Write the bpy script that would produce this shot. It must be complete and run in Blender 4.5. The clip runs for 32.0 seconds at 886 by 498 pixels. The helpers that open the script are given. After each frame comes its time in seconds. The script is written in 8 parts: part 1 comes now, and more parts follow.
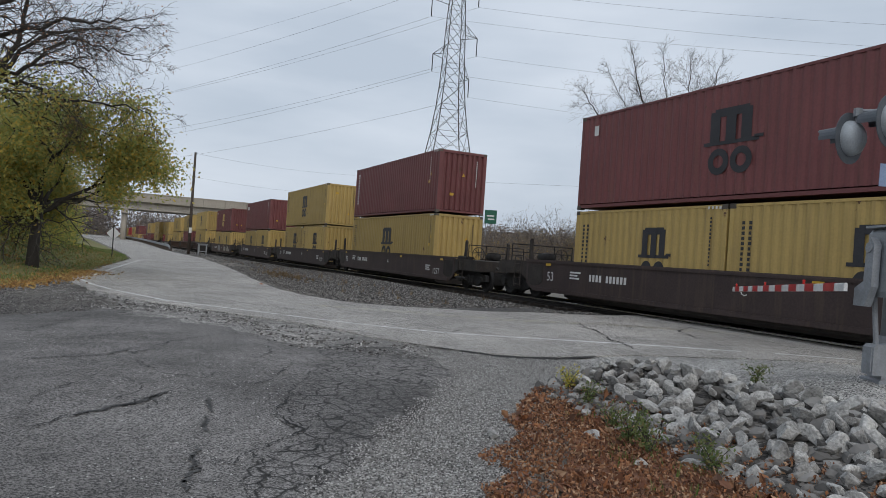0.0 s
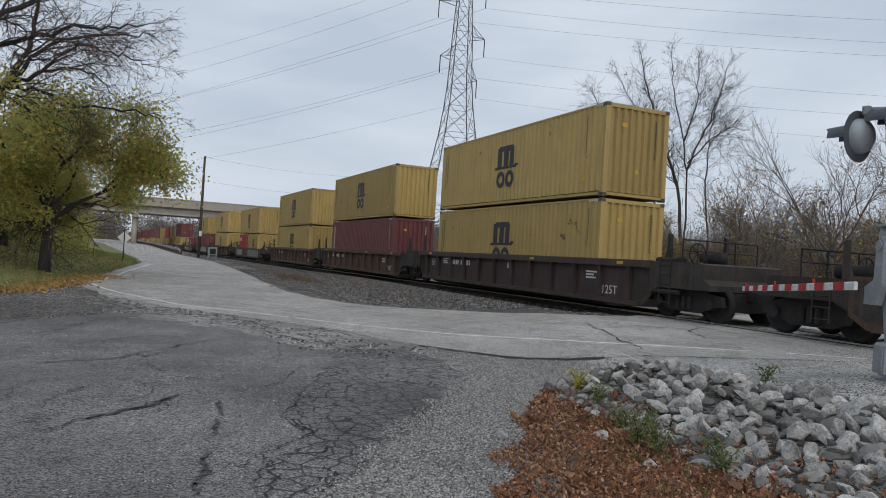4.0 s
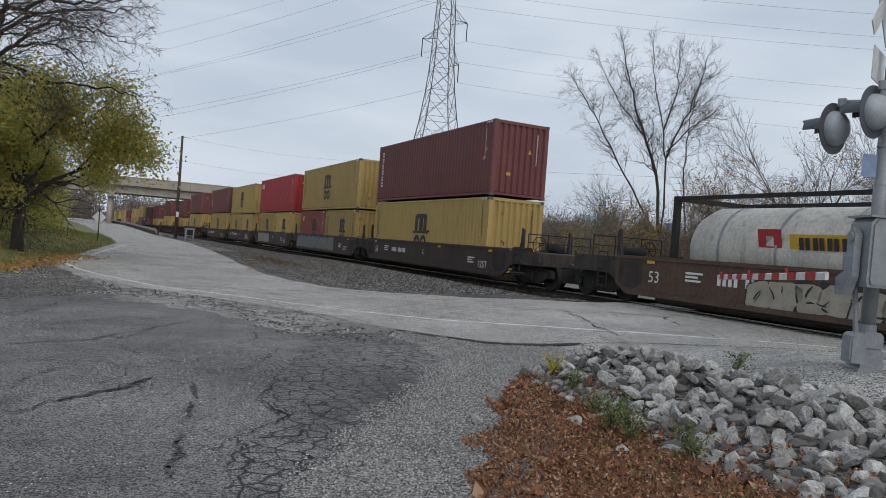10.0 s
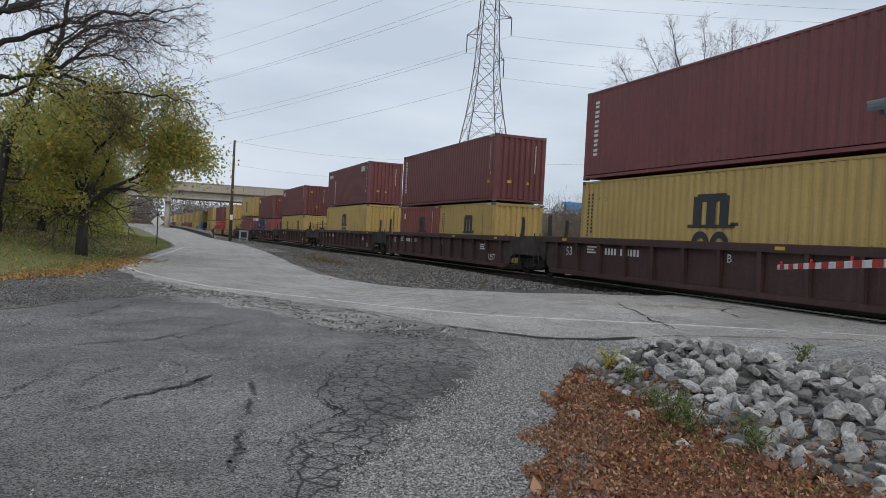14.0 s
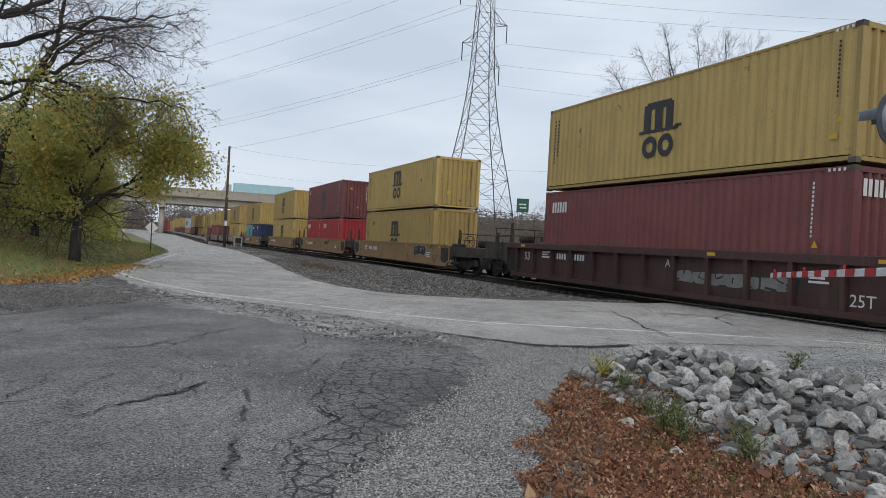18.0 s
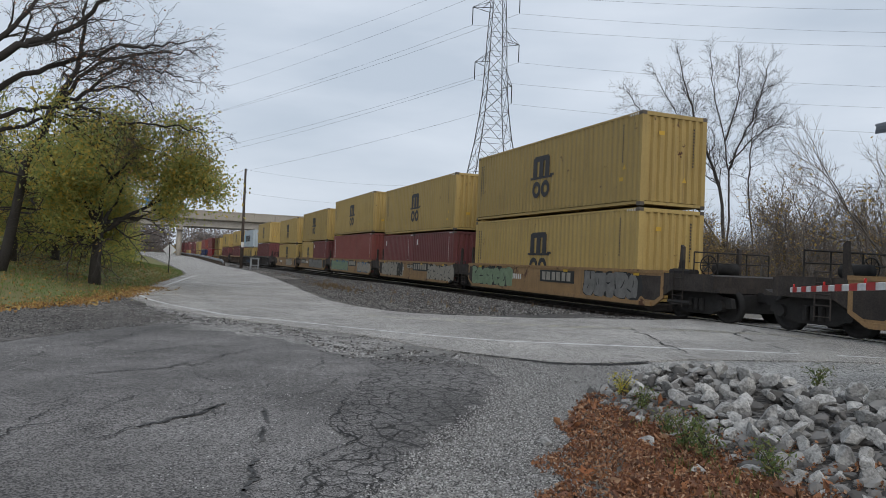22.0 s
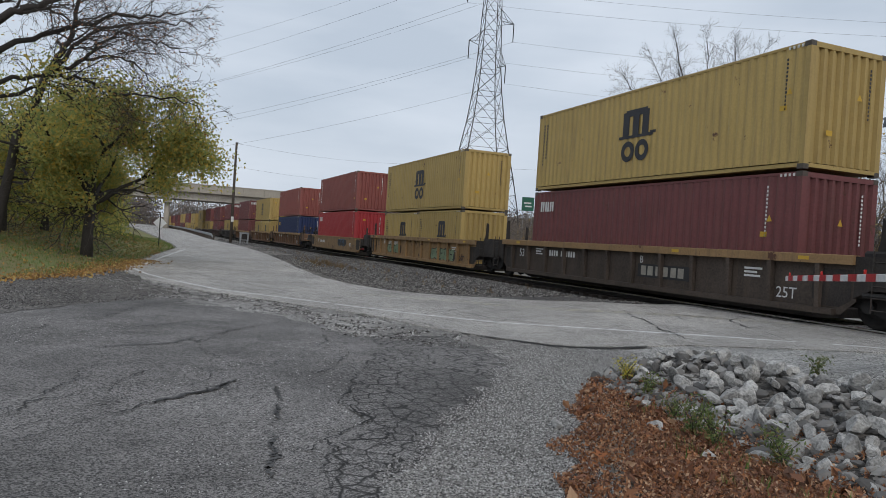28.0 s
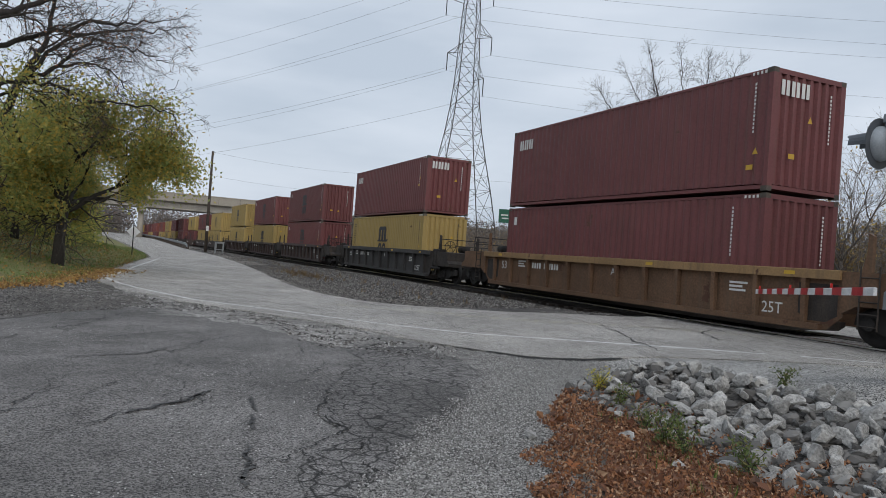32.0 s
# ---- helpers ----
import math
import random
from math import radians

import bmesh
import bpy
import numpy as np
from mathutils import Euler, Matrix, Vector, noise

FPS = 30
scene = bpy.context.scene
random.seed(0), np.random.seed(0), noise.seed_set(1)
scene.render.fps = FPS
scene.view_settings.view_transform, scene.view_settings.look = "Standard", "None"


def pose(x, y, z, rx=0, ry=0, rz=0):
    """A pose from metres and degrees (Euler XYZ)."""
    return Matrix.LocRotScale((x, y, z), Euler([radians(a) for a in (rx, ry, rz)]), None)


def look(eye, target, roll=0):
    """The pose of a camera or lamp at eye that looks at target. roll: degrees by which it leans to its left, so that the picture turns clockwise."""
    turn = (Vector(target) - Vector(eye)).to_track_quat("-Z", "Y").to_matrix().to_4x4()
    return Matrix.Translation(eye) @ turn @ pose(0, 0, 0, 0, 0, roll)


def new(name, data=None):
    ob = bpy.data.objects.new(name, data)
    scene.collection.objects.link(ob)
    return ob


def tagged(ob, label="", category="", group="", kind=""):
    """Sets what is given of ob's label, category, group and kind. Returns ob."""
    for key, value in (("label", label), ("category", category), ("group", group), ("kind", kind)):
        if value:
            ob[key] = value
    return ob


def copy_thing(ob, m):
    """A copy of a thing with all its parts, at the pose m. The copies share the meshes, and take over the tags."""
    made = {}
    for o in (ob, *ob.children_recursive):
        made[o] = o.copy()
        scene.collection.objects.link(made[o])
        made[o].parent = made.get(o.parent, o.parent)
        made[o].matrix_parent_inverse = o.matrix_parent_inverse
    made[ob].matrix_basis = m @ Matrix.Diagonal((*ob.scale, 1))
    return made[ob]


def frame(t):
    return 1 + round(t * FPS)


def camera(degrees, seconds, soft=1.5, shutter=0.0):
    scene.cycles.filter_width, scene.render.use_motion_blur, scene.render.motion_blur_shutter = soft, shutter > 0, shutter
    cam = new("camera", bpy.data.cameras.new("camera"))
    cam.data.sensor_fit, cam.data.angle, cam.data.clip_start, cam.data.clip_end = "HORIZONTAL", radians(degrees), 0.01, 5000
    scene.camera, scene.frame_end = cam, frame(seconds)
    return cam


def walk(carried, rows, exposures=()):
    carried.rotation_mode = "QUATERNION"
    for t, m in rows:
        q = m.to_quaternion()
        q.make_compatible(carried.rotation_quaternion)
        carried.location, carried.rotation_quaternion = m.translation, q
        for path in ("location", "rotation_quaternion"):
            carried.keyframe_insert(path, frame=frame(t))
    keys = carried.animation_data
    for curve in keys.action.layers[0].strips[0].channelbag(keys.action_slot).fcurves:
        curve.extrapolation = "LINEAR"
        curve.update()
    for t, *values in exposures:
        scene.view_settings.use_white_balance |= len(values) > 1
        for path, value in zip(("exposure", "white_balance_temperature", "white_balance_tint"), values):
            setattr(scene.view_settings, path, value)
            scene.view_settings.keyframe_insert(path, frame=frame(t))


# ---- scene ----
cam = camera(64.3, 32.0, soft=0.5)
PATH = [
    (0, (-0.043, 0.324, 1.580), (-9.186, 4.373, 1.694), 3.94),
    (0.5, (-0.017, 0.328, 1.586), (-9.187, 4.313, 1.751), 4.30),
    (1, (-0.006, 0.323, 1.601), (-9.175, 4.311, 1.767), 4.07),
    (1.5, (-0.011, 0.321, 1.595), (-9.176, 4.319, 1.757), 3.70),
    (2, (-0.019, 0.333, 1.595), (-9.173, 4.356, 1.738), 3.36),
    (2.5, (-0.019, 0.337, 1.595), (-9.175, 4.355, 1.714), 3.11),
    (3, (-0.023, 0.331, 1.596), (-9.194, 4.316, 1.719), 3.14),
    (3.5, (-0.021, 0.327, 1.592), (-9.208, 4.275, 1.721), 3.32),
    (5.5, (-0.007, 0.343, 1.586), (-9.172, 4.341, 1.696), 4.17),
    (6, (-0.011, 0.348, 1.589), (-9.118, 4.477, 1.735), 4.10),
    (6.5, (-0.011, 0.357, 1.588), (-9.089, 4.549, 1.748), 3.96),
    (7, (-0.001, 0.354, 1.588), (-9.033, 4.644, 1.732), 3.88),
    (7.5, (0.001, 0.353, 1.589), (-8.995, 4.718, 1.694), 3.94),
    (8, (-0.005, 0.355, 1.588), (-8.980, 4.765, 1.695), 4.02),
    (8.5, (-0.006, 0.359, 1.589), (-8.975, 4.779, 1.662), 3.96),
    (9, (-0.002, 0.355, 1.589), (-8.982, 4.755, 1.605), 4.01),
    (9.5, (-0.000, 0.353, 1.588), (-9.026, 4.659, 1.553), 4.00),
    (10, (-0.015, 0.345, 1.596), (-9.087, 4.552, 1.521), 4.28),
    (10.5, (-0.025, 0.348, 1.602), (-9.155, 4.428, 1.532), 3.99),
    (11, (-0.027, 0.352, 1.585), (-9.256, 4.203, 1.597), 3.38),
    (11.5, (-0.036, 0.350, 1.585), (-9.320, 4.066, 1.565), 2.80),
    (12, (-0.045, 0.346, 1.586), (-9.364, 3.973, 1.545), 2.67),
    (12.5, (-0.056, 0.349, 1.581), (-9.382, 3.957, 1.523), 2.66),
    (13, (-0.044, 0.342, 1.588), (-9.373, 3.944, 1.530), 2.71),
    (13.5, (-0.039, 0.335, 1.582), (-9.377, 3.910, 1.489), 2.85),
    (14, (-0.038, 0.338, 1.575), (-9.379, 3.906, 1.414), 2.97),
    (14.5, (-0.016, 0.335, 1.583), (-9.359, 3.897, 1.433), 2.89),
    (16.5, (-0.013, 0.336, 1.577), (-9.315, 4.003, 1.482), 3.05),
    (17, (-0.022, 0.335, 1.582), (-9.312, 4.035, 1.511), 3.03),
    (17.5, (-0.031, 0.330, 1.574), (-9.328, 4.013, 1.512), 3.13),
    (18, (-0.025, 0.326, 1.582), (-9.340, 3.961, 1.520), 3.18),
    (18.5, (-0.021, 0.328, 1.580), (-9.353, 3.923, 1.537), 3.12),
    (19, (-0.020, 0.322, 1.586), (-9.367, 3.877, 1.588), 3.13),
    (19.5, (-0.020, 0.320, 1.588), (-9.384, 3.830, 1.635), 3.14),
    (20, (-0.020, 0.322, 1.584), (-9.400, 3.789, 1.654), 3.03),
    (20.5, (-0.013, 0.315, 1.588), (-9.398, 3.766, 1.684), 2.92),
    (21, (-0.006, 0.299, 1.594), (-9.394, 3.740, 1.745), 2.78),
    (21.5, (-0.001, 0.306, 1.592), (-9.392, 3.736, 1.775), 2.58),
    (22, (-0.006, 0.312, 1.585), (-9.401, 3.732, 1.776), 2.43),
    (22.5, (0.008, 0.296, 1.587), (-9.391, 3.706, 1.778), 2.48),
    (23, (0.011, 0.287, 1.592), (-9.384, 3.707, 1.793), 2.53),
    (23.5, (0.002, 0.296, 1.583), (-9.397, 3.707, 1.746), 4.82),
    (24, (-0.019, 0.282, 1.596), (-9.395, 3.757, 1.679), 6.28),
    (24.5, (-0.024, 0.223, 1.591), (-9.376, 3.762, 1.591), 6.23),
    (26.5, (-0.062, 0.056, 1.597), (-9.121, 4.287, 1.441), 4.55),
    (27, (-0.083, 0.026, 1.601), (-9.365, 3.743, 1.451), 4.26),
    (27.5, (-0.071, 0.048, 1.612), (-9.412, 3.616, 1.502), 3.92),
    (28, (-0.060, 0.051, 1.611), (-9.391, 3.645, 1.512), 3.76),
    (28.5, (-0.060, 0.037, 1.618), (-9.360, 3.711, 1.522), 3.95),
    (29, (-0.041, 0.027, 1.619), (-9.299, 3.807, 1.576), 3.94),
    (29.5, (-0.048, 0.028, 1.612), (-9.299, 3.826, 1.618), 3.99),
    (30, (-0.038, 0.020, 1.621), (-9.284, 3.828, 1.686), 4.07),
    (30.5, (-0.037, 0.021, 1.618), (-9.284, 3.826, 1.706), 4.15),
    (31, (-0.039, 0.027, 1.617), (-9.279, 3.851, 1.688), 4.10),
    (31.5, (-0.021, 0.031, 1.617), (-9.250, 3.880, 1.702), 4.13),
    (32, (0.004, 0.033, 1.615), (-9.210, 3.919, 1.697), 4.19),
]
walk(cam, [(t, look(eye, target, roll)) for t, eye, target, roll in PATH], [(0, 0.0), (12.8, 0.0), (14.5, 0.15), (16.5, 0.24), (17.5, 0.22), (19, 0.09), (21, 0.08), (23, 0.03), (26, 0.03), (32, 0.05)])

# ---------------------------------------------------------------- light
world = bpy.data.worlds.new("overcast")
world.use_nodes = True
scene.world = world
wn, wl = world.node_tree.nodes, world.node_tree.links
wn.clear()
w_out, w_bg = wn.new("ShaderNodeOutputWorld"), wn.new("ShaderNodeBackground")
w_sky, w_co = wn.new("ShaderNodeTexSky"), wn.new("ShaderNodeTexCoord")
w_sky.sky_type, w_sky.sun_disc = "NISHITA", False
w_sky.sun_elevation, w_sky.sun_rotation = radians(33), radians(93)
w_sky.dust_density, w_sky.air_density = 6.0, 1.0
w_map, w_noise, w_ramp = wn.new("ShaderNodeMapping"), wn.new("ShaderNodeTexNoise"), wn.new("ShaderNodeValToRGB")
w_map.inputs["Scale"].default_value = (1.2, 1.2, 5.0)
w_noise.inputs["Scale"].default_value, w_noise.inputs["Detail"].default_value = 2.2, 7.0
w_ramp.color_ramp.elements[0].position, w_ramp.color_ramp.elements[0].color = 0.32, (5.35, 6.12, 7.15, 1)
w_ramp.color_ramp.elements[1].position, w_ramp.color_ramp.elements[1].color = 0.72, (7.2, 7.88, 8.85, 1)
w_mix = wn.new("ShaderNodeMixRGB")
w_mix.inputs["Fac"].default_value = 0.9
wl.new(w_co.outputs["Generated"], w_map.inputs["Vector"])
wl.new(w_map.outputs["Vector"], w_noise.inputs["Vector"])
wl.new(w_noise.outputs["Fac"], w_ramp.inputs["Fac"])
wl.new(w_sky.outputs["Color"], w_mix.inputs["Color1"])
wl.new(w_ramp.outputs["Color"], w_mix.inputs["Color2"])
wl.new(w_mix.outputs["Color"], w_bg.inputs["Color"])
w_bg.inputs["Strength"].default_value = 0.1
wl.new(w_bg.outputs["Background"], w_out.inputs["Surface"])
sun = new("sun", bpy.data.lights.new("sun", "SUN"))
sun.data.energy, sun.data.angle, sun.data.color = 0.85, radians(60), (1.0, 0.97, 0.92)
sun.matrix_world = look((70, -4, 46), (0, 0, 0))


# ---------------------------------------------------------------- materials
def mat(name, colour, rough=0.7, metal=0.0, vary=0.25, scale=6.0, fine=60.0, bump=0.15, rnd=0.0, dark=None, streak=0.0, coord="Object", spec=0.4, rust=0.0):
    """A surface with variation at two scales; rnd: tone that differs from piece to piece; streak: rain streaks and rust."""
    m = bpy.data.materials.new(name)
    m.use_nodes = True
    n, l = m.node_tree.nodes, m.node_tree.links
    b = n["Principled BSDF"]
    b.inputs["Roughness"].default_value, b.inputs["Metallic"].default_value = rough, metal
    b.inputs["Specular IOR Level"].default_value = spec
    co = n.new("ShaderNodeTexCoord")
    big, small = n.new("ShaderNodeTexNoise"), n.new("ShaderNodeTexNoise")
    big.inputs["Scale"].default_value, big.inputs["Detail"].default_value = scale, 5
    small.inputs["Scale"].default_value, small.inputs["Detail"].default_value = fine, 3
    where = co.outputs[coord]
    if rnd:
        who, far, shift = n.new("ShaderNodeObjectInfo"), n.new("ShaderNodeMath"), n.new("ShaderNodeVectorMath")
        far.operation, far.inputs[1].default_value = "MULTIPLY", 61.0
        l.new(who.outputs["Random"], far.inputs[0])
        l.new(where, shift.inputs[0])
        l.new(far.outputs[0], shift.inputs[1])
        where = shift.outputs["Vector"]
    l.new(where, big.inputs["Vector"])
    l.new(where, small.inputs["Vector"])
    add = n.new("ShaderNodeMath")
    add.operation = "ADD"
    l.new(big.outputs["Fac"], add.inputs[0])
    l.new(small.outputs["Fac"], add.inputs[1])
    ramp = n.new("ShaderNodeValToRGB")
    lo = dark or tuple(c * (1 - vary) for c in colour)
    hi = tuple(min(1, c * (1 + 0.6 * vary)) for c in colour)
    ramp.color_ramp.elements[0].position, ramp.color_ramp.elements[0].color = 0.36, (*lo, 1)
    ramp.color_ramp.elements[1].position, ramp.color_ramp.elements[1].color = 0.64, (*hi, 1)
    half = n.new("ShaderNodeMath")
    half.operation, half.inputs[1].default_value = "MULTIPLY", 0.5
    l.new(add.outputs[0], half.inputs[0])
    l.new(half.outputs[0], ramp.inputs["Fac"])
    out = ramp.outputs["Color"]
    if streak:
        mp, st = n.new("ShaderNodeMapping"), n.new("ShaderNodeTexNoise")
        mp.inputs["Scale"].default_value = (5.0, 5.0, 0.35)
        st.inputs["Scale"].default_value, st.inputs["Detail"].default_value = 1.6, 6
        l.new(where, mp.inputs["Vector"])
        l.new(mp.outputs["Vector"], st.inputs["Vector"])
        sr = n.new("ShaderNodeValToRGB")
        sr.color_ramp.elements[0].position, sr.color_ramp.elements[1].position = 0.52, 0.75
        l.new(st.outputs["Fac"], sr.inputs["Fac"])
        fac = n.new("ShaderNodeMath")
        fac.operation, fac.inputs[1].default_value = "MULTIPLY", streak
        l.new(sr.outputs["Color"], fac.inputs[0])
        mx = n.new("ShaderNodeMixRGB")
        mx.inputs["Color2"].default_value = (0.11, 0.075, 0.05, 1)
        l.new(fac.outputs[0], mx.inputs["Fac"])
        l.new(out, mx.inputs["Color1"])
        out = mx.outputs["Color"]
    if rust:
        rn, rr, rx = n.new("ShaderNodeTexNoise"), n.new("ShaderNodeValToRGB"), n.new("ShaderNodeMixRGB")
        rn.inputs["Scale"].default_value, rn.inputs["Detail"].default_value, rn.inputs["Roughness"].default_value = 1.5, 9, 0.68
        l.new(where, rn.inputs["Vector"])
        rr.color_ramp.elements[0].position, rr.color_ramp.elements[1].position = 0.665 - rust * 0.08, 0.70 - rust * 0.08
        l.new(rn.outputs["Fac"], rr.inputs["Fac"])
        l.new(rr.outputs["Color"], rx.inputs["Fac"])
        l.new(out, rx.inputs["Color1"])
        rx.inputs["Color2"].default_value = (0.085, 0.038, 0.022, 1)
        out = rx.outputs["Color"]
    if rnd:
        info, hs = n.new("ShaderNodeObjectInfo"), n.new("ShaderNodeHueSaturation")
        mr = n.new("ShaderNodeMapRange")
        mr.inputs["To Min"].default_value, mr.inputs["To Max"].default_value = 1 - rnd, 1 + rnd
        l.new(info.outputs["Random"], mr.inputs["Value"])
        l.new(mr.outputs["Result"], hs.inputs["Value"])
        l.new(out, hs.inputs["Color"])
        out = hs.outputs["Color"]
    l.new(out, b.inputs["Base Color"])
    bp = n.new("ShaderNodeBump")
    bp.inputs["Strength"].default_value, bp.inputs["Distance"].default_value = bump, 0.02
    l.new(small.outputs["Fac"], bp.inputs["Height"])
    l.new(bp.outputs["Normal"], b.inputs["Normal"])
    return m


def island(name, colours, rough=0.9, thin=0.0):
    """For joined small pieces: each island takes a tone of its own."""
    m = bpy.data.materials.new(name)
    m.use_nodes = True
    n, l = m.node_tree.nodes, m.node_tree.links
    b = n["Principled BSDF"]
    b.inputs["Roughness"].default_value = rough
    b.inputs["Specular IOR Level"].default_value = 0.2
    g, r = n.new("ShaderNodeNewGeometry"), n.new("ShaderNodeValToRGB")
    r.color_ramp.interpolation = "CONSTANT"
    while len(r.color_ramp.elements) < len(colours):
        r.color_ramp.elements.new(0.5)
    for i, c in enumerate(colours):
        r.color_ramp.elements[i].position, r.color_ramp.elements[i].color = i / len(colours), (*c, 1)
    l.new(g.outputs["Random Per Island"], r.inputs["Fac"])
    l.new(r.outputs["Color"], b.inputs["Base Color"])
    if thin:
        t, x = n.new("ShaderNodeBsdfTranslucent"), n.new("ShaderNodeMixShader")
        x.inputs["Fac"].default_value = thin
        l.new(r.outputs["Color"], t.inputs["Color"])
        l.new(b.outputs["BSDF"], x.inputs[1])
        l.new(t.outputs["BSDF"], x.inputs[2])
        l.new(x.outputs["Shader"], n["Material Output"].inputs["Surface"])
    return m


YELLOW = mat("yellow_paint", (0.385, 0.272, 0.094), 0.6, vary=0.10, scale=0.9, fine=18, bump=0.05, rnd=0.17, streak=0.35, rust=0.2)
RED = mat("oxide_red_paint", (0.148, 0.046, 0.046), 0.55, vary=0.18, scale=0.9, fine=18, bump=0.05, rnd=0.14, streak=0.25, rust=0.3)
ROSE = mat("faded_red_paint", (0.225, 0.065, 0.054), 0.6, vary=0.14, scale=0.9, fine=18, bump=0.05, rnd=0.10, streak=0.25)
SCARLET = mat("scarlet_paint", (0.33, 0.03, 0.036), 0.5, vary=0.12, scale=0.9, fine=18, bump=0.05, rnd=0.05, streak=0.2)
BLUE = mat("navy_paint", (0.013, 0.026, 0.085), 0.5, vary=0.15, scale=0.9, fine=18, bump=0.05, rnd=0.1, streak=0.15)
TEAL = mat("teal_paint", (0.13, 0.33, 0.34), 0.55, vary=0.12, scale=0.9, fine=18, bump=0.05, streak=0.2)
GREYP = mat("pale_grey_paint", (0.42, 0.48, 0.52), 0.5, vary=0.1, scale=0.9, fine=18, bump=0.05, streak=0.25)
PAINT = {"y": YELLOW, "r": RED, "f": ROSE, "s": SCARLET, "b": BLUE, "t": TEAL, "g": GREYP}
BLACK = mat("black_decal", (0.03, 0.03, 0.035), 0.6, vary=0.3, scale=3, bump=0.02)
WHITE = mat("white_decal", (0.62, 0.62, 0.60), 0.6, vary=0.15, scale=3, bump=0.02)
TANKW = mat("dirty_white_tank", (0.46, 0.44, 0.40), 0.5, vary=0.25, scale=1.2, fine=14, bump=0.04, streak=0.5)
GOLD = mat("gold_decal", (0.55, 0.40, 0.12), 0.6, vary=0.15, scale=3, bump=0.02)
LABEL = mat("yellow_label", (0.52, 0.32, 0.035), 0.5, vary=0.1, scale=9, bump=0.02)
SKYBLUE = mat("light_blue_decal", (0.19, 0.50, 0.70), 0.5, vary=0.1, scale=3, bump=0.02)
CASTING = mat("casting_steel", (0.10, 0.085, 0.07), 0.6, 0.3, vary=0.3, scale=9, bump=0.2, rnd=0.3)
BROWN = mat("brown_car_paint", (0.050, 0.033, 0.031), 0.65, vary=0.3, scale=1.4, fine=22, bump=0.1, rnd=0.15, streak=0.4)
MAROON = mat("maroon_car_paint", (0.055, 0.026, 0.024), 0.65, vary=0.3, scale=1.4, fine=22, bump=0.1, rnd=0.12, streak=0.35)
RUST = mat("rusty_car_paint", (0.085, 0.052, 0.038), 0.75, vary=0.4, scale=1.4, fine=22, bump=0.15, rnd=0.15, streak=0.55, rust=0.8)
TAN = mat("tan_yellow_car_paint", (0.27, 0.165, 0.075), 0.65, vary=0.22, scale=1.4, fine=22, bump=0.1, rnd=0.12, streak=0.5, rust=0.9)
WORN = mat("worn_ochre_car_paint", (0.14, 0.078, 0.044), 0.75, vary=0.35, scale=1.4, fine=22, bump=0.1, rnd=0.12, streak=0.6, rust=0.9)
SMOKED = mat("smoked_brown_car_paint", (0.075, 0.056, 0.044), 0.75, vary=0.4, scale=1.4, fine=22, bump=0.1, rnd=0.15, streak=0.5)
DARKCAR = mat("sooty_car_paint", (0.045, 0.043, 0.043), 0.7, vary=0.4, scale=1.4, fine=22, bump=0.1, rnd=0.15, streak=0.3)
SOOTY = mat("soot_and_grease", (0.040, 0.033, 0.029), 0.8, vary=0.5, scale=2.5, fine=30, bump=0.2, rnd=0.25, streak=0.3)
STEEL = mat("dark_steel", (0.022, 0.02, 0.019), 0.8, 0.0, vary=0.4, scale=8, bump=0.2)
RAILM = mat("rail_steel", (0.022, 0.018, 0.016), 0.8, 0.0, vary=0.3, scale=8, bump=0.1)
RAILTOP = mat("polished_rail", (0.5, 0.5, 0.5), 0.25, 1.0, vary=0.1, scale=8, bump=0.02)
TIE = mat("creosoted_tie", (0.03, 0.024, 0.02), 0.9, vary=0.4, scale=7, bump=0.4, rnd=0.3)
CONC = mat("bridge_concrete", (0.36, 0.325, 0.275), 0.85, vary=0.15, scale=0.3, fine=5, bump=0.1, streak=0.25)
GIRDER = mat("girder_concrete", (0.40, 0.375, 0.335), 0.7, vary=0.2, scale=0.5, fine=5, bump=0.05, streak=0.2)
GALV = mat("galvanised_steel", (0.27, 0.285, 0.30), 0.5, 0.35, vary=0.15, scale=7, fine=45, bump=0.05)
ALU = mat("bare_aluminium", (0.72, 0.73, 0.74), 0.5, 0.0, vary=0.1, scale=5, bump=0.03)
LATTICE = mat("weathered_lattice_steel", (0.06, 0.06, 0.062), 0.8, 0.0, vary=0.2, scale=3, bump=0.02)
WOODP = mat("old_pole_wood", (0.075, 0.06, 0.05), 0.9, vary=0.35, scale=3, fine=30, bump=0.3)
WIRE = mat("cable", (0.10, 0.10, 0.11), 0.6, vary=0.1, bump=0.0)


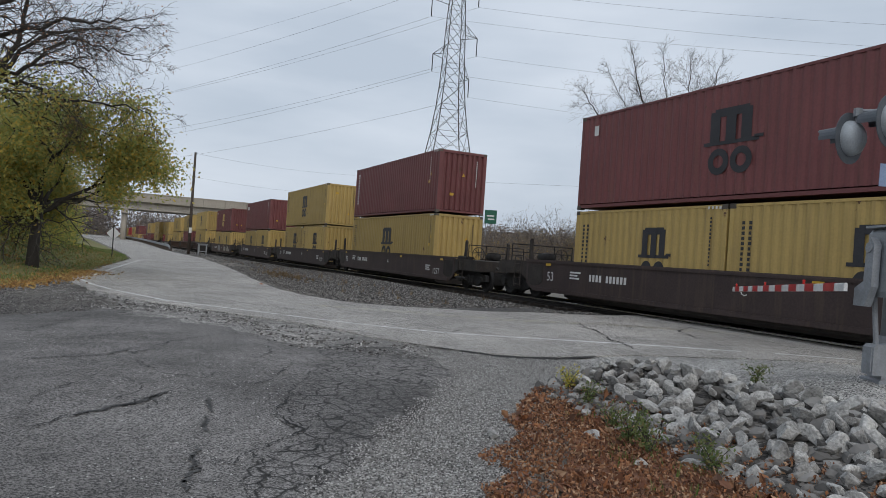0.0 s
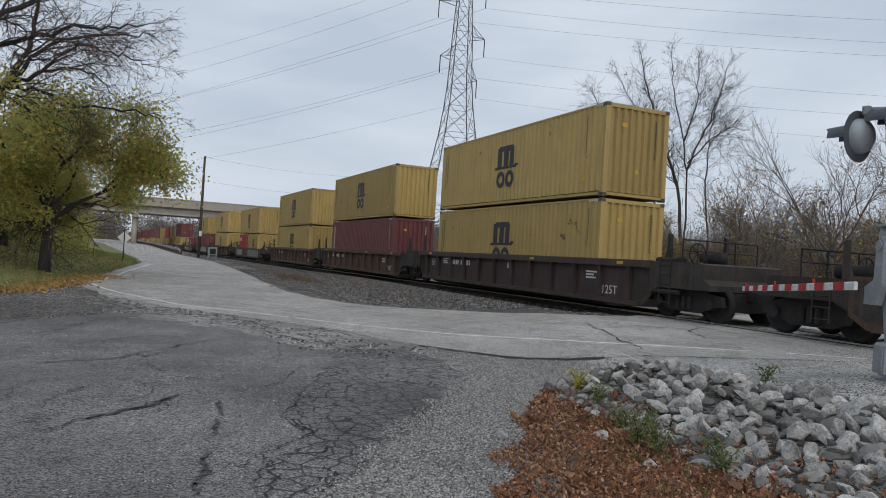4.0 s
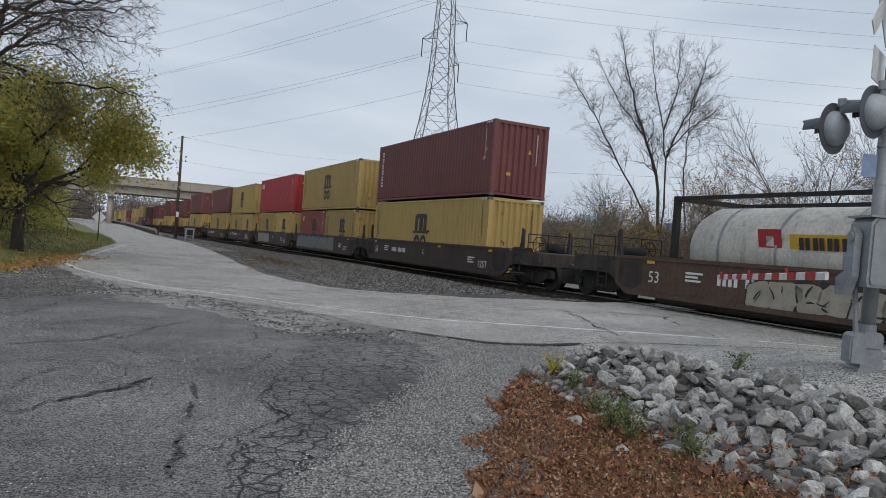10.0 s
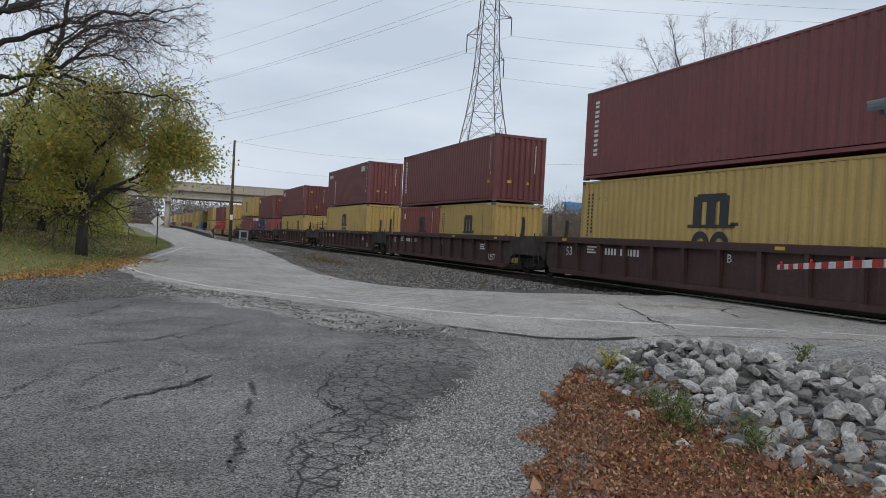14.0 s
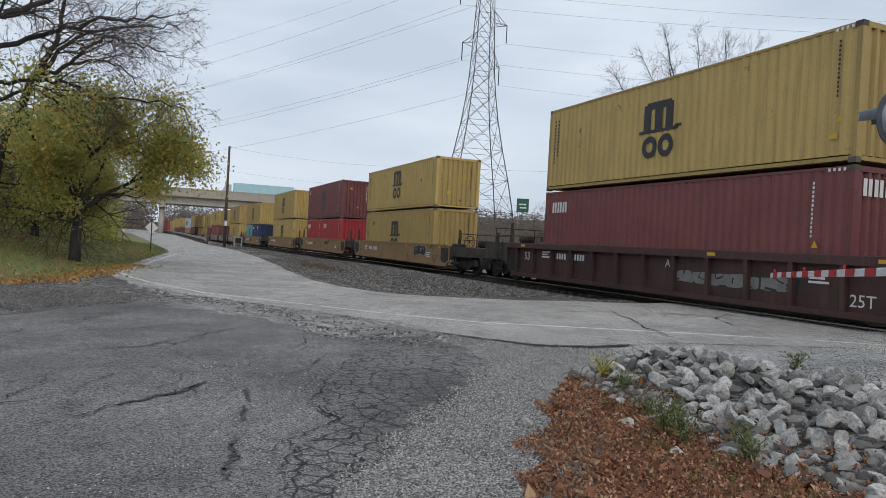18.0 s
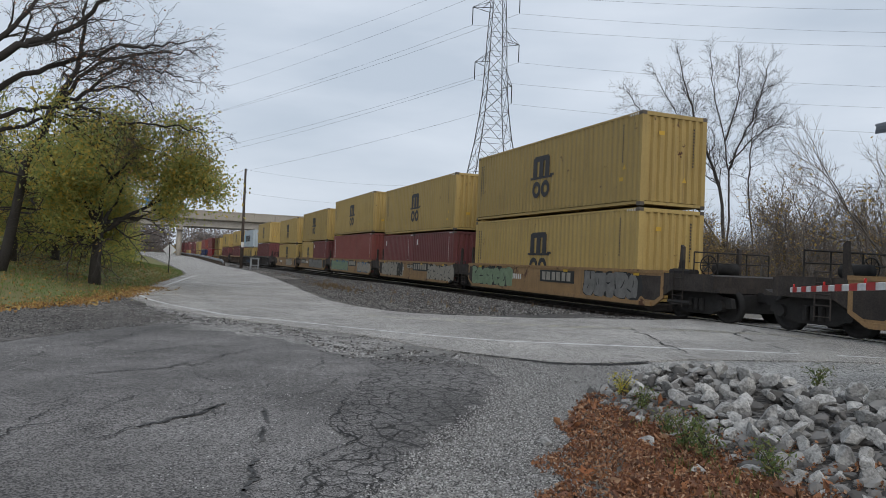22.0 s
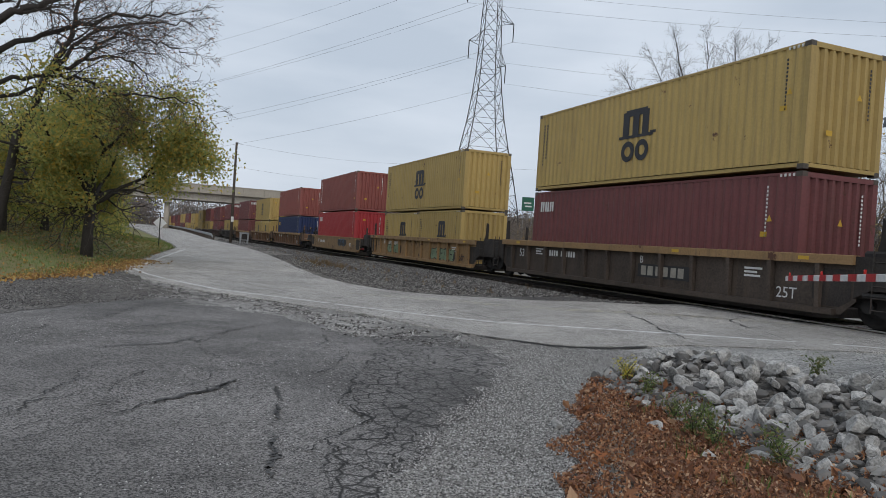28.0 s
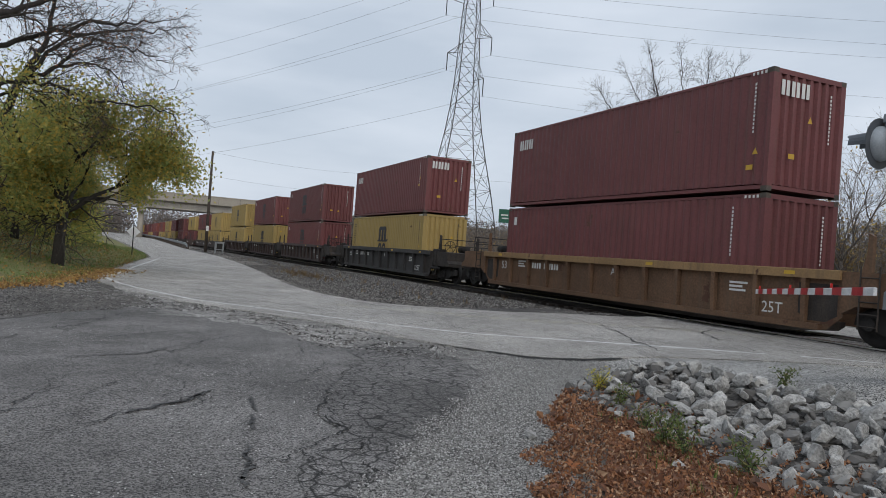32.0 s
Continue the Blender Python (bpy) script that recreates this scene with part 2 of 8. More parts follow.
# ---------------------------------------------------------------- mesh helpers
class MB:
    def __init__(self):
        self.v, self.f = [], []

    def add(self, v, f):
        o = len(self.v)
        self.v += [tuple(p) for p in v]
        self.f += [tuple(i + o for i in q) for q in f]
        return self

    def box(self, x0, x1, y0, y1, z0, z1, c=0.0):
        """A box; c cuts its long upper edges."""
        if c:
            prof = [(y0, z0), (y1, z0), (y1, z1 - c), (y1 - c, z1), (y0 + c, z1), (y0, z1 - c)]
            return self.prism_x(prof, x0, x1)
        v = [(x, y, z) for x in (x0, x1) for y in (y0, y1) for z in (z0, z1)]
        return self.add(v, [(0, 1, 3, 2), (4, 6, 7, 5), (0, 4, 5, 1), (2, 3, 7, 6), (0, 2, 6, 4), (1, 5, 7, 3)])

    def prism_x(self, prof, x0, x1):
        n = len(prof)
        v = [(x0, y, z) for y, z in prof] + [(x1, y, z) for y, z in prof]
        f = [(i, (i + 1) % n, n + (i + 1) % n, n + i) for i in range(n)]
        return self.add(v, f + [tuple(range(n))[::-1], tuple(range(n, 2 * n))])

    def prism_y(self, prof, y0, y1):
        """A profile of (x, z), drawn from y0 to y1."""
        n = len(prof)
        v = [(x, y0, z) for x, z in prof] + [(x, y1, z) for x, z in prof]
        f = [(i, n + i, n + (i + 1) % n, (i + 1) % n) for i in range(n)]
        return self.add(v, f + [tuple(range(n)), tuple(range(n, 2 * n))[::-1]])

    def rod(self, a, b, r0, r1=None, n=8, cap=True):
        a, b = Vector(a), Vector(b)
        r1 = r0 if r1 is None else r1
        d = (b - a).normalized()
        u = d.orthogonal().normalized()
        w = d.cross(u)
        ring = [(math.cos(2 * math.pi * i / n), math.sin(2 * math.pi * i / n)) for i in range(n)]
        v = [a + r0 * (c * u + s * w) for c, s in ring] + [b + r1 * (c * u + s * w) for c, s in ring]
        f = [(i, (i + 1) % n, n + (i + 1) % n, n + i) for i in range(n)]
        if cap:
            f += [tuple(range(n))[::-1], tuple(range(n, 2 * n))]
        return self.add(v, f)

    def tube(self, pts, rad, n=6):
        """A bent tube through pts; rad: one radius or one for each point."""
        pts = [Vector(p) for p in pts]
        rad = [rad] * len(pts) if isinstance(rad, (int, float)) else rad
        v, u = [], None
        for i, p in enumerate(pts):
            d = (pts[min(i + 1, len(pts) - 1)] - pts[max(i - 1, 0)]).normalized()
            u = d.orthogonal().normalized() if u is None else (u - d * u.dot(d)).normalized()
            w = d.cross(u)
            v += [p + rad[i] * (math.cos(2 * math.pi * k / n) * u + math.sin(2 * math.pi * k / n) * w) for k in range(n)]
        f = [(i * n + k, i * n + (k + 1) % n, (i + 1) * n + (k + 1) % n, (i + 1) * n + k) for i in range(len(pts) - 1) for k in range(n)]
        return self.add(v, f + [tuple(range(n))[::-1], tuple(range(len(v) - n, len(v)))])

    def mesh(self, name, material, smooth=False):
        me = bpy.data.meshes.new(name)
        me.from_pydata(self.v, [], self.f)
        me.materials.append(material)
        if smooth:
            me.polygons.foreach_set("use_smooth", [True] * len(me.polygons))
        me.update()
        return me


def thing(name, me, m=None, label="", category="", group="", kind=""):
    ob = new(name, me)
    if m is not None:
        ob.matrix_basis = m
    return tagged(ob, label, category, group, kind)


JOINED = ("marking", "number_bar", "stripe", "stencil", "branchwork", "last_leaves", "crown", "sprayed_outline", "sprayed_lettering", "bracing", "logo_block", "name_column", "trade_mark", "cross_arm", "emblem")


def piece(name, me, parent, at=None, label=""):
    ob = new(name, me)
    ob.parent = parent
    if at is not None:
        ob.matrix_basis = at if isinstance(at, Matrix) else Matrix.Translation(at)
    if name in JOINED:
        tagged(ob, kind="stuff")
    return tagged(ob, label) if label else ob


def smooth01(u):
    u = min(max(u, 0.0), 1.0)
    return u * u * (3 - 2 * u)


def lerp_line(pts, x):
    """y on a polyline of (x, y) with falling or rising x."""
    pts = sorted(pts)
    if x <= pts[0][0]:
        return pts[0][1]
    for (x0, y0), (x1, y1) in zip(pts, pts[1:]):
        if x <= x1:
            return y0 + (y1 - y0) * (x - x0) / (x1 - x0)
    return pts[-1][1]


# ---------------------------------------------------------------- lie of the land and line of the track
GRASS_EDGE = [(-260, -24), (-200, -13), (-143, -6.6), (-96, -2.8), (-70, -0.8), (-60, 0.0), (-50.7, 0.2), (-38, -0.9), (-31, -1.3), (-26, -2.0), (-21.8, -2.8), (-16, -6.0), (-10, -11.0), (0, -16.0), (60, -20.0)]
RAIL_Z = 0.39


def track_y(s):
    """The middle of the track."""
    return 14.29 + 0.0141 * (s + 19) - (1.19e-4 * (s + 19) ** 2 if s < -19 else 0.0)


def track_z(s):
    return RAIL_Z + (0.0055 * (s + 19) if s < -19 else 0.0)


def land(x, y):
    z = 0.3 * smooth01((y - 4) / 7.5)
    if x < -30:
        z += (track_z(x) - 0.39) * smooth01((y - 5) / 6) * smooth01((-30 - x) / 20)
    if x < -58:
        z += 0.0045 * (-58 - max(x, -250)) * smooth01((-58 - x) / 25) * smooth01((6.5 - y) / 4)
    d = lerp_line(GRASS_EDGE, x) - y
    if d > 0 and x < -8:
        z += min(3.0, 0.13 * d * smooth01(d / 3)) * smooth01((-8 - x) / 14)
    z += 0.25 * math.exp(-((x + 5.6) ** 2 + (y - 8.7) ** 2) / 1.7)
    if x < -16.6:
        z -= 0.25 * smooth01((-16.6 - x) / 1.2) * (1 - smooth01((abs(y - track_y(x)) - 1.9) / 1.5))
    if y > 20:
        z -= 0.25 * smooth01((y - 20) / 8)
    return z


def axis(marks):
    out = []
    for a, b, step in marks:
        n = max(1, round((b - a) / step))
        out += [a + (b - a) * i / n for i in range(n)]
    return out + [marks[-1][1]]


GROUND = mat("gravelly_earth", (0.20, 0.185, 0.16), 0.95, vary=0.35, scale=0.6, fine=14, bump=0.5)
gx = axis([(-3000, -600, 400), (-600, -200, 40), (-200, -70, 6), (-70, 8, 1.0), (8, 60, 5), (60, 300, 40), (300, 3000, 450)])
gy = axis([(-3000, -300, 450), (-300, -60, 30), (-60, -20, 4), (-20, 26, 1.0), (26, 80, 6), (80, 400, 40), (400, 3000, 400)])
mb = MB()
mb.v = [(x, y, land(x, y) - 0.02) for x in gx for y in gy]
ny = len(gy)
mb.f = [(i * ny + j, (i + 1) * ny + j, (i + 1) * ny + j + 1, i * ny + j + 1) for i in range(len(gx) - 1) for j in range(ny - 1)]
thing("ground", mb.mesh("ground", GROUND, True), label="grey gravelly earth with thin dead grass", category="ground", kind="structure")


def resample(pts, n):
    pts = [Vector((*p, 0)) for p in pts]
    cum = [0.0]
    for a, b in zip(pts, pts[1:]):
        cum.append(cum[-1] + (b - a).length)
    out = []
    for i in range(n):
        d, k = cum[-1] * i / (n - 1), 0
        while k < len(pts) - 2 and cum[k + 1] < d:
            k += 1
        out.append(pts[k].lerp(pts[k + 1], (d - cum[k]) / max(cum[k + 1] - cum[k], 1e-6)))
    return out


def strip(name, left, right, n, k, dz, material, rag=0.0, seed=0, thick=0.0, **tags):
    """A sheet on the land between two edge lines; rag: how ragged its edges are; thick: a lip that goes down at the rim."""
    random.seed(seed)
    a, b = resample(left, n), resample(right, n)
    m = MB()
    for i in range(n):
        ra, rb = (rag * noise.noise(Vector((a[i].x * 0.9, a[i].y * 0.9, seed))), rag * noise.noise(Vector((b[i].x * 0.9, b[i].y * 0.9, seed + 9))))
        side = (b[i] - a[i]).normalized()
        p, q = a[i] + side * ra, b[i] + side * rb
        for j in range(k + 1):
            c = p.lerp(q, j / k)
            m.v.append((c.x, c.y, land(c.x, c.y) + dz))
    w = k + 1
    m.f = [(i * w + j, (i + 1) * w + j, (i + 1) * w + j + 1, i * w + j + 1) for i in range(n - 1) for j in range(k)]
    if thick:
        rim = [i * w for i in range(n)] + [(n - 1) * w + j for j in range(1, w)] + [i * w + k for i in range(n - 2, -1, -1)] + list(range(k - 1, 0, -1))
        o = len(m.v)
        m.v += [(m.v[i][0], m.v[i][1], m.v[i][2] - thick) for i in rim]
        r = len(rim)
        m.f += [(rim[i], rim[(i + 1) % r], o + (i + 1) % r, o + i) for i in range(r)]
    return thing(name, m.mesh(name, material, False), **tags)

# ---------------------------------------------------------------- containers
def panel_line(length, pitch, depth, flat=0.34):
    """A trapezoid wave: places along the wall and their depth."""
    n = max(2, round(length / pitch))
    p = length / n
    out = [(0.0, 0.0)]
    for i in range(n):
        o = i * p
        out += [(o + p * 0.5 * flat, 0.0), (o + p * 0.5, depth), (o + p * (0.5 + 0.5 * flat), depth), (o + p, 0.0)]
    return out


def wall_mesh(name, length, z0, z1, pitch, depth, material, flat=0.5):
    m = MB()
    pts = panel_line(length, pitch, depth, flat)
    m.v = [(x - length / 2, d, z) for x, d in pts for z in (z0, z1)]
    m.f = [(2 * i, 2 * i + 2, 2 * i + 3, 2 * i + 1) for i in range(len(pts) - 1)]
    return m.mesh(name, material)


def cage(xs, ys, zs, filled):
    """One welded frame: the filled cells of a grid of bars, with no faces between them."""
    cells = {(i, j, k) for i in range(len(xs) - 1) for j in range(len(ys) - 1) for k in range(len(zs) - 1) if filled(i, j, k)}
    m, index = MB(), {}
    sides = (((-1, 0, 0), ((0, 0, 0), (0, 0, 1), (0, 1, 1), (0, 1, 0))), ((1, 0, 0), ((1, 0, 0), (1, 1, 0), (1, 1, 1), (1, 0, 1))), ((0, -1, 0), ((0, 0, 0), (1, 0, 0), (1, 0, 1), (0, 0, 1))),
             ((0, 1, 0), ((0, 1, 0), (0, 1, 1), (1, 1, 1), (1, 1, 0))), ((0, 0, -1), ((0, 0, 0), (0, 1, 0), (1, 1, 0), (1, 0, 0))), ((0, 0, 1), ((0, 0, 1), (1, 0, 1), (1, 1, 1), (0, 1, 1))))
    for c in sorted(cells):
        for step, quad in sides:
            if tuple(a + b for a, b in zip(c, step)) in cells:
                continue
            face = []
            for q in quad:
                key = tuple(a + b for a, b in zip(c, q))
                if key not in index:
                    index[key] = len(m.v)
                    m.v.append((xs[key[0]], ys[key[1]], zs[key[2]]))
                face.append(index[key])
            m.f.append(tuple(face))
    return m


CW, CASTING_MESH = 2.438, None
m = MB()
m.box(-0.089, 0.089, -0.081, 0.081, -0.059, 0.059)
m.box(-0.03, 0.03, -0.086, -0.078, -0.03, 0.03)
CASTING_MESH = m.mesh("corner_casting", CASTING)
SHELLS = {}


def shell(length, height, paint):
    """The meshes of one size and colour of container."""
    key = (length, height, paint)
    if key in SHELLS:
        return SHELLS[key]
    p, hl, hw = PAINT[paint], length / 2, CW / 2
    fr = cage([-hl, -hl + 0.12, hl - 0.12, hl], [-hw, -hw + 0.07, -hw + 0.16, hw - 0.16, hw - 0.07, hw], [0.05, 0.14, 0.17, height - 0.13, height - 0.075, height - 0.012],
              lambda i, j, k: i != 1 and j != 2 or j in (0, 4) and k in (0, 4) or k == 0 or i != 1 and k > 2)
    roof = MB()
    pts = panel_line(length - 0.16, 0.34, 0.02)
    roof.v = [(x - hl + 0.08, y, height - 0.02 - d) for x, d in pts for y in (-hw + 0.05, hw - 0.05)]
    roof.f = [(2 * i, 2 * i + 2, 2 * i + 3, 2 * i + 1) for i in range(len(pts) - 1)]
    door = MB()
    door.box(-0.025, 0.025, 0.01, hw - 0.17, 0.17, height - 0.14)
    for y in (0.28, 0.75):
        door.rod((-0.06, y, 0.14), (-0.06, y, height - 0.11), 0.018, n=6)
        door.box(-0.07, -0.03, y - 0.02, y + 0.25, 1.05, 1.09)
    SHELLS[key] = (fr.mesh("container_frame", p), wall_mesh("side_wall", length - 0.24, 0.17, height - 0.075, 0.278, 0.027, p),
                   wall_mesh("front_wall", CW - 0.32, 0.16, height - 0.13, 0.265, 0.075, p, 0.62), roof.mesh("roof", p), door.mesh("door", p))
    return SHELLS[key]


def decal(boxes, material, name="marking"):
    """Flat bars (x0, x1, z0, z1) a little thicker than paint, facing -y."""
    m = MB()
    for x0, x1, z0, z1 in boxes:
        m.box(x0, x1, -0.003, 0.001, z0, z1)
    return m.mesh(name, material)


def ring(m, cx, cz, r, w, a0, a1, sx=1.0, n=14):
    v = []
    for i in range(n + 1):
        a = radians(a0 + (a1 - a0) * i / n)
        for q in (r - w / 2, r + w / 2):
            v.append((cx + sx * q * math.cos(a), -0.007, cz + q * math.sin(a)))
    m.add(v, [(2 * i, 2 * i + 1, 2 * i + 3, 2 * i + 2) for i in range(n)])


def emblem_mesh(material, small=False):
    """The shipping line's mark as plain shapes: three uprights under a rounded bar, a foot line and two closed ovals."""
    m = MB()
    for x in (-0.42, 0.0, 0.40):
        m.box(x - 0.13, x + 0.13, -0.005, 0.001, 0.93, 1.60)
    m.box(-0.55, 0.53, -0.005, 0.001, 1.60, 1.76)
    m.box(-0.44, 0.45, -0.005, 0.001, 1.76, 1.83)
    m.box(-0.72, 0.72, -0.003, 0.001, 0.83, 0.93)
    m.box(0.60, 0.82, -0.003, 0.001, 0.90, 0.99)
    if not small:
        for x in (-0.29, 0.30):
            ring(m, x, 0.37, 0.27, 0.19, 0, 360, 0.76, 22)
    return m.mesh("emblem", material)


def column_of_bars(n, w, h, gap, skip=0):
    random.seed(n * 7 + skip)
    return [(-w / 2, w / 2 * random.choice((1, 0.6, 1)), -i * (h + gap) - h, -i * (h + gap)) for i in range(n)]


def row_of_blocks(n, w, h, gap):
    """A name as plain bars: two uprights for each sign."""
    return [b for i in range(n) for x in (i * (w + gap),) for b in ((x, x + w * 0.42, 0, h), (x + w * 0.60, x + w, 0, h))]


EMBLEM = {k: emblem_mesh(mm) for k, mm in (("k", BLACK), ("o", GOLD))}
EMBLEM_S = emblem_mesh(BLACK, True)
SMALLTEXT = {k: decal([b for c in range(2) for b in [(x0 + c * 0.2, x1 + c * 0.2, z0, z1) for x0, x1, z0, z1 in column_of_bars(13 - 2 * c, 0.085, 0.075, 0.045, c)]], mm) for k, mm in (("k", BLACK), ("w", WHITE))}
BIGCOL = decal([b for i in range(6) for z in (-0.31 * i,) for b in ((-0.11, 0.11, z - 0.09, z), (-0.11, 0.09 + 0.02 * (i % 2), z - 0.22, z - 0.14))], WHITE)
THINCOL = {k: decal(column_of_bars(13, 0.05, 0.06, 0.035), mm) for k, mm in (("k", BLACK), ("w", WHITE))}
TRADE = {k: decal(row_of_blocks(3, 0.26, 0.36, 0.07), mm, "trade_mark") for k, mm in (("w", WHITE), ("o", GOLD), ("l", LABEL))}
TRADE_LONG = {k: decal(row_of_blocks(6, 0.16, 0.24, 0.05), mm, "trade_mark") for k, mm in (("w", WHITE), ("o", GOLD))}
WARN = decal([(-0.10, 0.10, -0.06, 0.06)], LABEL, "warning_label")
PLATE = decal([(-0.10, 0.10, -0.15, 0.15)], WHITE, "sticker")
BIGNAME = decal(row_of_blocks(6, 0.86, 1.0, 0.14), BLACK, "trade_mark")
PATCH = decal([(-0.62, 0.62, -0.75, 0.75)], SKYBLUE, "blue_square")
m = MB()
star = [((0.5 if i % 2 == 0 else 0.2) * math.cos(math.pi * i / 7 + math.pi / 2), (0.5 if i % 2 == 0 else 0.2) * math.sin(math.pi * i / 7 + math.pi / 2)) for i in range(14)]
m.add([(x, -0.006, z) for x, z in star] + [(0, -0.006, 0)], [(i, (i + 1) % 14, 14) for i in range(14)])
STAR = m.mesh("star", WHITE)
m = MB()
m.add([(-0.085, -0.004, -0.075), (0.085, -0.004, -0.075), (0, -0.004, 0.085)], [(0, 1, 2)])
TRIANGLE = m.mesh("warning_triangle", LABEL)
HAZ = decal([(x, x + 0.06, 0, 0.07) for x in (0, 0.12, 0.24, 0.36)], WHITE, "stripe")

NAMES = {"y": "mustard yellow", "r": "dark oxide red", "f": "faded brick red", "s": "bright scarlet", "b": "navy blue", "t": "pale teal", "g": "pale grey"}


def container(length, height, code):
    """code: colour letter and a mark: m black emblem, M gold emblem, v upright white name, c, e, t short name, z, q long name, k big name."""
    paint, mark = code[0], code[1:2]
    hl, hw = length / 2, CW / 2
    fr, side, front, roof, door = shell(length, height, paint)
    size = "forty-foot" if length > 10 else "twenty-foot"
    ob = thing("shipping_container", fr, label=f"{NAMES[paint]} corrugated steel {size} shipping container on train", category="container", group="containers on the train")
    piece("side_wall", side, ob, (0, -hw + 0.006, 0))
    piece("side_wall", side, ob, pose(0, hw - 0.006, 0, 0, 0, 180))
    piece("front_wall", front, ob, pose(hl - 0.006, 0, 0, 0, 0, 90))
    piece("roof", roof, ob)
    for sy in (1, -1):
        d = piece("door", door, ob, pose(-hl + 0.03, 0, 0))
        if sy < 0:
            d.matrix_basis = Matrix.Translation((-hl + 0.03, 0, 0)) @ Matrix.Diagonal((1, -1, 1, 1))
    for sx in (-1, 1):
        for sy in (-1, 1):
            for z in (0.059, height - 0.059):
                piece("corner_casting", CASTING_MESH, ob, pose(sx * (hl - 0.086), sy * (hw - 0.078), z, 0, 0, 0 if sy < 0 else 180))
    y = -hw + 0.001
    ink = "k" if paint in "yg" else "w"
    col = lambda me, x, z, name, label="": piece(name, me, ob, (x, y, z), label)
    if paint in "y" or mark in "mM":
        if length > 10:
            e = piece("emblem", EMBLEM["o" if mark == "M" else "k"], ob, Matrix.Translation((-0.1, y, 0.66)) @ Matrix.Diagonal((1.16, 1, 0.88, 1)), "dark emblem of uprights over two ovals")
        else:
            e = piece("emblem", EMBLEM["o" if mark == "M" else "k"], ob, pose(0.55, y, 0.55) @ Matrix.Scale(0.82, 4))
        if paint == "y":
            col(SMALLTEXT[ink], -hl + 0.42, height - 0.42, "marking")
        else:
            col(PLATE, -hl + 0.75, height - 0.5, "sticker", "small white sticker")
    if mark == "v":
        col(BIGCOL, -hl + 0.62, height - 0.35, "name_column", "white upright name as plain blocks")
    elif mark in ("c", "e", "t"):
        col(TRADE["w"], -hl + 0.5, height - 0.75, "trade_mark", "white short name as plain blocks")
    elif mark == "o":
        col(TRADE["l"], -hl + 0.5, height - 0.95, "trade_mark", "yellow name as plain blocks")
    elif mark in ("z", "q"):
        col(TRADE_LONG["o" if mark == "q" else "w"], -hl + 0.5, height - 0.6, "trade_mark", "name as plain blocks")
        if mark == "z":
            col(TRADE["w"], hl - 1.9, height - 0.62, "trade_mark", "white name as plain blocks")
            col(BIGCOL, -hl + 2.6, height - 0.9, "name_column")
    elif mark == "p":
        col(PLATE, -hl + 0.55, height - 0.5, "sticker")
    elif mark == "k":
        col(PATCH, -hl + 1.35, height / 2 + 0.05, "blue_square", "light blue square")
        col(STAR, -hl + 1.35, height / 2 + 0.05, "star", "white seven-pointed star")
        col(BIGNAME, -hl + 2.55, height / 2 - 0.45, "trade_mark", "large dark name as plain blocks")
    near = random.choice((0.5, 0.62, 0.95))
    col(THINCOL[ink], hl - near, height - 0.3, "marking")
    col(HAZ, hl - 0.62, height - 0.11, "stripe")
    if length > 10:
        low = random.choice((0.2, 0.3, 0.5))
        col(WARN, hl - near - 0.05, height * low, "warning_label")
        col(TRIANGLE, hl - near + 0.1, height * (low + 0.13), "warning_triangle")
        f = pose(hl + 0.002, 0, 0, 0, 0, 90)
        piece("warning_label", WARN, ob, f @ Matrix.Translation((-0.5, 0, height * random.choice((0.3, 0.78)))))
        piece("marking", THINCOL[ink], ob, f @ Matrix.Translation((0.72, 0, height - 0.4)))
        piece("warning_triangle", TRIANGLE, ob, f @ Matrix.Translation((random.choice((0.05, 0.4)), 0, height * random.choice((0.3, 0.62)))))
        if mark == "t":
            piece("trade_mark", TRADE["w"], ob, f @ Matrix.Translation((-0.95, 0, height - 0.62)))
    return ob


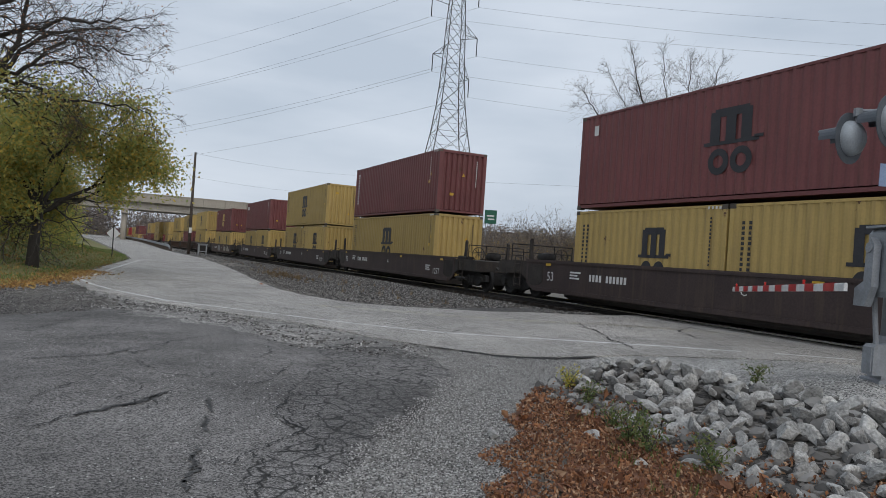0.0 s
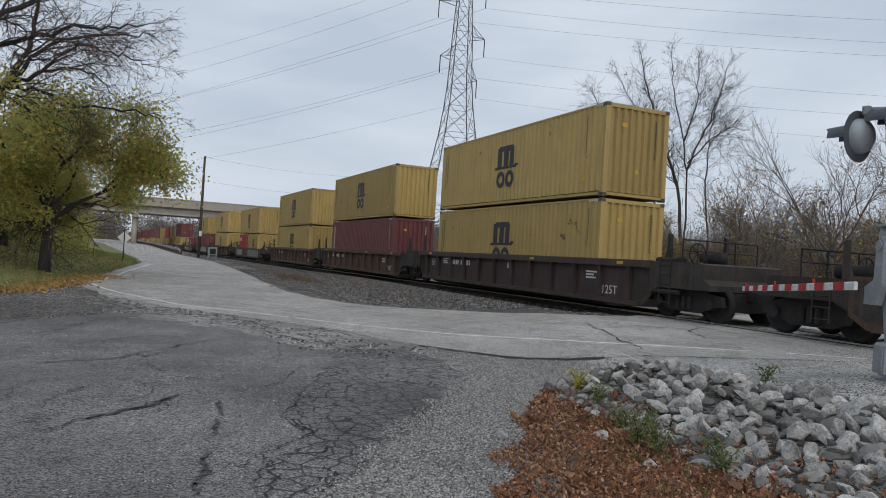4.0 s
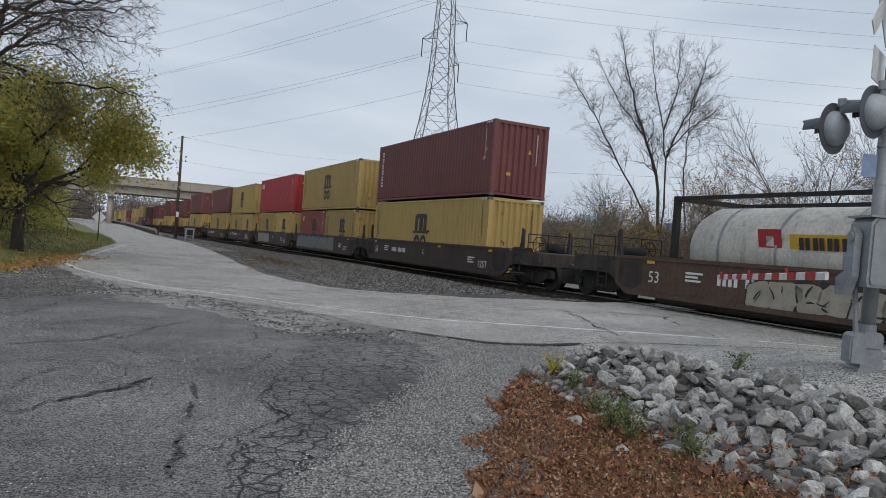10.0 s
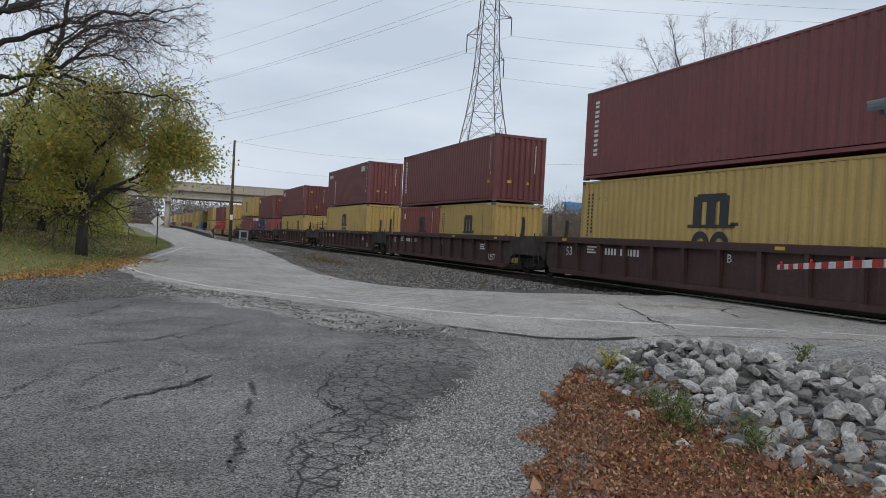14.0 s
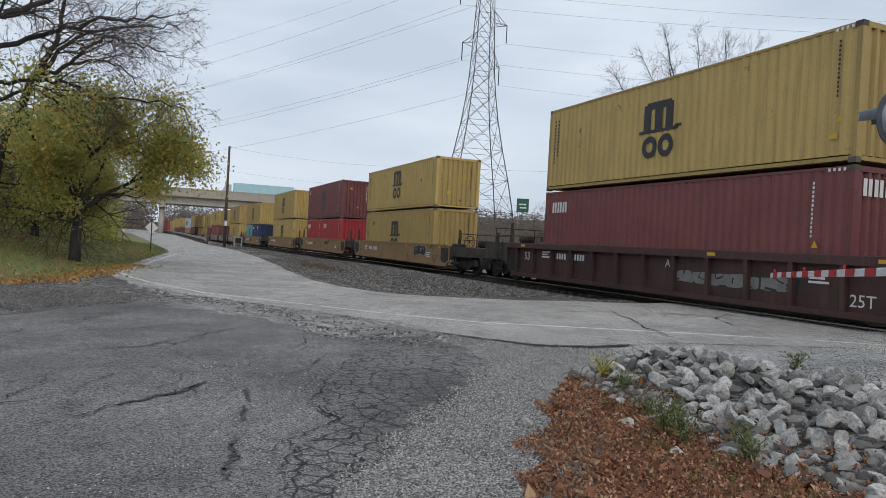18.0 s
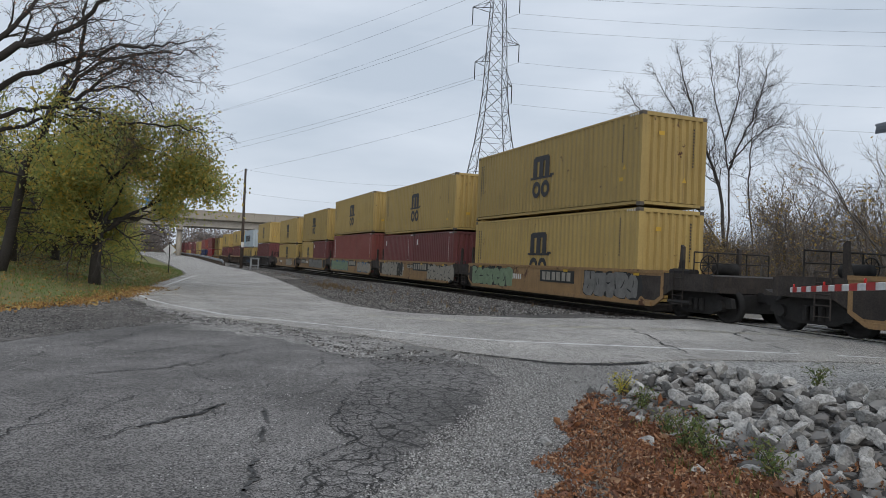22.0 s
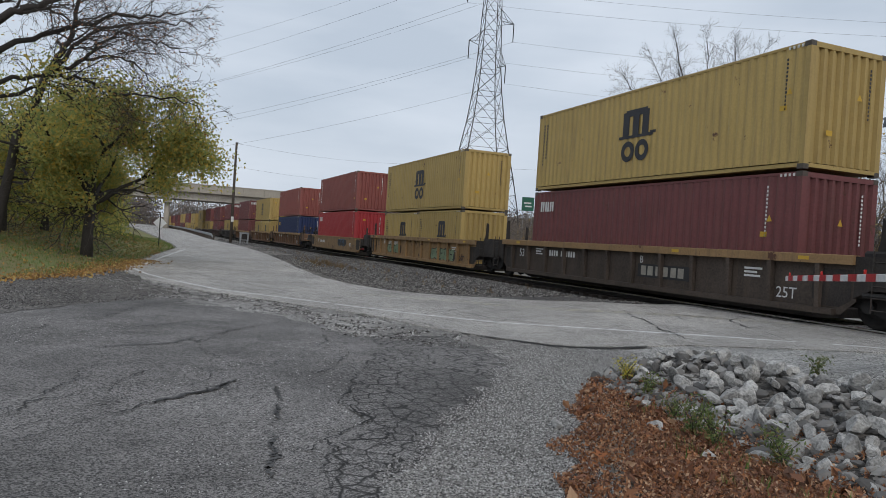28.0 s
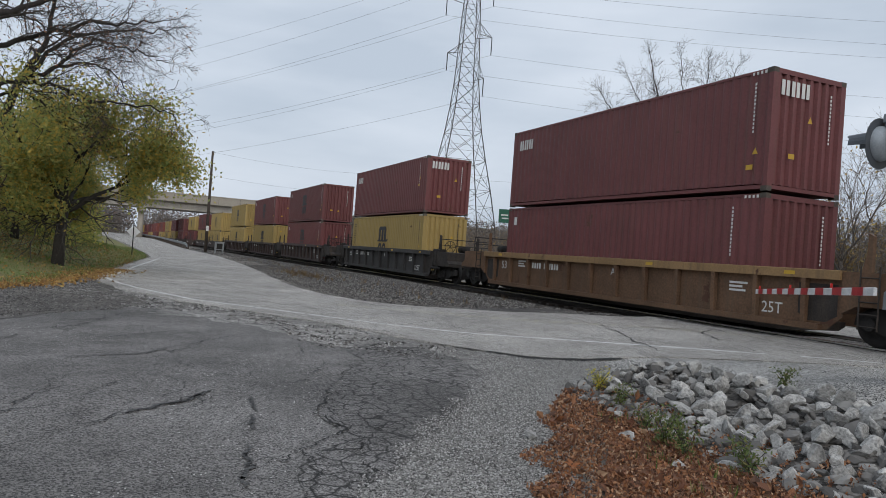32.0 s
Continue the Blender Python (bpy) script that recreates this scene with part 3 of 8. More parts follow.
def tank_container():
    """A white tank in a dark frame."""
    fr, L = MB(), 6.06
    for sx in (-1, 1):
        x = sx * (L / 2 - 0.08)
        for sy in (-1, 1):
            fr.box(x - 0.07, x + 0.07, sy * 1.14 - 0.07, sy * 1.14 + 0.07, 0, 2.59)
        fr.box(x - 0.06, x + 0.06, -1.2, 1.2, 2.47, 2.59)
        fr.box(x - 0.06, x + 0.06, -1.2, 1.2, 0, 0.12)
    for sy in (-1, 1):
        fr.box(-L / 2, L / 2, sy * 1.15 - 0.06, sy * 1.15 + 0.06, 2.49, 2.58)
        fr.box(-L / 2, L / 2, sy * 1.15 - 0.06, sy * 1.15 + 0.06, 0.0, 0.12)
    ob = thing("tank_container", fr.mesh("tank_frame", STEEL), label="white tank container in a dark steel frame", category="container", group="containers on the train")
    t = MB()
    prof = [(-2.85, 0.2), (-2.8, 0.62), (-2.62, 0.95), (-2.3, 1.09), (2.3, 1.09), (2.62, 0.95), (2.8, 0.62), (2.85, 0.2)]
    n = 28
    t.v = [(x, r * math.cos(2 * math.pi * i / n), 1.28 + r * math.sin(2 * math.pi * i / n)) for x, r in prof for i in range(n)]
    t.f = [(a * n + i, a * n + (i + 1) % n, (a + 1) * n + (i + 1) % n, (a + 1) * n + i) for a in range(len(prof) - 1) for i in range(n)] + [tuple(range(n))[::-1], tuple(range(n * 7, n * 8))]
    piece("tank", t.mesh("tank", TANKW, True), ob)
    for x in (-1.6, 0, 1.6):
        b = MB()
        b.v = [(x + dx, 1.11 * math.cos(2 * math.pi * i / n), 1.28 + 1.11 * math.sin(2 * math.pi * i / n)) for dx in (-0.03, 0.03) for i in range(n)]
        b.f = [(i, (i + 1) % n, n + (i + 1) % n, n + i) for i in range(n)]
        piece("band", b.mesh("band", GALV), ob)
    piece("name_panel", decal([(-1.0, 1.0, -0.2, 0.2)], LABEL, "name_panel"), ob, pose(1.35, -1.10, 1.50, 11), "yellow name panel")
    piece("trade_mark", decal(row_of_blocks(5, 0.24, 0.26, 0.08), BLACK), ob, pose(0.6, -1.108, 1.37, 11))
    piece("red_mark", decal([(-0.3, 0.3, -0.28, -0.1), (-0.3, -0.1, -0.1, 0.12), (-0.3, 0.3, 0.12, 0.28), (0.1, 0.3, -0.1, 0.12)], SCARLET), ob, pose(-0.15, -1.10, 1.52, 11))
    return ob


# ---------------------------------------------------------------- well cars
def wheel_mesh():
    m = MB()
    n, prof = 20, [(0.0, 0.10), (0.0, 0.42), (0.02, 0.49), (0.04, 0.46), (0.13, 0.455), (0.13, 0.36), (0.08, 0.33), (0.08, 0.14), (0.15, 0.10), (0.15, 0.0)]
    m.v = [(r * math.cos(2 * math.pi * i / n), -y, r * math.sin(2 * math.pi * i / n)) for y, r in prof for i in range(n)]
    m.f = [(a * n + i, a * n + (i + 1) % n, (a + 1) * n + (i + 1) % n, (a + 1) * n + i) for a in range(len(prof) - 1) for i in range(n)]
    return m.mesh("wheel", STEEL, True)


WHEEL = wheel_mesh()
m = MB()
m.prism_y([(-1.25, 0.42), (-1.2, 0.66), (-0.95, 0.70), (-0.55, 0.82), (0.55, 0.82), (0.95, 0.70), (1.2, 0.66), (1.25, 0.42), (0.95, 0.40), (0.5, 0.22), (-0.5, 0.22), (-0.95, 0.40)], -0.07, 0.07)
for x in (-0.2, 0.0, 0.2):
    m.rod((x, -0.1, 0.3), (x, -0.1, 0.62), 0.075, n=8)
for x in (-0.89, 0.89):
    m.rod((x, -0.16, 0.46), (x, 0.05, 0.46), 0.14, n=10)
SIDE_FRAME = m.mesh("side_frame", STEEL)
m = MB()
m.box(-0.3, 0.3, -1.0, 1.0, 0.36, 0.78)
# added filler block, darkens the truck by stopping daylight through it
m.box(-1.15, 1.15, -0.62, 0.62, 0.30, 0.78)
for x in (-0.89, 0.89):
    m.rod((x, -0.75, 0.46), (x, 0.75, 0.46), 0.08, n=8)
BOLSTER = m.mesh("bolster", STEEL)


def truck(parent, x):
    t = piece("truck", BOLSTER, parent, (x, 0, 0), "sooty four-wheel railway truck")
    for sy in (-1, 1):
        piece("side_frame", SIDE_FRAME, t, pose(0, sy * 0.98, 0, 0, 0, 0 if sy < 0 else 180))
        for dx in (-0.89, 0.89):
            piece("wheel", WHEEL, t, pose(dx, sy * 0.70, 0.46, 0, 0, 0 if sy < 0 else 180))


CARPAINT = {"brown": BROWN, "maroon": MAROON, "rust": RUST, "tan": TAN, "dark": DARKCAR, "mixed": SMOKED, "worn": WORN}
CARWORD = {"brown": "dark brown", "maroon": "maroon", "rust": "rusty brown", "tan": "tan yellow", "dark": "sooty black", "mixed": "smoke-darkened brown", "worn": "worn ochre brown"}
FLOORM = MB()
FLOORM.prism_x([(-1.22, 0.31), (-1.22, 0.2), (-1.0, 0.10), (1.0, 0.10), (1.22, 0.2), (1.22, 0.31)], -6.5, 6.5)
TEXTS = {}


def text_mesh(body, size, material):
    key = (body, size, material.name)
    if key not in TEXTS:
        cu = bpy.data.curves.new("lettering", "FONT")
        cu.body, cu.size, cu.extrude, cu.resolution_u = body, size, 0.001, 2
        tmp = new("tmp", cu)
        me = bpy.data.meshes.new_from_object(tmp.evaluated_get(bpy.context.evaluated_depsgraph_get()))
        bpy.data.objects.remove(tmp)
        me.name = "stencil"
        me.materials.clear()
        me.materials.append(material)
        TEXTS[key] = me
    return TEXTS[key]


CAR_MESH = {}


def car_parts(style, paint, half_r, half_f):
    key = (style, paint, round(half_r, 1), round(half_f, 1))
    if key in CAR_MESH:
        return CAR_MESH[key]
    p = CARPAINT[paint]
    top, low = (1.28, 0.30) if style == "slab" else (1.50, 0.25)
    side, chord, ribm = MB(), MB(), MB()
    if style == "slab":
        prof = [(-half_r, top), (-half_r, 0.55), (-half_r + 0.4, low), (half_f - 0.4, low), (half_f, 0.55), (half_f, top)]
        side.prism_y(prof, -0.03, 0.03)
        side.box(-half_r, half_f, -0.06, 0.0, top - 0.05, top)
        side.box(-half_r + 0.5, half_f - 0.5, -0.075, 0.03, low - 0.02, low + 0.10)
        chord.box(-half_r, half_f, -0.06, 0.14, top, top + 0.045)
    else:
        prof = [(-half_r, top - 0.2), (-half_r, 0.55), (-half_r + 0.35, low), (half_f - 0.35, low), (half_f, 0.55), (half_f, top - 0.2)]
        side.prism_y(prof, 0.06, 0.09)
        side.box(-half_r + 0.45, half_f - 0.45, -0.06, 0.1, low - 0.02, low + 0.11)
        chord.box(-half_r, half_f, -0.09, 0.12, top - 0.2, top, 0.015)
        ribm.prism_x([(-0.085, top - 0.2), (-0.04, low + 0.11), (0.05, low + 0.11), (0.05, top - 0.2)], -0.055, 0.055)
    end = MB()
    end.prism_y([(0, 0.62), (0.35, 0.8), (2.2, 0.8), (2.2, 0.94), (1.95, top - 0.42), (1.95, top - 0.06), (1.75, top - 0.02), (0, top - 0.02)], -1.35, 1.35)
    lad = MB()
    for y in (-0.2, 0.2):
        lad.rod((y, 0, 0.35), (y, 0, top + 0.1), 0.018, n=5)
    for i in range(5):
        lad.rod((-0.2, 0, 0.42 + 0.24 * i), (0.2, 0, 0.42 + 0.24 * i), 0.014, n=5)
    CAR_MESH[key] = (side.mesh("side_sill", p), chord.mesh("top_chord", TAN if paint in ("mixed", "worn") else p), ribm.mesh("rib", p) if style == "ribbed" else None, end.mesh("end_platform", p if paint == "worn" else SOOTY), lad.mesh("ladder", SOOTY), top, low)
    return CAR_MESH[key]


FLOOR_MESH = {k: FLOORM.mesh("well_floor", SOOTY) for k in CARPAINT}
m = MB()
m.prism_y([(-0.17, 0), (0.05, 0), (0.05, 0.78), (-0.05, 0.84), (-0.07, 0.4)], -0.045, 0.045)
GUIDE = {k: m.mesh("guide_post", v if k == "worn" else SOOTY) for k, v in CARPAINT.items()}
m = MB()
for i in range(14):
    a, b = 2 * math.pi * i / 14, 2 * math.pi * (i + 1) / 14
    m.rod((0, 0.27 * math.cos(a), 0.27 * math.sin(a)), (0, 0.27 * math.cos(b), 0.27 * math.sin(b)), 0.018, n=5)
for i in range(4):
    a = math.pi * i / 4
    m.rod((0, 0.27 * math.cos(a), 0.27 * math.sin(a)), (0, -0.27 * math.cos(a), -0.27 * math.sin(a)), 0.012, n=5)
BRAKEWHEEL = m.mesh("brake_wheel", STEEL)
m = MB()
m.rod((0, -0.35, 0), (0, 0.35, 0), 0.17, n=12)
TANKM = m.mesh("air_tank", STEEL, True)
m = MB()
m.box(0, 0.75, -0.12, 0.12, -0.12, 0.12)
m.box(0.6, 0.95, -0.2, 0.16, -0.17, 0.17)
COUPLER = m.mesh("coupler", STEEL)
m = MB()
for y in (-1.3, -0.5, 0.5, 1.3):
    m.rod((1.15, y, 0), (1.15, y, 0.62), 0.02, n=5)
m.rod((1.15, -1.3, 0.62), (1.15, 1.3, 0.62), 0.02, n=5)
m.rod((1.15, -1.3, 0.34), (1.15, 1.3, 0.34), 0.016, n=5)
HANDRAIL = m.mesh("handrail", STEEL)
m = MB()
m.box(0.15, 0.95, -1.3, -0.95, 0, 0.55, 0.05)
m.rod((0.5, -1.1, 0.55), (0.5, -1.1, 0.8), 0.05, n=8)
m.rod((0.2, -1.32, -0.35), (1.1, -1.32, -0.35), 0.06, n=8)
VALVE = m.mesh("brake_valve", STEEL)
m = MB()
m.box(-0.6, 0.6, -0.006, 0.0, -0.5, 0.12)
ENDPLATE = m.mesh("end_plate", BLACK)
ORANGE = decal([(-0.14, 0.14, -0.04, 0.04)], LABEL, "reflector")
SMALLROWS = decal([(0, 0.55, 0.18, 0.23), (0, 0.4, 0.09, 0.14), (0, 0.5, 0, 0.05)], WHITE, "stencil")
NUMBERBAR = decal([(i * 0.16, i * 0.16 + 0.10, 0, 0.2) for i in range(4)] + [(0.8 + i * 0.16, 0.8 + i * 0.16 + 0.10, 0, 0.2) for i in range(6)], WHITE, "number_bar")


SOOTS = {}


def soot_mesh(style, length):
    """The blackened panel at the end of a side sill, with the corner cut like the sill."""
    if style not in SOOTS:
        m = MB()
        h = 0.86 if style == "slab" else 0.95
        m.prism_y([(0, 0.30), (0.25, 0.16), (length - 0.25, 0.16), (length, 0.30), (length, h), (0, h)], -0.002, 0.002)
        SOOTS[style] = m.mesh("soot_panel", SOOTY)
    return SOOTS[style]


def graffiti_mesh(seed, length, h, fill, rim=False):
    """Sprayed lettering without words: swollen shapes side by side; rim: their dark surround and inner strokes."""
    r, m, x = random.Random(seed), MB(), 0.0
    while x < length:
        w, lean, n = r.uniform(0.42, 0.8), r.uniform(-0.1, 0.16), 18
        a, b, ph = r.uniform(0.05, 0.12), r.uniform(0.04, 0.1), r.uniform(0, 6)
        top, foot = h * r.uniform(0.86, 1.0), h * r.uniform(0.0, 0.1)
        grow = 0.035 if rim else 0.0
        v = []
        for i in range(n):
            q = 2 * math.pi * i / n
            c, t = math.cos(q), math.sin(q)
            k = 1 + a * math.sin(3 * q + ph) + b * math.sin(5 * q + 2 * ph)
            u = math.copysign(abs(c) ** 0.55, c) * k * w * 0.5
            z = math.copysign(abs(t) ** 0.55, t) * k * (top - foot) * 0.5
            v.append((x + w / 2 + u + grow * c + lean * z, -(0.003 if rim else 0.006), min(max((top + foot) / 2 + z + grow * t, 0.0), h + 0.03)))
        m.add(v, [tuple(range(n))])
        if rim:
            for _ in range(r.choice((1, 2, 2, 3))):
                p = Vector((x + w * r.uniform(0.25, 0.6), -0.009, foot + (top - foot) * r.uniform(0.15, 0.7)))
                d = Vector((r.uniform(-0.3, 1.0), 0, r.uniform(-0.4, 1.0))).normalized() * w * r.uniform(0.25, 0.5)
                e = Vector((-d.z, 0, d.x)).normalized() * r.uniform(0.012, 0.032)
                f = d + e * r.uniform(-4, 4)
                m.add([tuple(p - e), tuple(p + f * 0.5 - e), tuple(p + d * 0.5 + f * 0.5 - e * 0.4), tuple(p + d * 0.5 + f * 0.5 + e * 0.4), tuple(p + f * 0.5 + e), tuple(p + e)], [(0, 1, 4, 5), (1, 2, 3, 4)])
        x += w * r.uniform(0.82, 1.0)
    return m.mesh("sprayed_lettering", fill)


SILVER = mat("silver_spray", (0.19, 0.185, 0.175), 0.5, 0.1, vary=0.3, scale=4, bump=0.02)
CHALK = mat("white_spray", (0.31, 0.285, 0.24), 0.7, vary=0.25, scale=4, bump=0.02)
BLACKSPRAY = mat("black_spray", (0.03, 0.03, 0.03), 0.7, vary=0.3, scale=4, bump=0.02)
GREENSPRAY = mat("green_spray", (0.20, 0.27, 0.17), 0.7, vary=0.3, scale=4, bump=0.02)
BLUESPRAY = mat("blue_spray", (0.05, 0.12, 0.22), 0.7, vary=0.3, scale=4, bump=0.02)


def well_car(style, paint, half_r, half_f, joint_r, joint_f, seed, art):
    """half: from the middle of the load to the ends of the sides; joint: how far to the next car, and whether it shares a truck there."""
    side, chord, rib, end, lad, top, low = car_parts(style, paint, half_r, half_f)
    ob = thing("well_car", FLOOR_MESH[paint], label=f"{CARWORD[paint]} steel double-stack well car, {'smooth' if style == 'slab' else 'ribbed'} sides", category="freight car", group="cars of the train")
    for sy in (-1, 1):
        at = Matrix.Translation((0, sy * 1.33, 0)) @ (Matrix.Identity(4) if sy < 0 else Matrix.Diagonal((1, -1, 1, 1)))
        piece("side_sill", side, ob, at)
        piece("top_chord", chord, ob, at)
        if rib:
            n = max(6, round((half_r + half_f - 1.6) / 1.2))
            for i in range(n):
                piece("rib", rib, ob, at @ Matrix.Translation((-half_r + 0.85 + (half_r + half_f - 1.7) * i / (n - 1), 0, 0)))
    for d, half, joint in ((1, half_f, joint_f), (-1, half_r, joint_r)):
        turn = pose(d * half, 0, 0, 0, 0, 0 if d > 0 else 180)
        piece("end_platform", end, ob, turn)
        shared = joint[1]
        for sy in (-1, 1):
            piece("guide_post", GUIDE[paint], ob, turn @ Matrix.Translation((0.35, sy * 1.0, top - 0.06)))
        piece("ladder", lad, ob, pose(d * (half + 0.6), -1.36, 0))
        if not shared:
            truck(ob, d * (half + 1.05))
            piece("coupler", COUPLER, ob, turn @ Matrix.Translation((joint[0] - half - 0.9, 0, 0.72)))
            piece("handrail", HANDRAIL, ob, turn @ Matrix.Translation((0, 0, top - 0.05)))
            piece("brake_valve", VALVE, ob, turn @ Matrix.Translation((0, 0, top - 0.45)), "sooty brake valve box and pipe")
            piece("brake_wheel", BRAKEWHEEL, ob, turn @ Matrix.Translation((1.25, -0.9, top + 0.22)))
            piece("air_tank", TANKM, ob, turn @ pose(0.9, 0, top + 0.14, 0, 0, 90))
        elif d < 0:
            truck(ob, -joint[0])
    for d, half in ((1, half_f), (-1, half_r)):
        x0, x1 = sorted((d * (half - 1.05), d * (half - 0.12)))
        piece("soot_panel", soot_mesh(style, x1 - x0), ob, (x0, -1.363 if style == "slab" else -1.273, low), "sooty stencil panel")
    y = -1.33 - (0.066 if style == "slab" else 0.094)
    for x in (-half_r + 1.4, half_f * 0.3, half_f - 1.2):
        piece("reflector", ORANGE, ob, (x, y, top - 0.1))
    flat = -1.365 if style == "slab" else -1.275
    random.seed(seed)
    piece("stencil", SMALLROWS, ob, (half_f - 3.0, flat, top - 0.62))
    piece("stencil", SMALLROWS, ob, (-half_r + 2.6, flat, top - 0.5))
    piece("number_bar", NUMBERBAR, ob, (-half_r + 3.6, flat, top - 0.52), "white number as plain bars")
    piece("stencil", text_mesh("53" if half_f > 6.9 else "40", 0.42, BLACK if paint == "tan" else WHITE), ob, pose(-half_r + 1.3, flat, top - 0.62, 90))
    piece("stencil", text_mesh("125T", 0.36, BLACK if paint == "tan" else WHITE), ob, pose(half_f - 2.2, flat, low + 0.22, 90))
    piece("stencil", text_mesh("ABC"[seed % 3], 0.3, BLACK if paint == "tan" else WHITE), ob, pose(0.6, flat, top - 0.5, 90))
    for k, (x, length, h, z, fill) in enumerate(art):
        z, h = max(z * 0.8, 0.02), min(h * 0.86, 0.92)
        if fill is None:
            logo = piece("logo_panel", decal([(0, length, 0, h)], BLACKSPRAY, "logo_panel"), ob, (x, flat - 0.004, low + z), "black panel with white plain blocks")
            n = 3
            w = length / (n + 0.4)
            piece("logo_block", decal([b for i in range(n) for b in ((w * (i + 0.24), w * (i + 0.58), h * 0.16, h * 0.86), (w * (i + 0.70), w * (i + 1.06), h * 0.16, h * 0.86))], CHALK, "logo_block"), logo, (0, -0.004, 0))
            continue
        rim = BLUESPRAY if seed % 4 == 3 else CHALK if fill is BLACKSPRAY else BLACKSPRAY
        if fill is FADED:
            piece("trade_mark", decal([(i * 0.62 + a, i * 0.62 + b, h * c, h * d) for i in range(4) for a, b, c, d in ((0, 0.16, 0, 1), (0.16, 0.5, 0.72, 1), (0.16, 0.5, 0.0 if i % 2 else 0.36, 0.24 if i % 2 else 0.6))] + [(2.5, 3.1, h * 0.62, h * 0.8)], FADED, "trade_mark"), ob, (x, flat - 0.002, low + z), "worn builder's mark as plain blocks")
            continue
        piece("sprayed_outline", graffiti_mesh(seed * 10 + k, length, h, rim, True), ob, (x, flat, low + z), "dark outline of the lettering")
        piece("sprayed_lettering", graffiti_mesh(seed * 10 + k, length, h, fill), ob, (x, flat, low + z), "faded sprayed lettering")
    return ob


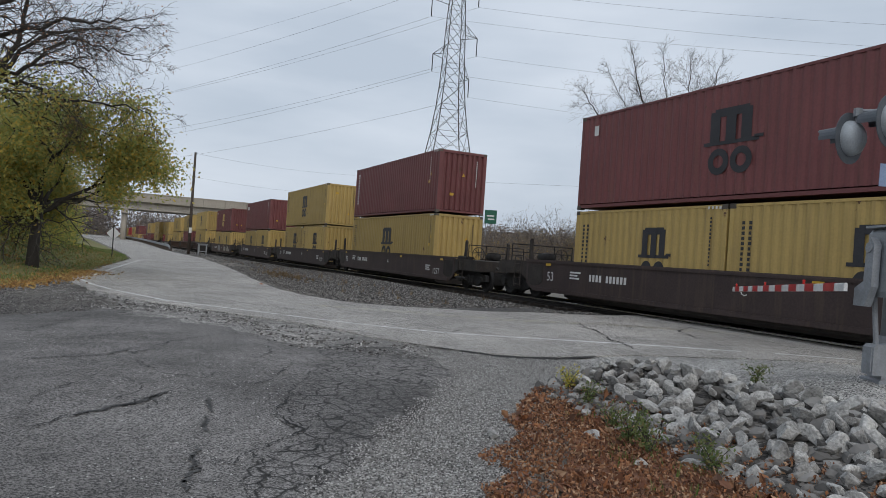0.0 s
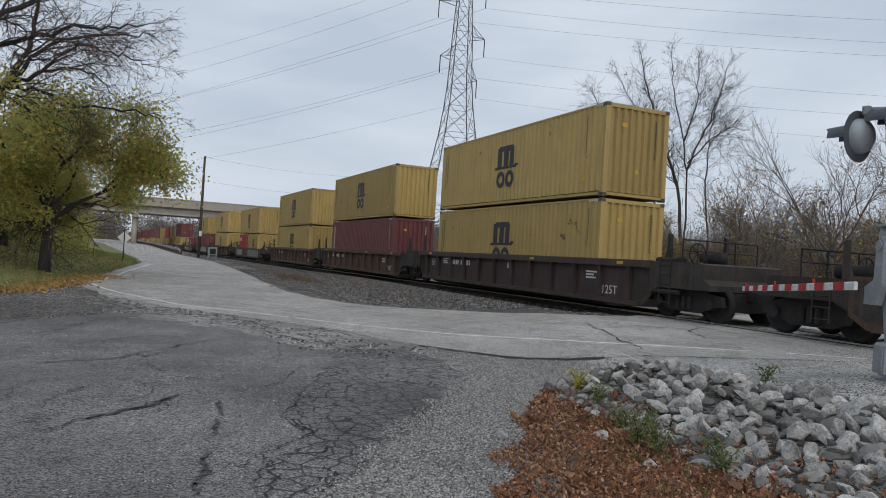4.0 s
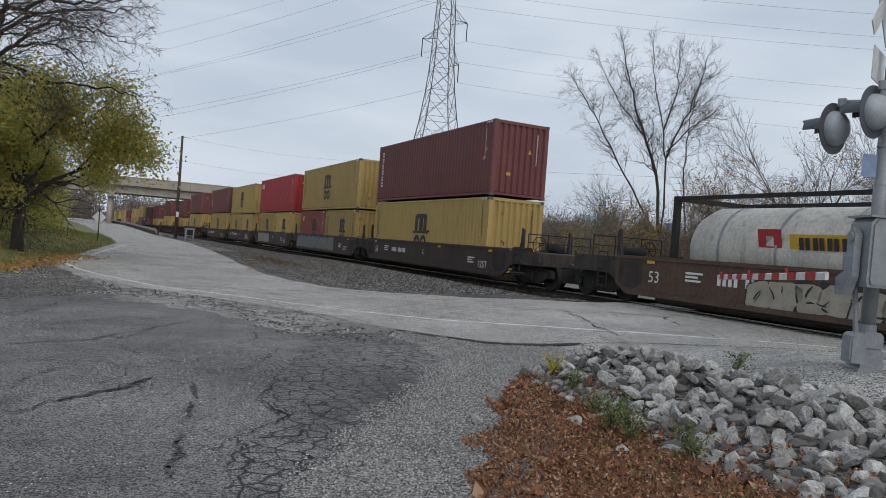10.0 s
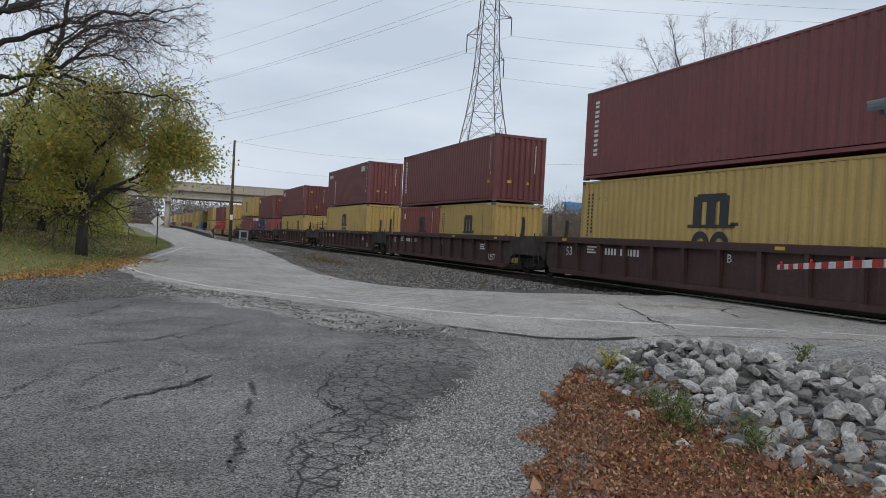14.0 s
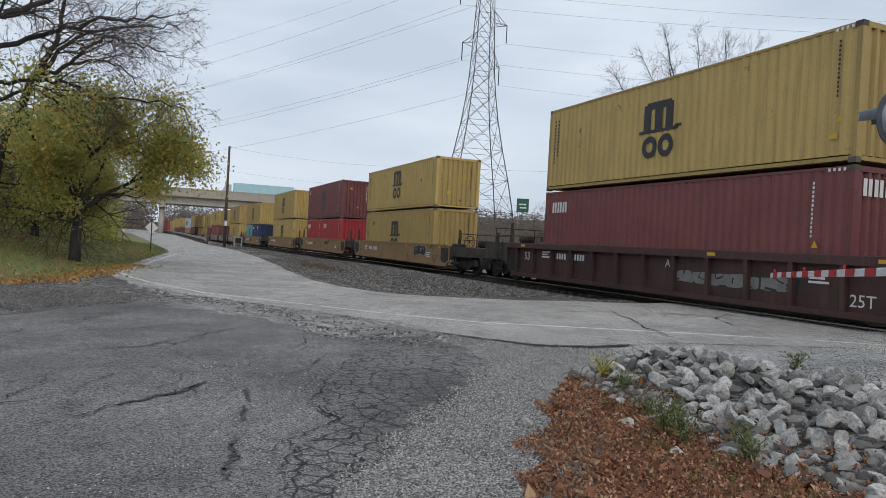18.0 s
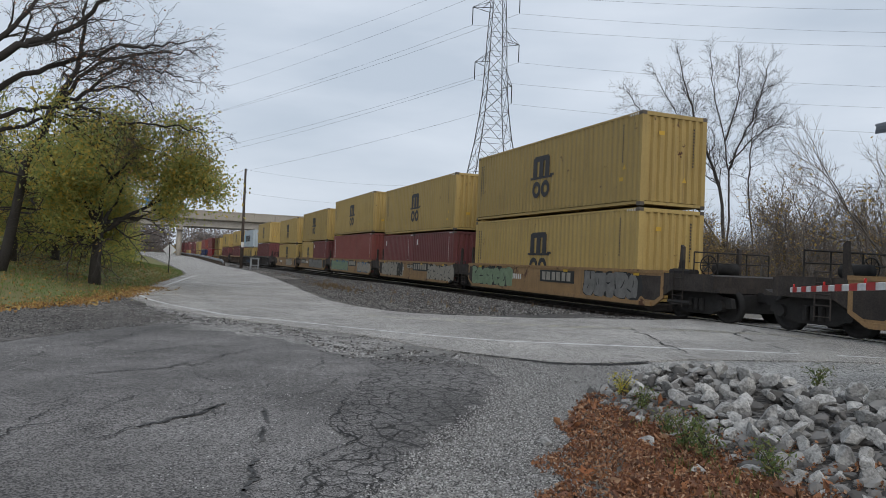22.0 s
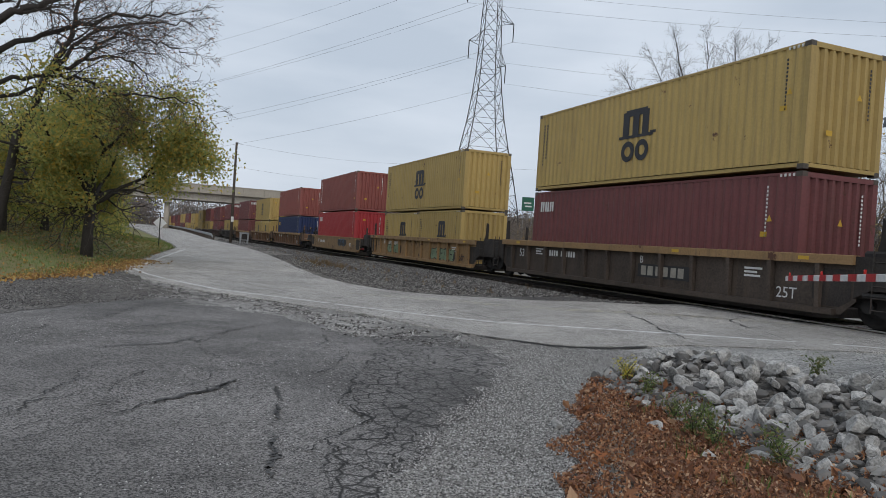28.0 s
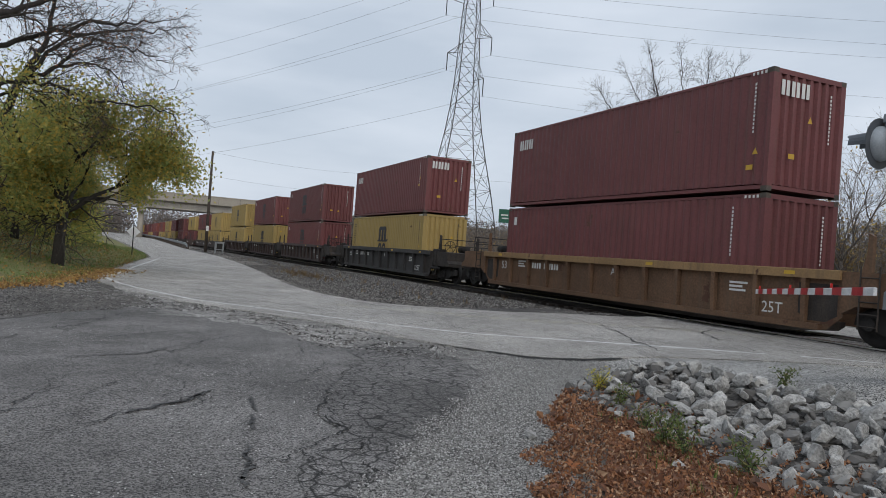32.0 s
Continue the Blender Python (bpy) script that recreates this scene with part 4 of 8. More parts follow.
# the train, front to back: rear end of the load at 16 s, upper load, lower load, car, sprayed shapes
FADED = mat("faded_brown_mark", (0.13, 0.075, 0.052), 0.75, vary=0.35, scale=3, bump=0.02)
SI, CH, BK, GN, BU, FD = SILVER, CHALK, BLACKSPRAY, GREENSPRAY, BLUESPRAY, FADED
TRAIN = [
    (411.4, "ym", "ym", "ribbed", "rust", ()), (388.6, "fv", "ym", "slab", "brown", ()),
    (365.6, "rm", "y y", "slab", "brown", ()), (342.5, "rv", "ym", "slab", "brown", ()), (323.9, "ym", "y y", "slab", "brown", ()),
    (304.6, "rc", "y y", "slab", "brown", ()), (281.8, "rM", "y y", "slab", "rust", ((-2.5, 1.8, 0.9, 0.15, SI), (2.5, 1.2, 0.7, 0.2, CH), (5.0, 0.9, 0.8, 0.2, CH))),
    (258.8, "ym", "ym", "ribbed", "brown", ()), (240.4, "ym", "rv", "ribbed", "rust", ()), (221.5, "ym", "ym", "ribbed", "rust", ()),
    (198.7, "ym", "sc y", "slab", "rust", ((-6.5, 3.2, 0.9, 0.1, CH), (1.0, 6.5, 1.0, 0.05, SI))), (175.5, "ym", "ym", "ribbed", "rust", ((-3.0, 0.8, 0.5, 0.4, CH),)),
    (153.2, "ym", "rq", "slab", "rust", ((-7.2, 3.3, 0.9, 0.15, SI), (-1.3, 7.8, 1.08, 0.04, CH))), (131.0, "", "T rM", "slab", "rust", ((-3.5, 5.0, 0.8, 0.05, CH),)),
    (109.3, "rv", "ym", "slab", "brown", ()), (94.0, "ym", "f y", "slab", "brown", ((-6.3, 8.5, 1.05, 0.05, SI),)), (79.1, "sc", "y y", "slab", "brown", ((-5.2, 4.2, 1.05, 0.05, CH),)),
    (64.0, "ym", "y y", "slab", "maroon", ((3.5, 0.9, 0.7, 0.2, CH),)), (49.2, "rv", "ym", "slab", "maroon", ((-2.4, 0.8, 0.5, 0.5, CH), (1.4, 3.0, 0.42, 0.55, FD))),
    (27.9, "rv", "ym", "ribbed", "maroon", ()), (8.9, "rv", "f y", "ribbed", "maroon", ()), (-10.6, "rz", "ym", "ribbed", "maroon", ()),
    (-33.0, "re", "y y", "ribbed", "maroon", ()), (-52.0, "re", "bo fp", "ribbed", "maroon", ((1.0, 3.2, 0.35, 0.55, SI),)), (-71.1, "ym", "rt", "ribbed", "maroon", ((1.0, 3.6, 0.4, 0.45, SI),)),
    (-94.2, "ym", "ym", "slab", "tan", ((3.8, 1.2, 0.6, 0.5, BK),)), (-113.3, "r", "sc sc", "slab", "tan", ((1.8, 1.0, 0.4, 0.7, BK),)), (-132.3, "ym", "ym", "slab", "tan", ()),
    (-155.3, "ym", "t bz", "slab", "tan", ((-1.2, 1.4, 0.5, 0.4, BK),)), (-176.1, "ym", "ym", "slab", "tan", ((-6.0, 3.6, 1.0, 0.1, GN), (0.4, 2.4, 0.5, 0.55, None), (3.4, 2.6, 1.0, 0.1, SI))),
    (-191.0, "ym", "rp rp", "slab", "tan", ((-5.9, 3.6, 1.0, 0.05, CH), (-2.6, 0.8, 1.0, 0.1, BK), (-0.7, 0.9, 0.25, 0.75, CH), (0.4, 2.5, 0.52, 0.62, None), (2.8, 3.4, 1.05, 0.05, CH))), (-206.2, "ym", "fv", "slab", "tan", ((-6.0, 5.4, 1.0, 0.05, GN), (0.1, 2.3, 0.5, 0.6, None), (2.8, 3.0, 0.9, 0.1, CH))),
    (-221.4, "ym", "y rp", "slab", "tan", ((-5.4, 2.4, 0.5, 0.5, None), (-1.2, 6.2, 1.0, 0.05, SI))), (-237.2, "ym", "ym", "slab", "tan", ((0.4, 3.6, 1.0, 0.1, CH),)),
    (-258.7, "ym", "rp", "ribbed", "dark", ()), (-277.0, "gk", "y y", "ribbed", "dark", ((-1.0, 3.0, 0.6, 0.3, BU), (3.0, 3.4, 0.8, 0.1, BU))), (-296.0, "ym", "rq", "ribbed", "mixed", ((-1.6, 4.0, 0.7, 0.2, SI),)),
    (-317.1, "ym", "rc", "ribbed", "mixed", ((0.55, 2.2, 0.45, 0.42, None),)), (-336.3, "ym", "y y", "ribbed", "tan", ((-5.0, 2.0, 0.6, 0.3, GN), (2.5, 3.0, 0.7, 0.2, GN))), (-355.9, "fv", "sc", "slab", "tan", ((2.0, 2.0, 0.6, 0.4, BK),)),
    (-377.4, "fp", "bo", "ribbed", "worn", ()), (-396.6, "ym", "y y", "ribbed", "worn", ()), (-415.8, "rt", "rp", "ribbed", "worn", ()),
    (-436.8, "rt", "ym", "ribbed", "dark", ()), (-457.6, "r", "r", "ribbed", "brown", ()), (-476.6, "r", "ym", "ribbed", "brown", ()),
    (-495.6, "ym", "ym", "ribbed", "brown", ()), (-518.4, "ym", "y y", "slab", "brown", ()), (-537.4, "r", "ym", "slab", "brown", ()), (-556.4, "ym", "r", "slab", "rust", ()),
    (-579.0, "r", "r", "slab", "rust", ()), (-598.0, "r", "ym", "slab", "brown", ()), (-617.0, "ym", "ym", "slab", "brown", ()), (-636.0, "f", "ym", "slab", "brown", ()),
    (-659.0, "f", "r", "slab", "brown", ()), (-678.0, "r", "ym", "slab", "brown", ()), (-697.0, "r", "r", "slab", "brown", ()), (-716.0, "ym", "r", "slab", "brown", ()),
]
LIFT = {342.5: 0.06, 323.9: 0.12, -52.0: -0.1, 153.2: 0.14, -94.2: -0.06, -355.9: 0.1}
SPEED, GAIN, RIDING = 24.24, 0.028, []


def lay_train():
    """Each car and each load, with its distance along the track at 16 s and its height over the rail."""
    mids = [row[0] + 6.095 for row in TRAIN]
    for i, (s, upper, lower, style, paint, art) in enumerate(TRAIN):
        c = mids[i]
        gap_f = mids[i - 1] - c if i else 23.0
        gap_r = c - mids[i + 1] if i + 1 < len(TRAIN) else 23.0
        reach = lambda g: g / 2 - (1.0 if g < 16.5 else 1.35 if g < 20.4 else 2.9)
        car = well_car(style, paint, reach(gap_r), reach(gap_f), (gap_r / 2, gap_r < 20.4), (gap_f / 2, gap_f < 20.4), i, art)
        RIDING.append((car, c, 0.0))
        loads = lower.split(" ")
        base = 0.46 if (style == "ribbed" and paint != "worn" and len(loads) == 1) else 0.32
        base += LIFT.get(s, 0.0)
        if lower == "y y":
            loads = ["ym", "ym"]
        if len(loads) == 1:
            tall = 2.591 if s == -237.2 else 2.896
            RIDING.append((container(12.19, tall, loads[0]), c, base))
            base += tall + 0.05
        else:
            for k, code in enumerate(loads):
                ob = tank_container() if code == "T" else container(6.058, 2.591, code if code != "y" else "ym")
                RIDING.append((ob, c - 3.065 + 6.13 * k, base))
            base += 2.591 + 0.05
        if upper:
            RIDING.append((container(12.19, 2.591 if s == -94.2 else 2.896, upper), c, base))


lay_train()


def ride(s, up):
    """The pose on the track at s."""
    dy = 0.0141 - (2 * 1.19e-4 * (s + 19) if s < -19 else 0.0)
    return pose(s, track_y(s), track_z(s) + up, 0, 0, math.degrees(math.atan(dy)))

# ---------------------------------------------------------------- pavements, verges and track bed
def asphalt(name, colour, cracks, crack_scale, patch=0.25, stone=220.0, wide=(0.012, 0.044)):
    """Worn asphalt: stone grain, patches, stains and a net of cracks where a mask lets it through."""
    m = bpy.data.materials.new(name)
    m.use_nodes = True
    n, l = m.node_tree.nodes, m.node_tree.links
    b = n["Principled BSDF"]
    b.inputs["Roughness"].default_value = 0.85
    b.inputs["Specular IOR Level"].default_value = 0.3
    co = n.new("ShaderNodeTexCoord")

    def tex(scale, detail=4, rough=0.6):
        t = n.new("ShaderNodeTexNoise")
        t.inputs["Scale"].default_value, t.inputs["Detail"].default_value, t.inputs["Roughness"].default_value = scale, detail, rough
        l.new(co.outputs["Object"], t.inputs["Vector"])
        return t.outputs["Fac"]

    def ramp(src, a, b2, ca=(0, 0, 0, 1), cb=(1, 1, 1, 1)):
        r = n.new("ShaderNodeValToRGB")
        r.color_ramp.elements[0].position, r.color_ramp.elements[0].color = a, ca
        r.color_ramp.elements[1].position, r.color_ramp.elements[1].color = b2, cb
        l.new(src, r.inputs["Fac"])
        return r.outputs["Color"]

    def mix(fac, a, b2, how="MIX"):
        x = n.new("ShaderNodeMixRGB")
        x.blend_type = how
        for key, val in (("Fac", fac), ("Color1", a), ("Color2", b2)):
            if isinstance(val, (int, float)):
                x.inputs[key].default_value = val
            elif isinstance(val, tuple):
                x.inputs[key].default_value = (*val, 1)
            else:
                l.new(val, x.inputs[key])
        return x.outputs["Color"]

    lo, hi = tuple(c * (1 - patch) for c in colour), tuple(c * (1 + patch) for c in colour)
    base = ramp(tex(0.35, 6), 0.38, 0.64, (*lo, 1), (*hi, 1))
    stain = ramp(tex(1.7, 7, 0.7), 0.50, 0.66)
    base = mix(ramp(stain, 0.0, 1.0, (0, 0, 0, 1), (0.42, 0.42, 0.42, 1)), base, tuple(c * 0.45 for c in colour))
    v = n.new("ShaderNodeTexVoronoi")
    v.inputs["Scale"].default_value = stone * 0.4
    l.new(co.outputs["Object"], v.inputs["Vector"])
    grain = ramp(v.outputs["Color"], 0.24, 0.76, (0.32, 0.32, 0.32, 1), (1.7, 1.7, 1.68, 1))
    base = mix(1.0, base, grain, "MULTIPLY")
    wob = n.new("ShaderNodeMixRGB")
    wob.inputs["Fac"].default_value = 0.12
    wn2 = n.new("ShaderNodeTexNoise")
    wn2.inputs["Scale"].default_value, wn2.inputs["Detail"].default_value = 3.0, 5
    l.new(co.outputs["Object"], wn2.inputs["Vector"])
    l.new(co.outputs["Object"], wob.inputs["Color1"])
    l.new(wn2.outputs["Color"], wob.inputs["Color2"])
    cr = n.new("ShaderNodeTexVoronoi")
    cr.feature = "DISTANCE_TO_EDGE"
    cr.inputs["Scale"].default_value = crack_scale
    l.new(wob.outputs["Color"], cr.inputs["Vector"])
    line = ramp(cr.outputs["Distance"], *wide, (0.95, 0.95, 0.95, 1), (0, 0, 0, 1))
    gate = ramp(tex(0.22, 3), 0.62 - cracks, 0.68 - cracks)
    crack = mix(1.0, line, gate, "MULTIPLY")
    fine = n.new("ShaderNodeTexVoronoi")
    fine.feature = "DISTANCE_TO_EDGE"
    fine.inputs["Scale"].default_value = crack_scale * 2.7
    l.new(wob.outputs["Color"], fine.inputs["Vector"])
    thin = ramp(fine.outputs["Distance"], 0.004, 0.03, (0.75, 0.75, 0.75, 1), (0, 0, 0, 1))
    thin = mix(1.0, thin, ramp(tex(0.5, 4), 0.60 - cracks, 0.66 - cracks), "MULTIPLY")
    crack = mix(1.0, crack, thin, "LIGHTEN")
    base = mix(crack, base, (0.026, 0.025, 0.024))
    l.new(base, b.inputs["Base Color"])
    hgt = n.new("ShaderNodeMath")
    hgt.operation = "SUBTRACT"
    l.new(v.outputs["Distance"], hgt.inputs[0])
    l.new(crack, hgt.inputs[1])
    bp = n.new("ShaderNodeBump")
    bp.inputs["Strength"].default_value, bp.inputs["Distance"].default_value = 0.6, 0.012
    l.new(hgt.outputs[0], bp.inputs["Height"])
    l.new(bp.outputs["Normal"], b.inputs["Normal"])
    return m


LOT = asphalt("old_lot_asphalt", (0.166, 0.157, 0.152), -0.02, 0.8, 0.3)
ALLIGATOR = asphalt("alligator_asphalt", (0.175, 0.166, 0.161), 0.5, 5.4, 0.35, 220.0, (0.012, 0.066))
BROKEN = asphalt("broken_edge_asphalt", (0.275, 0.262, 0.248), 0.16, 1.6, 0.35, 150.0)
DIRT = asphalt("trodden_shoulder_dirt", (0.15, 0.135, 0.118), -0.5, 2.0, 0.4, 110.0)
ROADM = asphalt("pale_road_asphalt", (0.375, 0.355, 0.333), -0.06, 0.6, 0.14)
GRAVEL = asphalt("light_gravel", (0.20, 0.192, 0.182), -0.5, 2.0, 0.25, 190.0)
LIMEGRAVEL = asphalt("limestone_shoulder", (0.34, 0.33, 0.315), -0.5, 2.0, 0.3, 150.0)
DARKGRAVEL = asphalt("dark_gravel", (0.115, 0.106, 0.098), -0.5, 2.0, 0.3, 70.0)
BALLASTM = asphalt("track_ballast", (0.088, 0.082, 0.078), -0.5, 2.0, 0.3, 60.0)
# near-black tone: oil together with the painted shade below the train
OILSHADE = asphalt("oily_ballast", (0.026, 0.024, 0.022), -0.5, 2.0, 0.3, 60.0)
GRASSM = mat("rough_grass_ground", (0.12, 0.16, 0.05), 0.95, vary=0.4, scale=0.7, fine=22, bump=0.7, dark=(0.21, 0.145, 0.075))
LITTER = mat("leaf_litter_ground", (0.20, 0.10, 0.06), 0.95, vary=0.5, scale=3, fine=40, bump=0.8)
LINEW = mat("worn_white_line", (0.66, 0.66, 0.64), 0.8, vary=0.3, scale=5, fine=40, bump=0.1, dark=(0.42, 0.41, 0.40))
LINEY = mat("worn_yellow_line", (0.50, 0.46, 0.34), 0.8, vary=0.3, scale=4, fine=40, bump=0.1, dark=(0.36, 0.34, 0.29))
TAR = mat("crack_tar_lip_shade", (0.028, 0.027, 0.026), 0.8, vary=0.4, scale=8, bump=0.2)

ROAD_L = [(-6.0, 16.2), (-7.0, 13.0), (-7.6, 11.3), (-8.45, 9.5), (-9.4, 7.9), (-9.52, 7.0), (-9.75, 6.15), (-10.6, 5.45), (-11.9, 4.6), (-13.7, 4.1), (-16.2, 2.5), (-18.3, 0.9), (-21.6, -0.5), (-25.2, -1.4), (-28.0, -1.5), (-31, -1.2), (-38, -0.7), (-50.7, 0.4), (-60, 0.2), (-70, -0.5), (-96, -2.4), (-143, -6.0), (-200, -12), (-260, -23)]
ROAD_R = [(-16.5, 16.2), (-15.6, 13.0), (-15.2, 11.8), (-15.6, 10.6), (-16.3, 9.1), (-17.6, 7.7), (-19.0, 6.6), (-20.4, 6.0), (-22.5, 5.5), (-24.8, 5.25), (-28, 5.2), (-32, 5.35), (-36.8, 5.55), (-48, 5.9), (-63, 6.0), (-72, 5.6), (-80, 5.0), (-90, 4.2), (-110, 3.4), (-158, 1.5), (-205, -2.5), (-260, -11)]
strip("pavement_lot", [(8, -18), (-6, -13), (-14, -7.5), (-19, -4.4), (-22, -3.0), (-25, -2.1)], [(8, 4.2), (-2, 3.0), (-5.0, 3.3), (-8.2, 5.6), (-12.0, 6.2), (-25.5, -1.3)], 90, 60, 0.0, LOT, 0.4, 3, label="old dark cracked asphalt lot", category="pavement", kind="structure")
strip("pavement_patch", [(-3.9, 0.9), (-5.5, 1.4), (-6.1, 1.7), (-7.5, 2.0), (-9.7, 2.8), (-11.2, 3.4)], [(-3.9, 1.7), (-5.3, 2.6), (-6.4, 3.4), (-7.7, 4.4), (-9.6, 4.7), (-11.2, 4.5)], 60, 24, 0.010, ALLIGATOR, 0.35, 5, label="broken alligator-cracked asphalt patch", category="pavement", kind="structure")
strip("broken_edge", [(x - 0.1, y + 0.2) for x, y in ROAD_L[6:14]], [(x + 0.8, y - 1.75) for x, y in ROAD_L[6:14]], 320, 12, 0.005, BROKEN, 0.75, 6, label="broken gravelly asphalt below the road edge", category="pavement", kind="structure")
strip("road", ROAD_L, ROAD_R, 300, 14, 0.030, ROADM, 0.3, 7, 0.07, label="pale worn asphalt road over the railway crossing", category="road", kind="structure")
strip("shoulder_gravel", [(6, 12.3), (0, 12.0), (-4, 11.4), (-7.6, 11.2), (-8.8, 9.7), (-9.9, 8.1), (-10.4, 7.4)], [(6, 4.6), (0, 4.6), (-3.0, 5.6), (-5.6, 6.0), (-7.0, 6.2), (-8.6, 6.3), (-9.6, 6.6)], 60, 30, 0.008, LIMEGRAVEL, 0.25, 11, label="loose pale limestone gravel shoulder", category="gravel", kind="structure")
strip("verge_gravel", [(-2.6, 1.1), (-3.6, 1.35), (-4.42, 1.67), (-5.37, 2.2), (-6.42, 2.9), (-7.72, 3.9), (-9.0, 4.7), (-10.6, 4.9)], [(-2.6, 2.4), (-3.2, 2.6), (-4.3, 2.9), (-5.3, 3.5), (-6.3, 4.2), (-7.6, 5.3), (-8.6, 6.6), (-9.5, 6.6)], 60, 16, 0.016, GRAVEL, 0.45, 13, label="grey gravel spilled on the lot edge", category="gravel", kind="structure")
strip("gravel_edge", [(-12.5, -8.6), (-19, -4.5), (-22.5, -2.9), (-25.5, -2.0), (-26.0, -1.6)], [(-10.5, -5.0), (-14.5, -1.6), (-17.5, 0.2), (-21.0, -0.5), (-25.4, -1.5)], 50, 14, 0.008, DARKGRAVEL, 0.5, 17, label="dark loose gravel at the lot edge", category="gravel", kind="structure")
strip("grass_verge", [(x, y) for x, y in reversed(GRASS_EDGE) if -250 < x < -8], [(x, y - 46) for x, y in reversed(GRASS_EDGE) if -250 < x < -8], 200, 46, 0.03, GRASSM, 0.35, 19, label="rough grass bank strewn with fallen leaves", category="grass", kind="structure")
strip("ballast_edge", [(x, y) for x, y in ROAD_R[2:18]], [(x, min(y + 5.0, track_y(x) - 3.2)) for x, y in ROAD_R[2:18]], 120, 10, 0.012, BALLASTM, 0.2, 29, label="dark gravel between the road and the track bed", category="gravel", kind="structure")
strip("dirt_shoulder", [(x, y - 0.1) for x, y in ROAD_R[5:16]], [(x, y + 1.5) for x, y in ROAD_R[5:16]], 160, 10, 0.019, DIRT, 0.9, 37, label="trodden brown dirt beside the road", category="dirt", kind="structure")
strip("leaf_bed", [(-2.2, 2.6), (-3.6, 2.85), (-4.5, 3.35), (-5.6, 4.2), (-6.3, 4.7), (-6.8, 5.1), (-6.9, 5.4)], [(-1.5, 5.4), (-3.4, 5.6), (-4.6, 5.6), (-5.4, 5.5), (-6.2, 5.5), (-6.9, 5.6), (-7.3, 5.7)], 60, 26, 0.03, LITTER, 0.25, 23, label="bed of brown fallen leaves", category="leaves", kind="structure")


def paint_line(name, pts, width, material, gaps, seed, label):
    """A worn stripe with breaks."""
    random.seed(seed)
    line, m, on = resample(pts, 260), MB(), True
    for a, b in zip(line, line[1:]):
        if random.random() < gaps:
            on = not on
        if not on and random.random() < 0.5:
            on = True
        if on:
            t = (b - a).normalized()
            s = Vector((-t.y, t.x, 0)) * width * 0.5 * random.uniform(0.75, 1.1)
            m.add([(p.x, p.y, land(p.x, p.y) + 0.0345) for p in (a - s, b - s, b + s, a + s)], [(0, 1, 2, 3)])
    return thing(name, m.mesh(name, material), label=label, category="road marking", kind="structure")


paint_line("edge_line", [(-7.2, 13.0), (-8.1, 11.45), (-9.15, 9.98), (-10.4, 8.6), (-11.5, 7.45), (-12.7, 6.15), (-14.9, 4.5), (-17, 2.8), (-18.8, 1.25), (-21.9, -0.05), (-24.0, -0.7), (-26.2, -1.1), (-27.3, -1.05), (-29.5, -0.8), (-36, -0.3), (-49, 0.9)], 0.12, LINEW, 0.04, 31, "worn white edge line")
YL = [(-11.2, 13.2), (-11.92, 12.08), (-12.89, 10.54), (-14.22, 8.6), (-15.4, 7.6), (-17.24, 6.5), (-19.07, 4.7)]
paint_line("centre_line", [(x - 0.08, y + 0.08) for x, y in YL], 0.07, LINEY, 0.12, 35, "worn pale yellow centre line")
paint_line("centre_line", [(x + 0.08, y - 0.08) for x, y in YL], 0.07, LINEY, 0.3, 36, "worn pale yellow centre line")


def crack(pts, width, seed, material=None, lift=0.0155):
    """A wandering crack in the lot; along the road lip, painted shadow and dirt."""
    random.seed(seed)
    line = resample(pts, 230)
    m = MB()
    for i, p in enumerate(line):
        j = Vector((noise.noise(p * 1.6 + Vector((seed, 0, 0))), noise.noise(p * 1.6 + Vector((0, seed, 5))), 0)) * 0.12
        k = Vector((noise.noise(p * 9 + Vector((seed, 0, 0))), noise.noise(p * 9 + Vector((0, seed, 5))), 0)) * 0.07
        q = Vector((noise.noise(p * 31 + Vector((seed, 0, 0))), noise.noise(p * 31 + Vector((0, seed, 5))), 0)) * 0.03
        line[i] = p + j + k + q
    width *= 0.36 if material is None else 0.5
    for i, (a, b) in enumerate(zip(line, line[1:])):
        f = math.sin(math.pi * i / (len(line) - 1)) ** 0.5, math.sin(math.pi * (i + 1) / (len(line) - 1)) ** 0.5 if i < len(line) - 2 else 0.0
        w = width * f[0] * max(0.08, 0.5 + 1.3 * noise.noise(a * 2.6 + Vector((0, 0, seed))))
        w2 = width * f[1] * max(0.08, 0.5 + 1.3 * noise.noise(b * 2.6 + Vector((0, 0, seed))))
        if material is not None and material.name == "crack_sealer_stain":
            w, w2 = (width * q * (0.9 + 0.35 * noise.noise(p * 9 + Vector((0, 0, seed)))) for q, p in zip(f, (a, b)))
        t = (b - a).normalized()
        s = Vector((-t.y, t.x, 0))
        m.add([(p.x, p.y, land(p.x, p.y) + lift) for p in (a - s * w / 2, b - s * w2 / 2, b + s * w2 / 2, a + s * w / 2)], [(0, 1, 2, 3)])
    return thing("crack", m.mesh("crack", material or TAR), label="dark wandering crack in the asphalt, at the road lip painted shadow", category="crack", kind="structure")


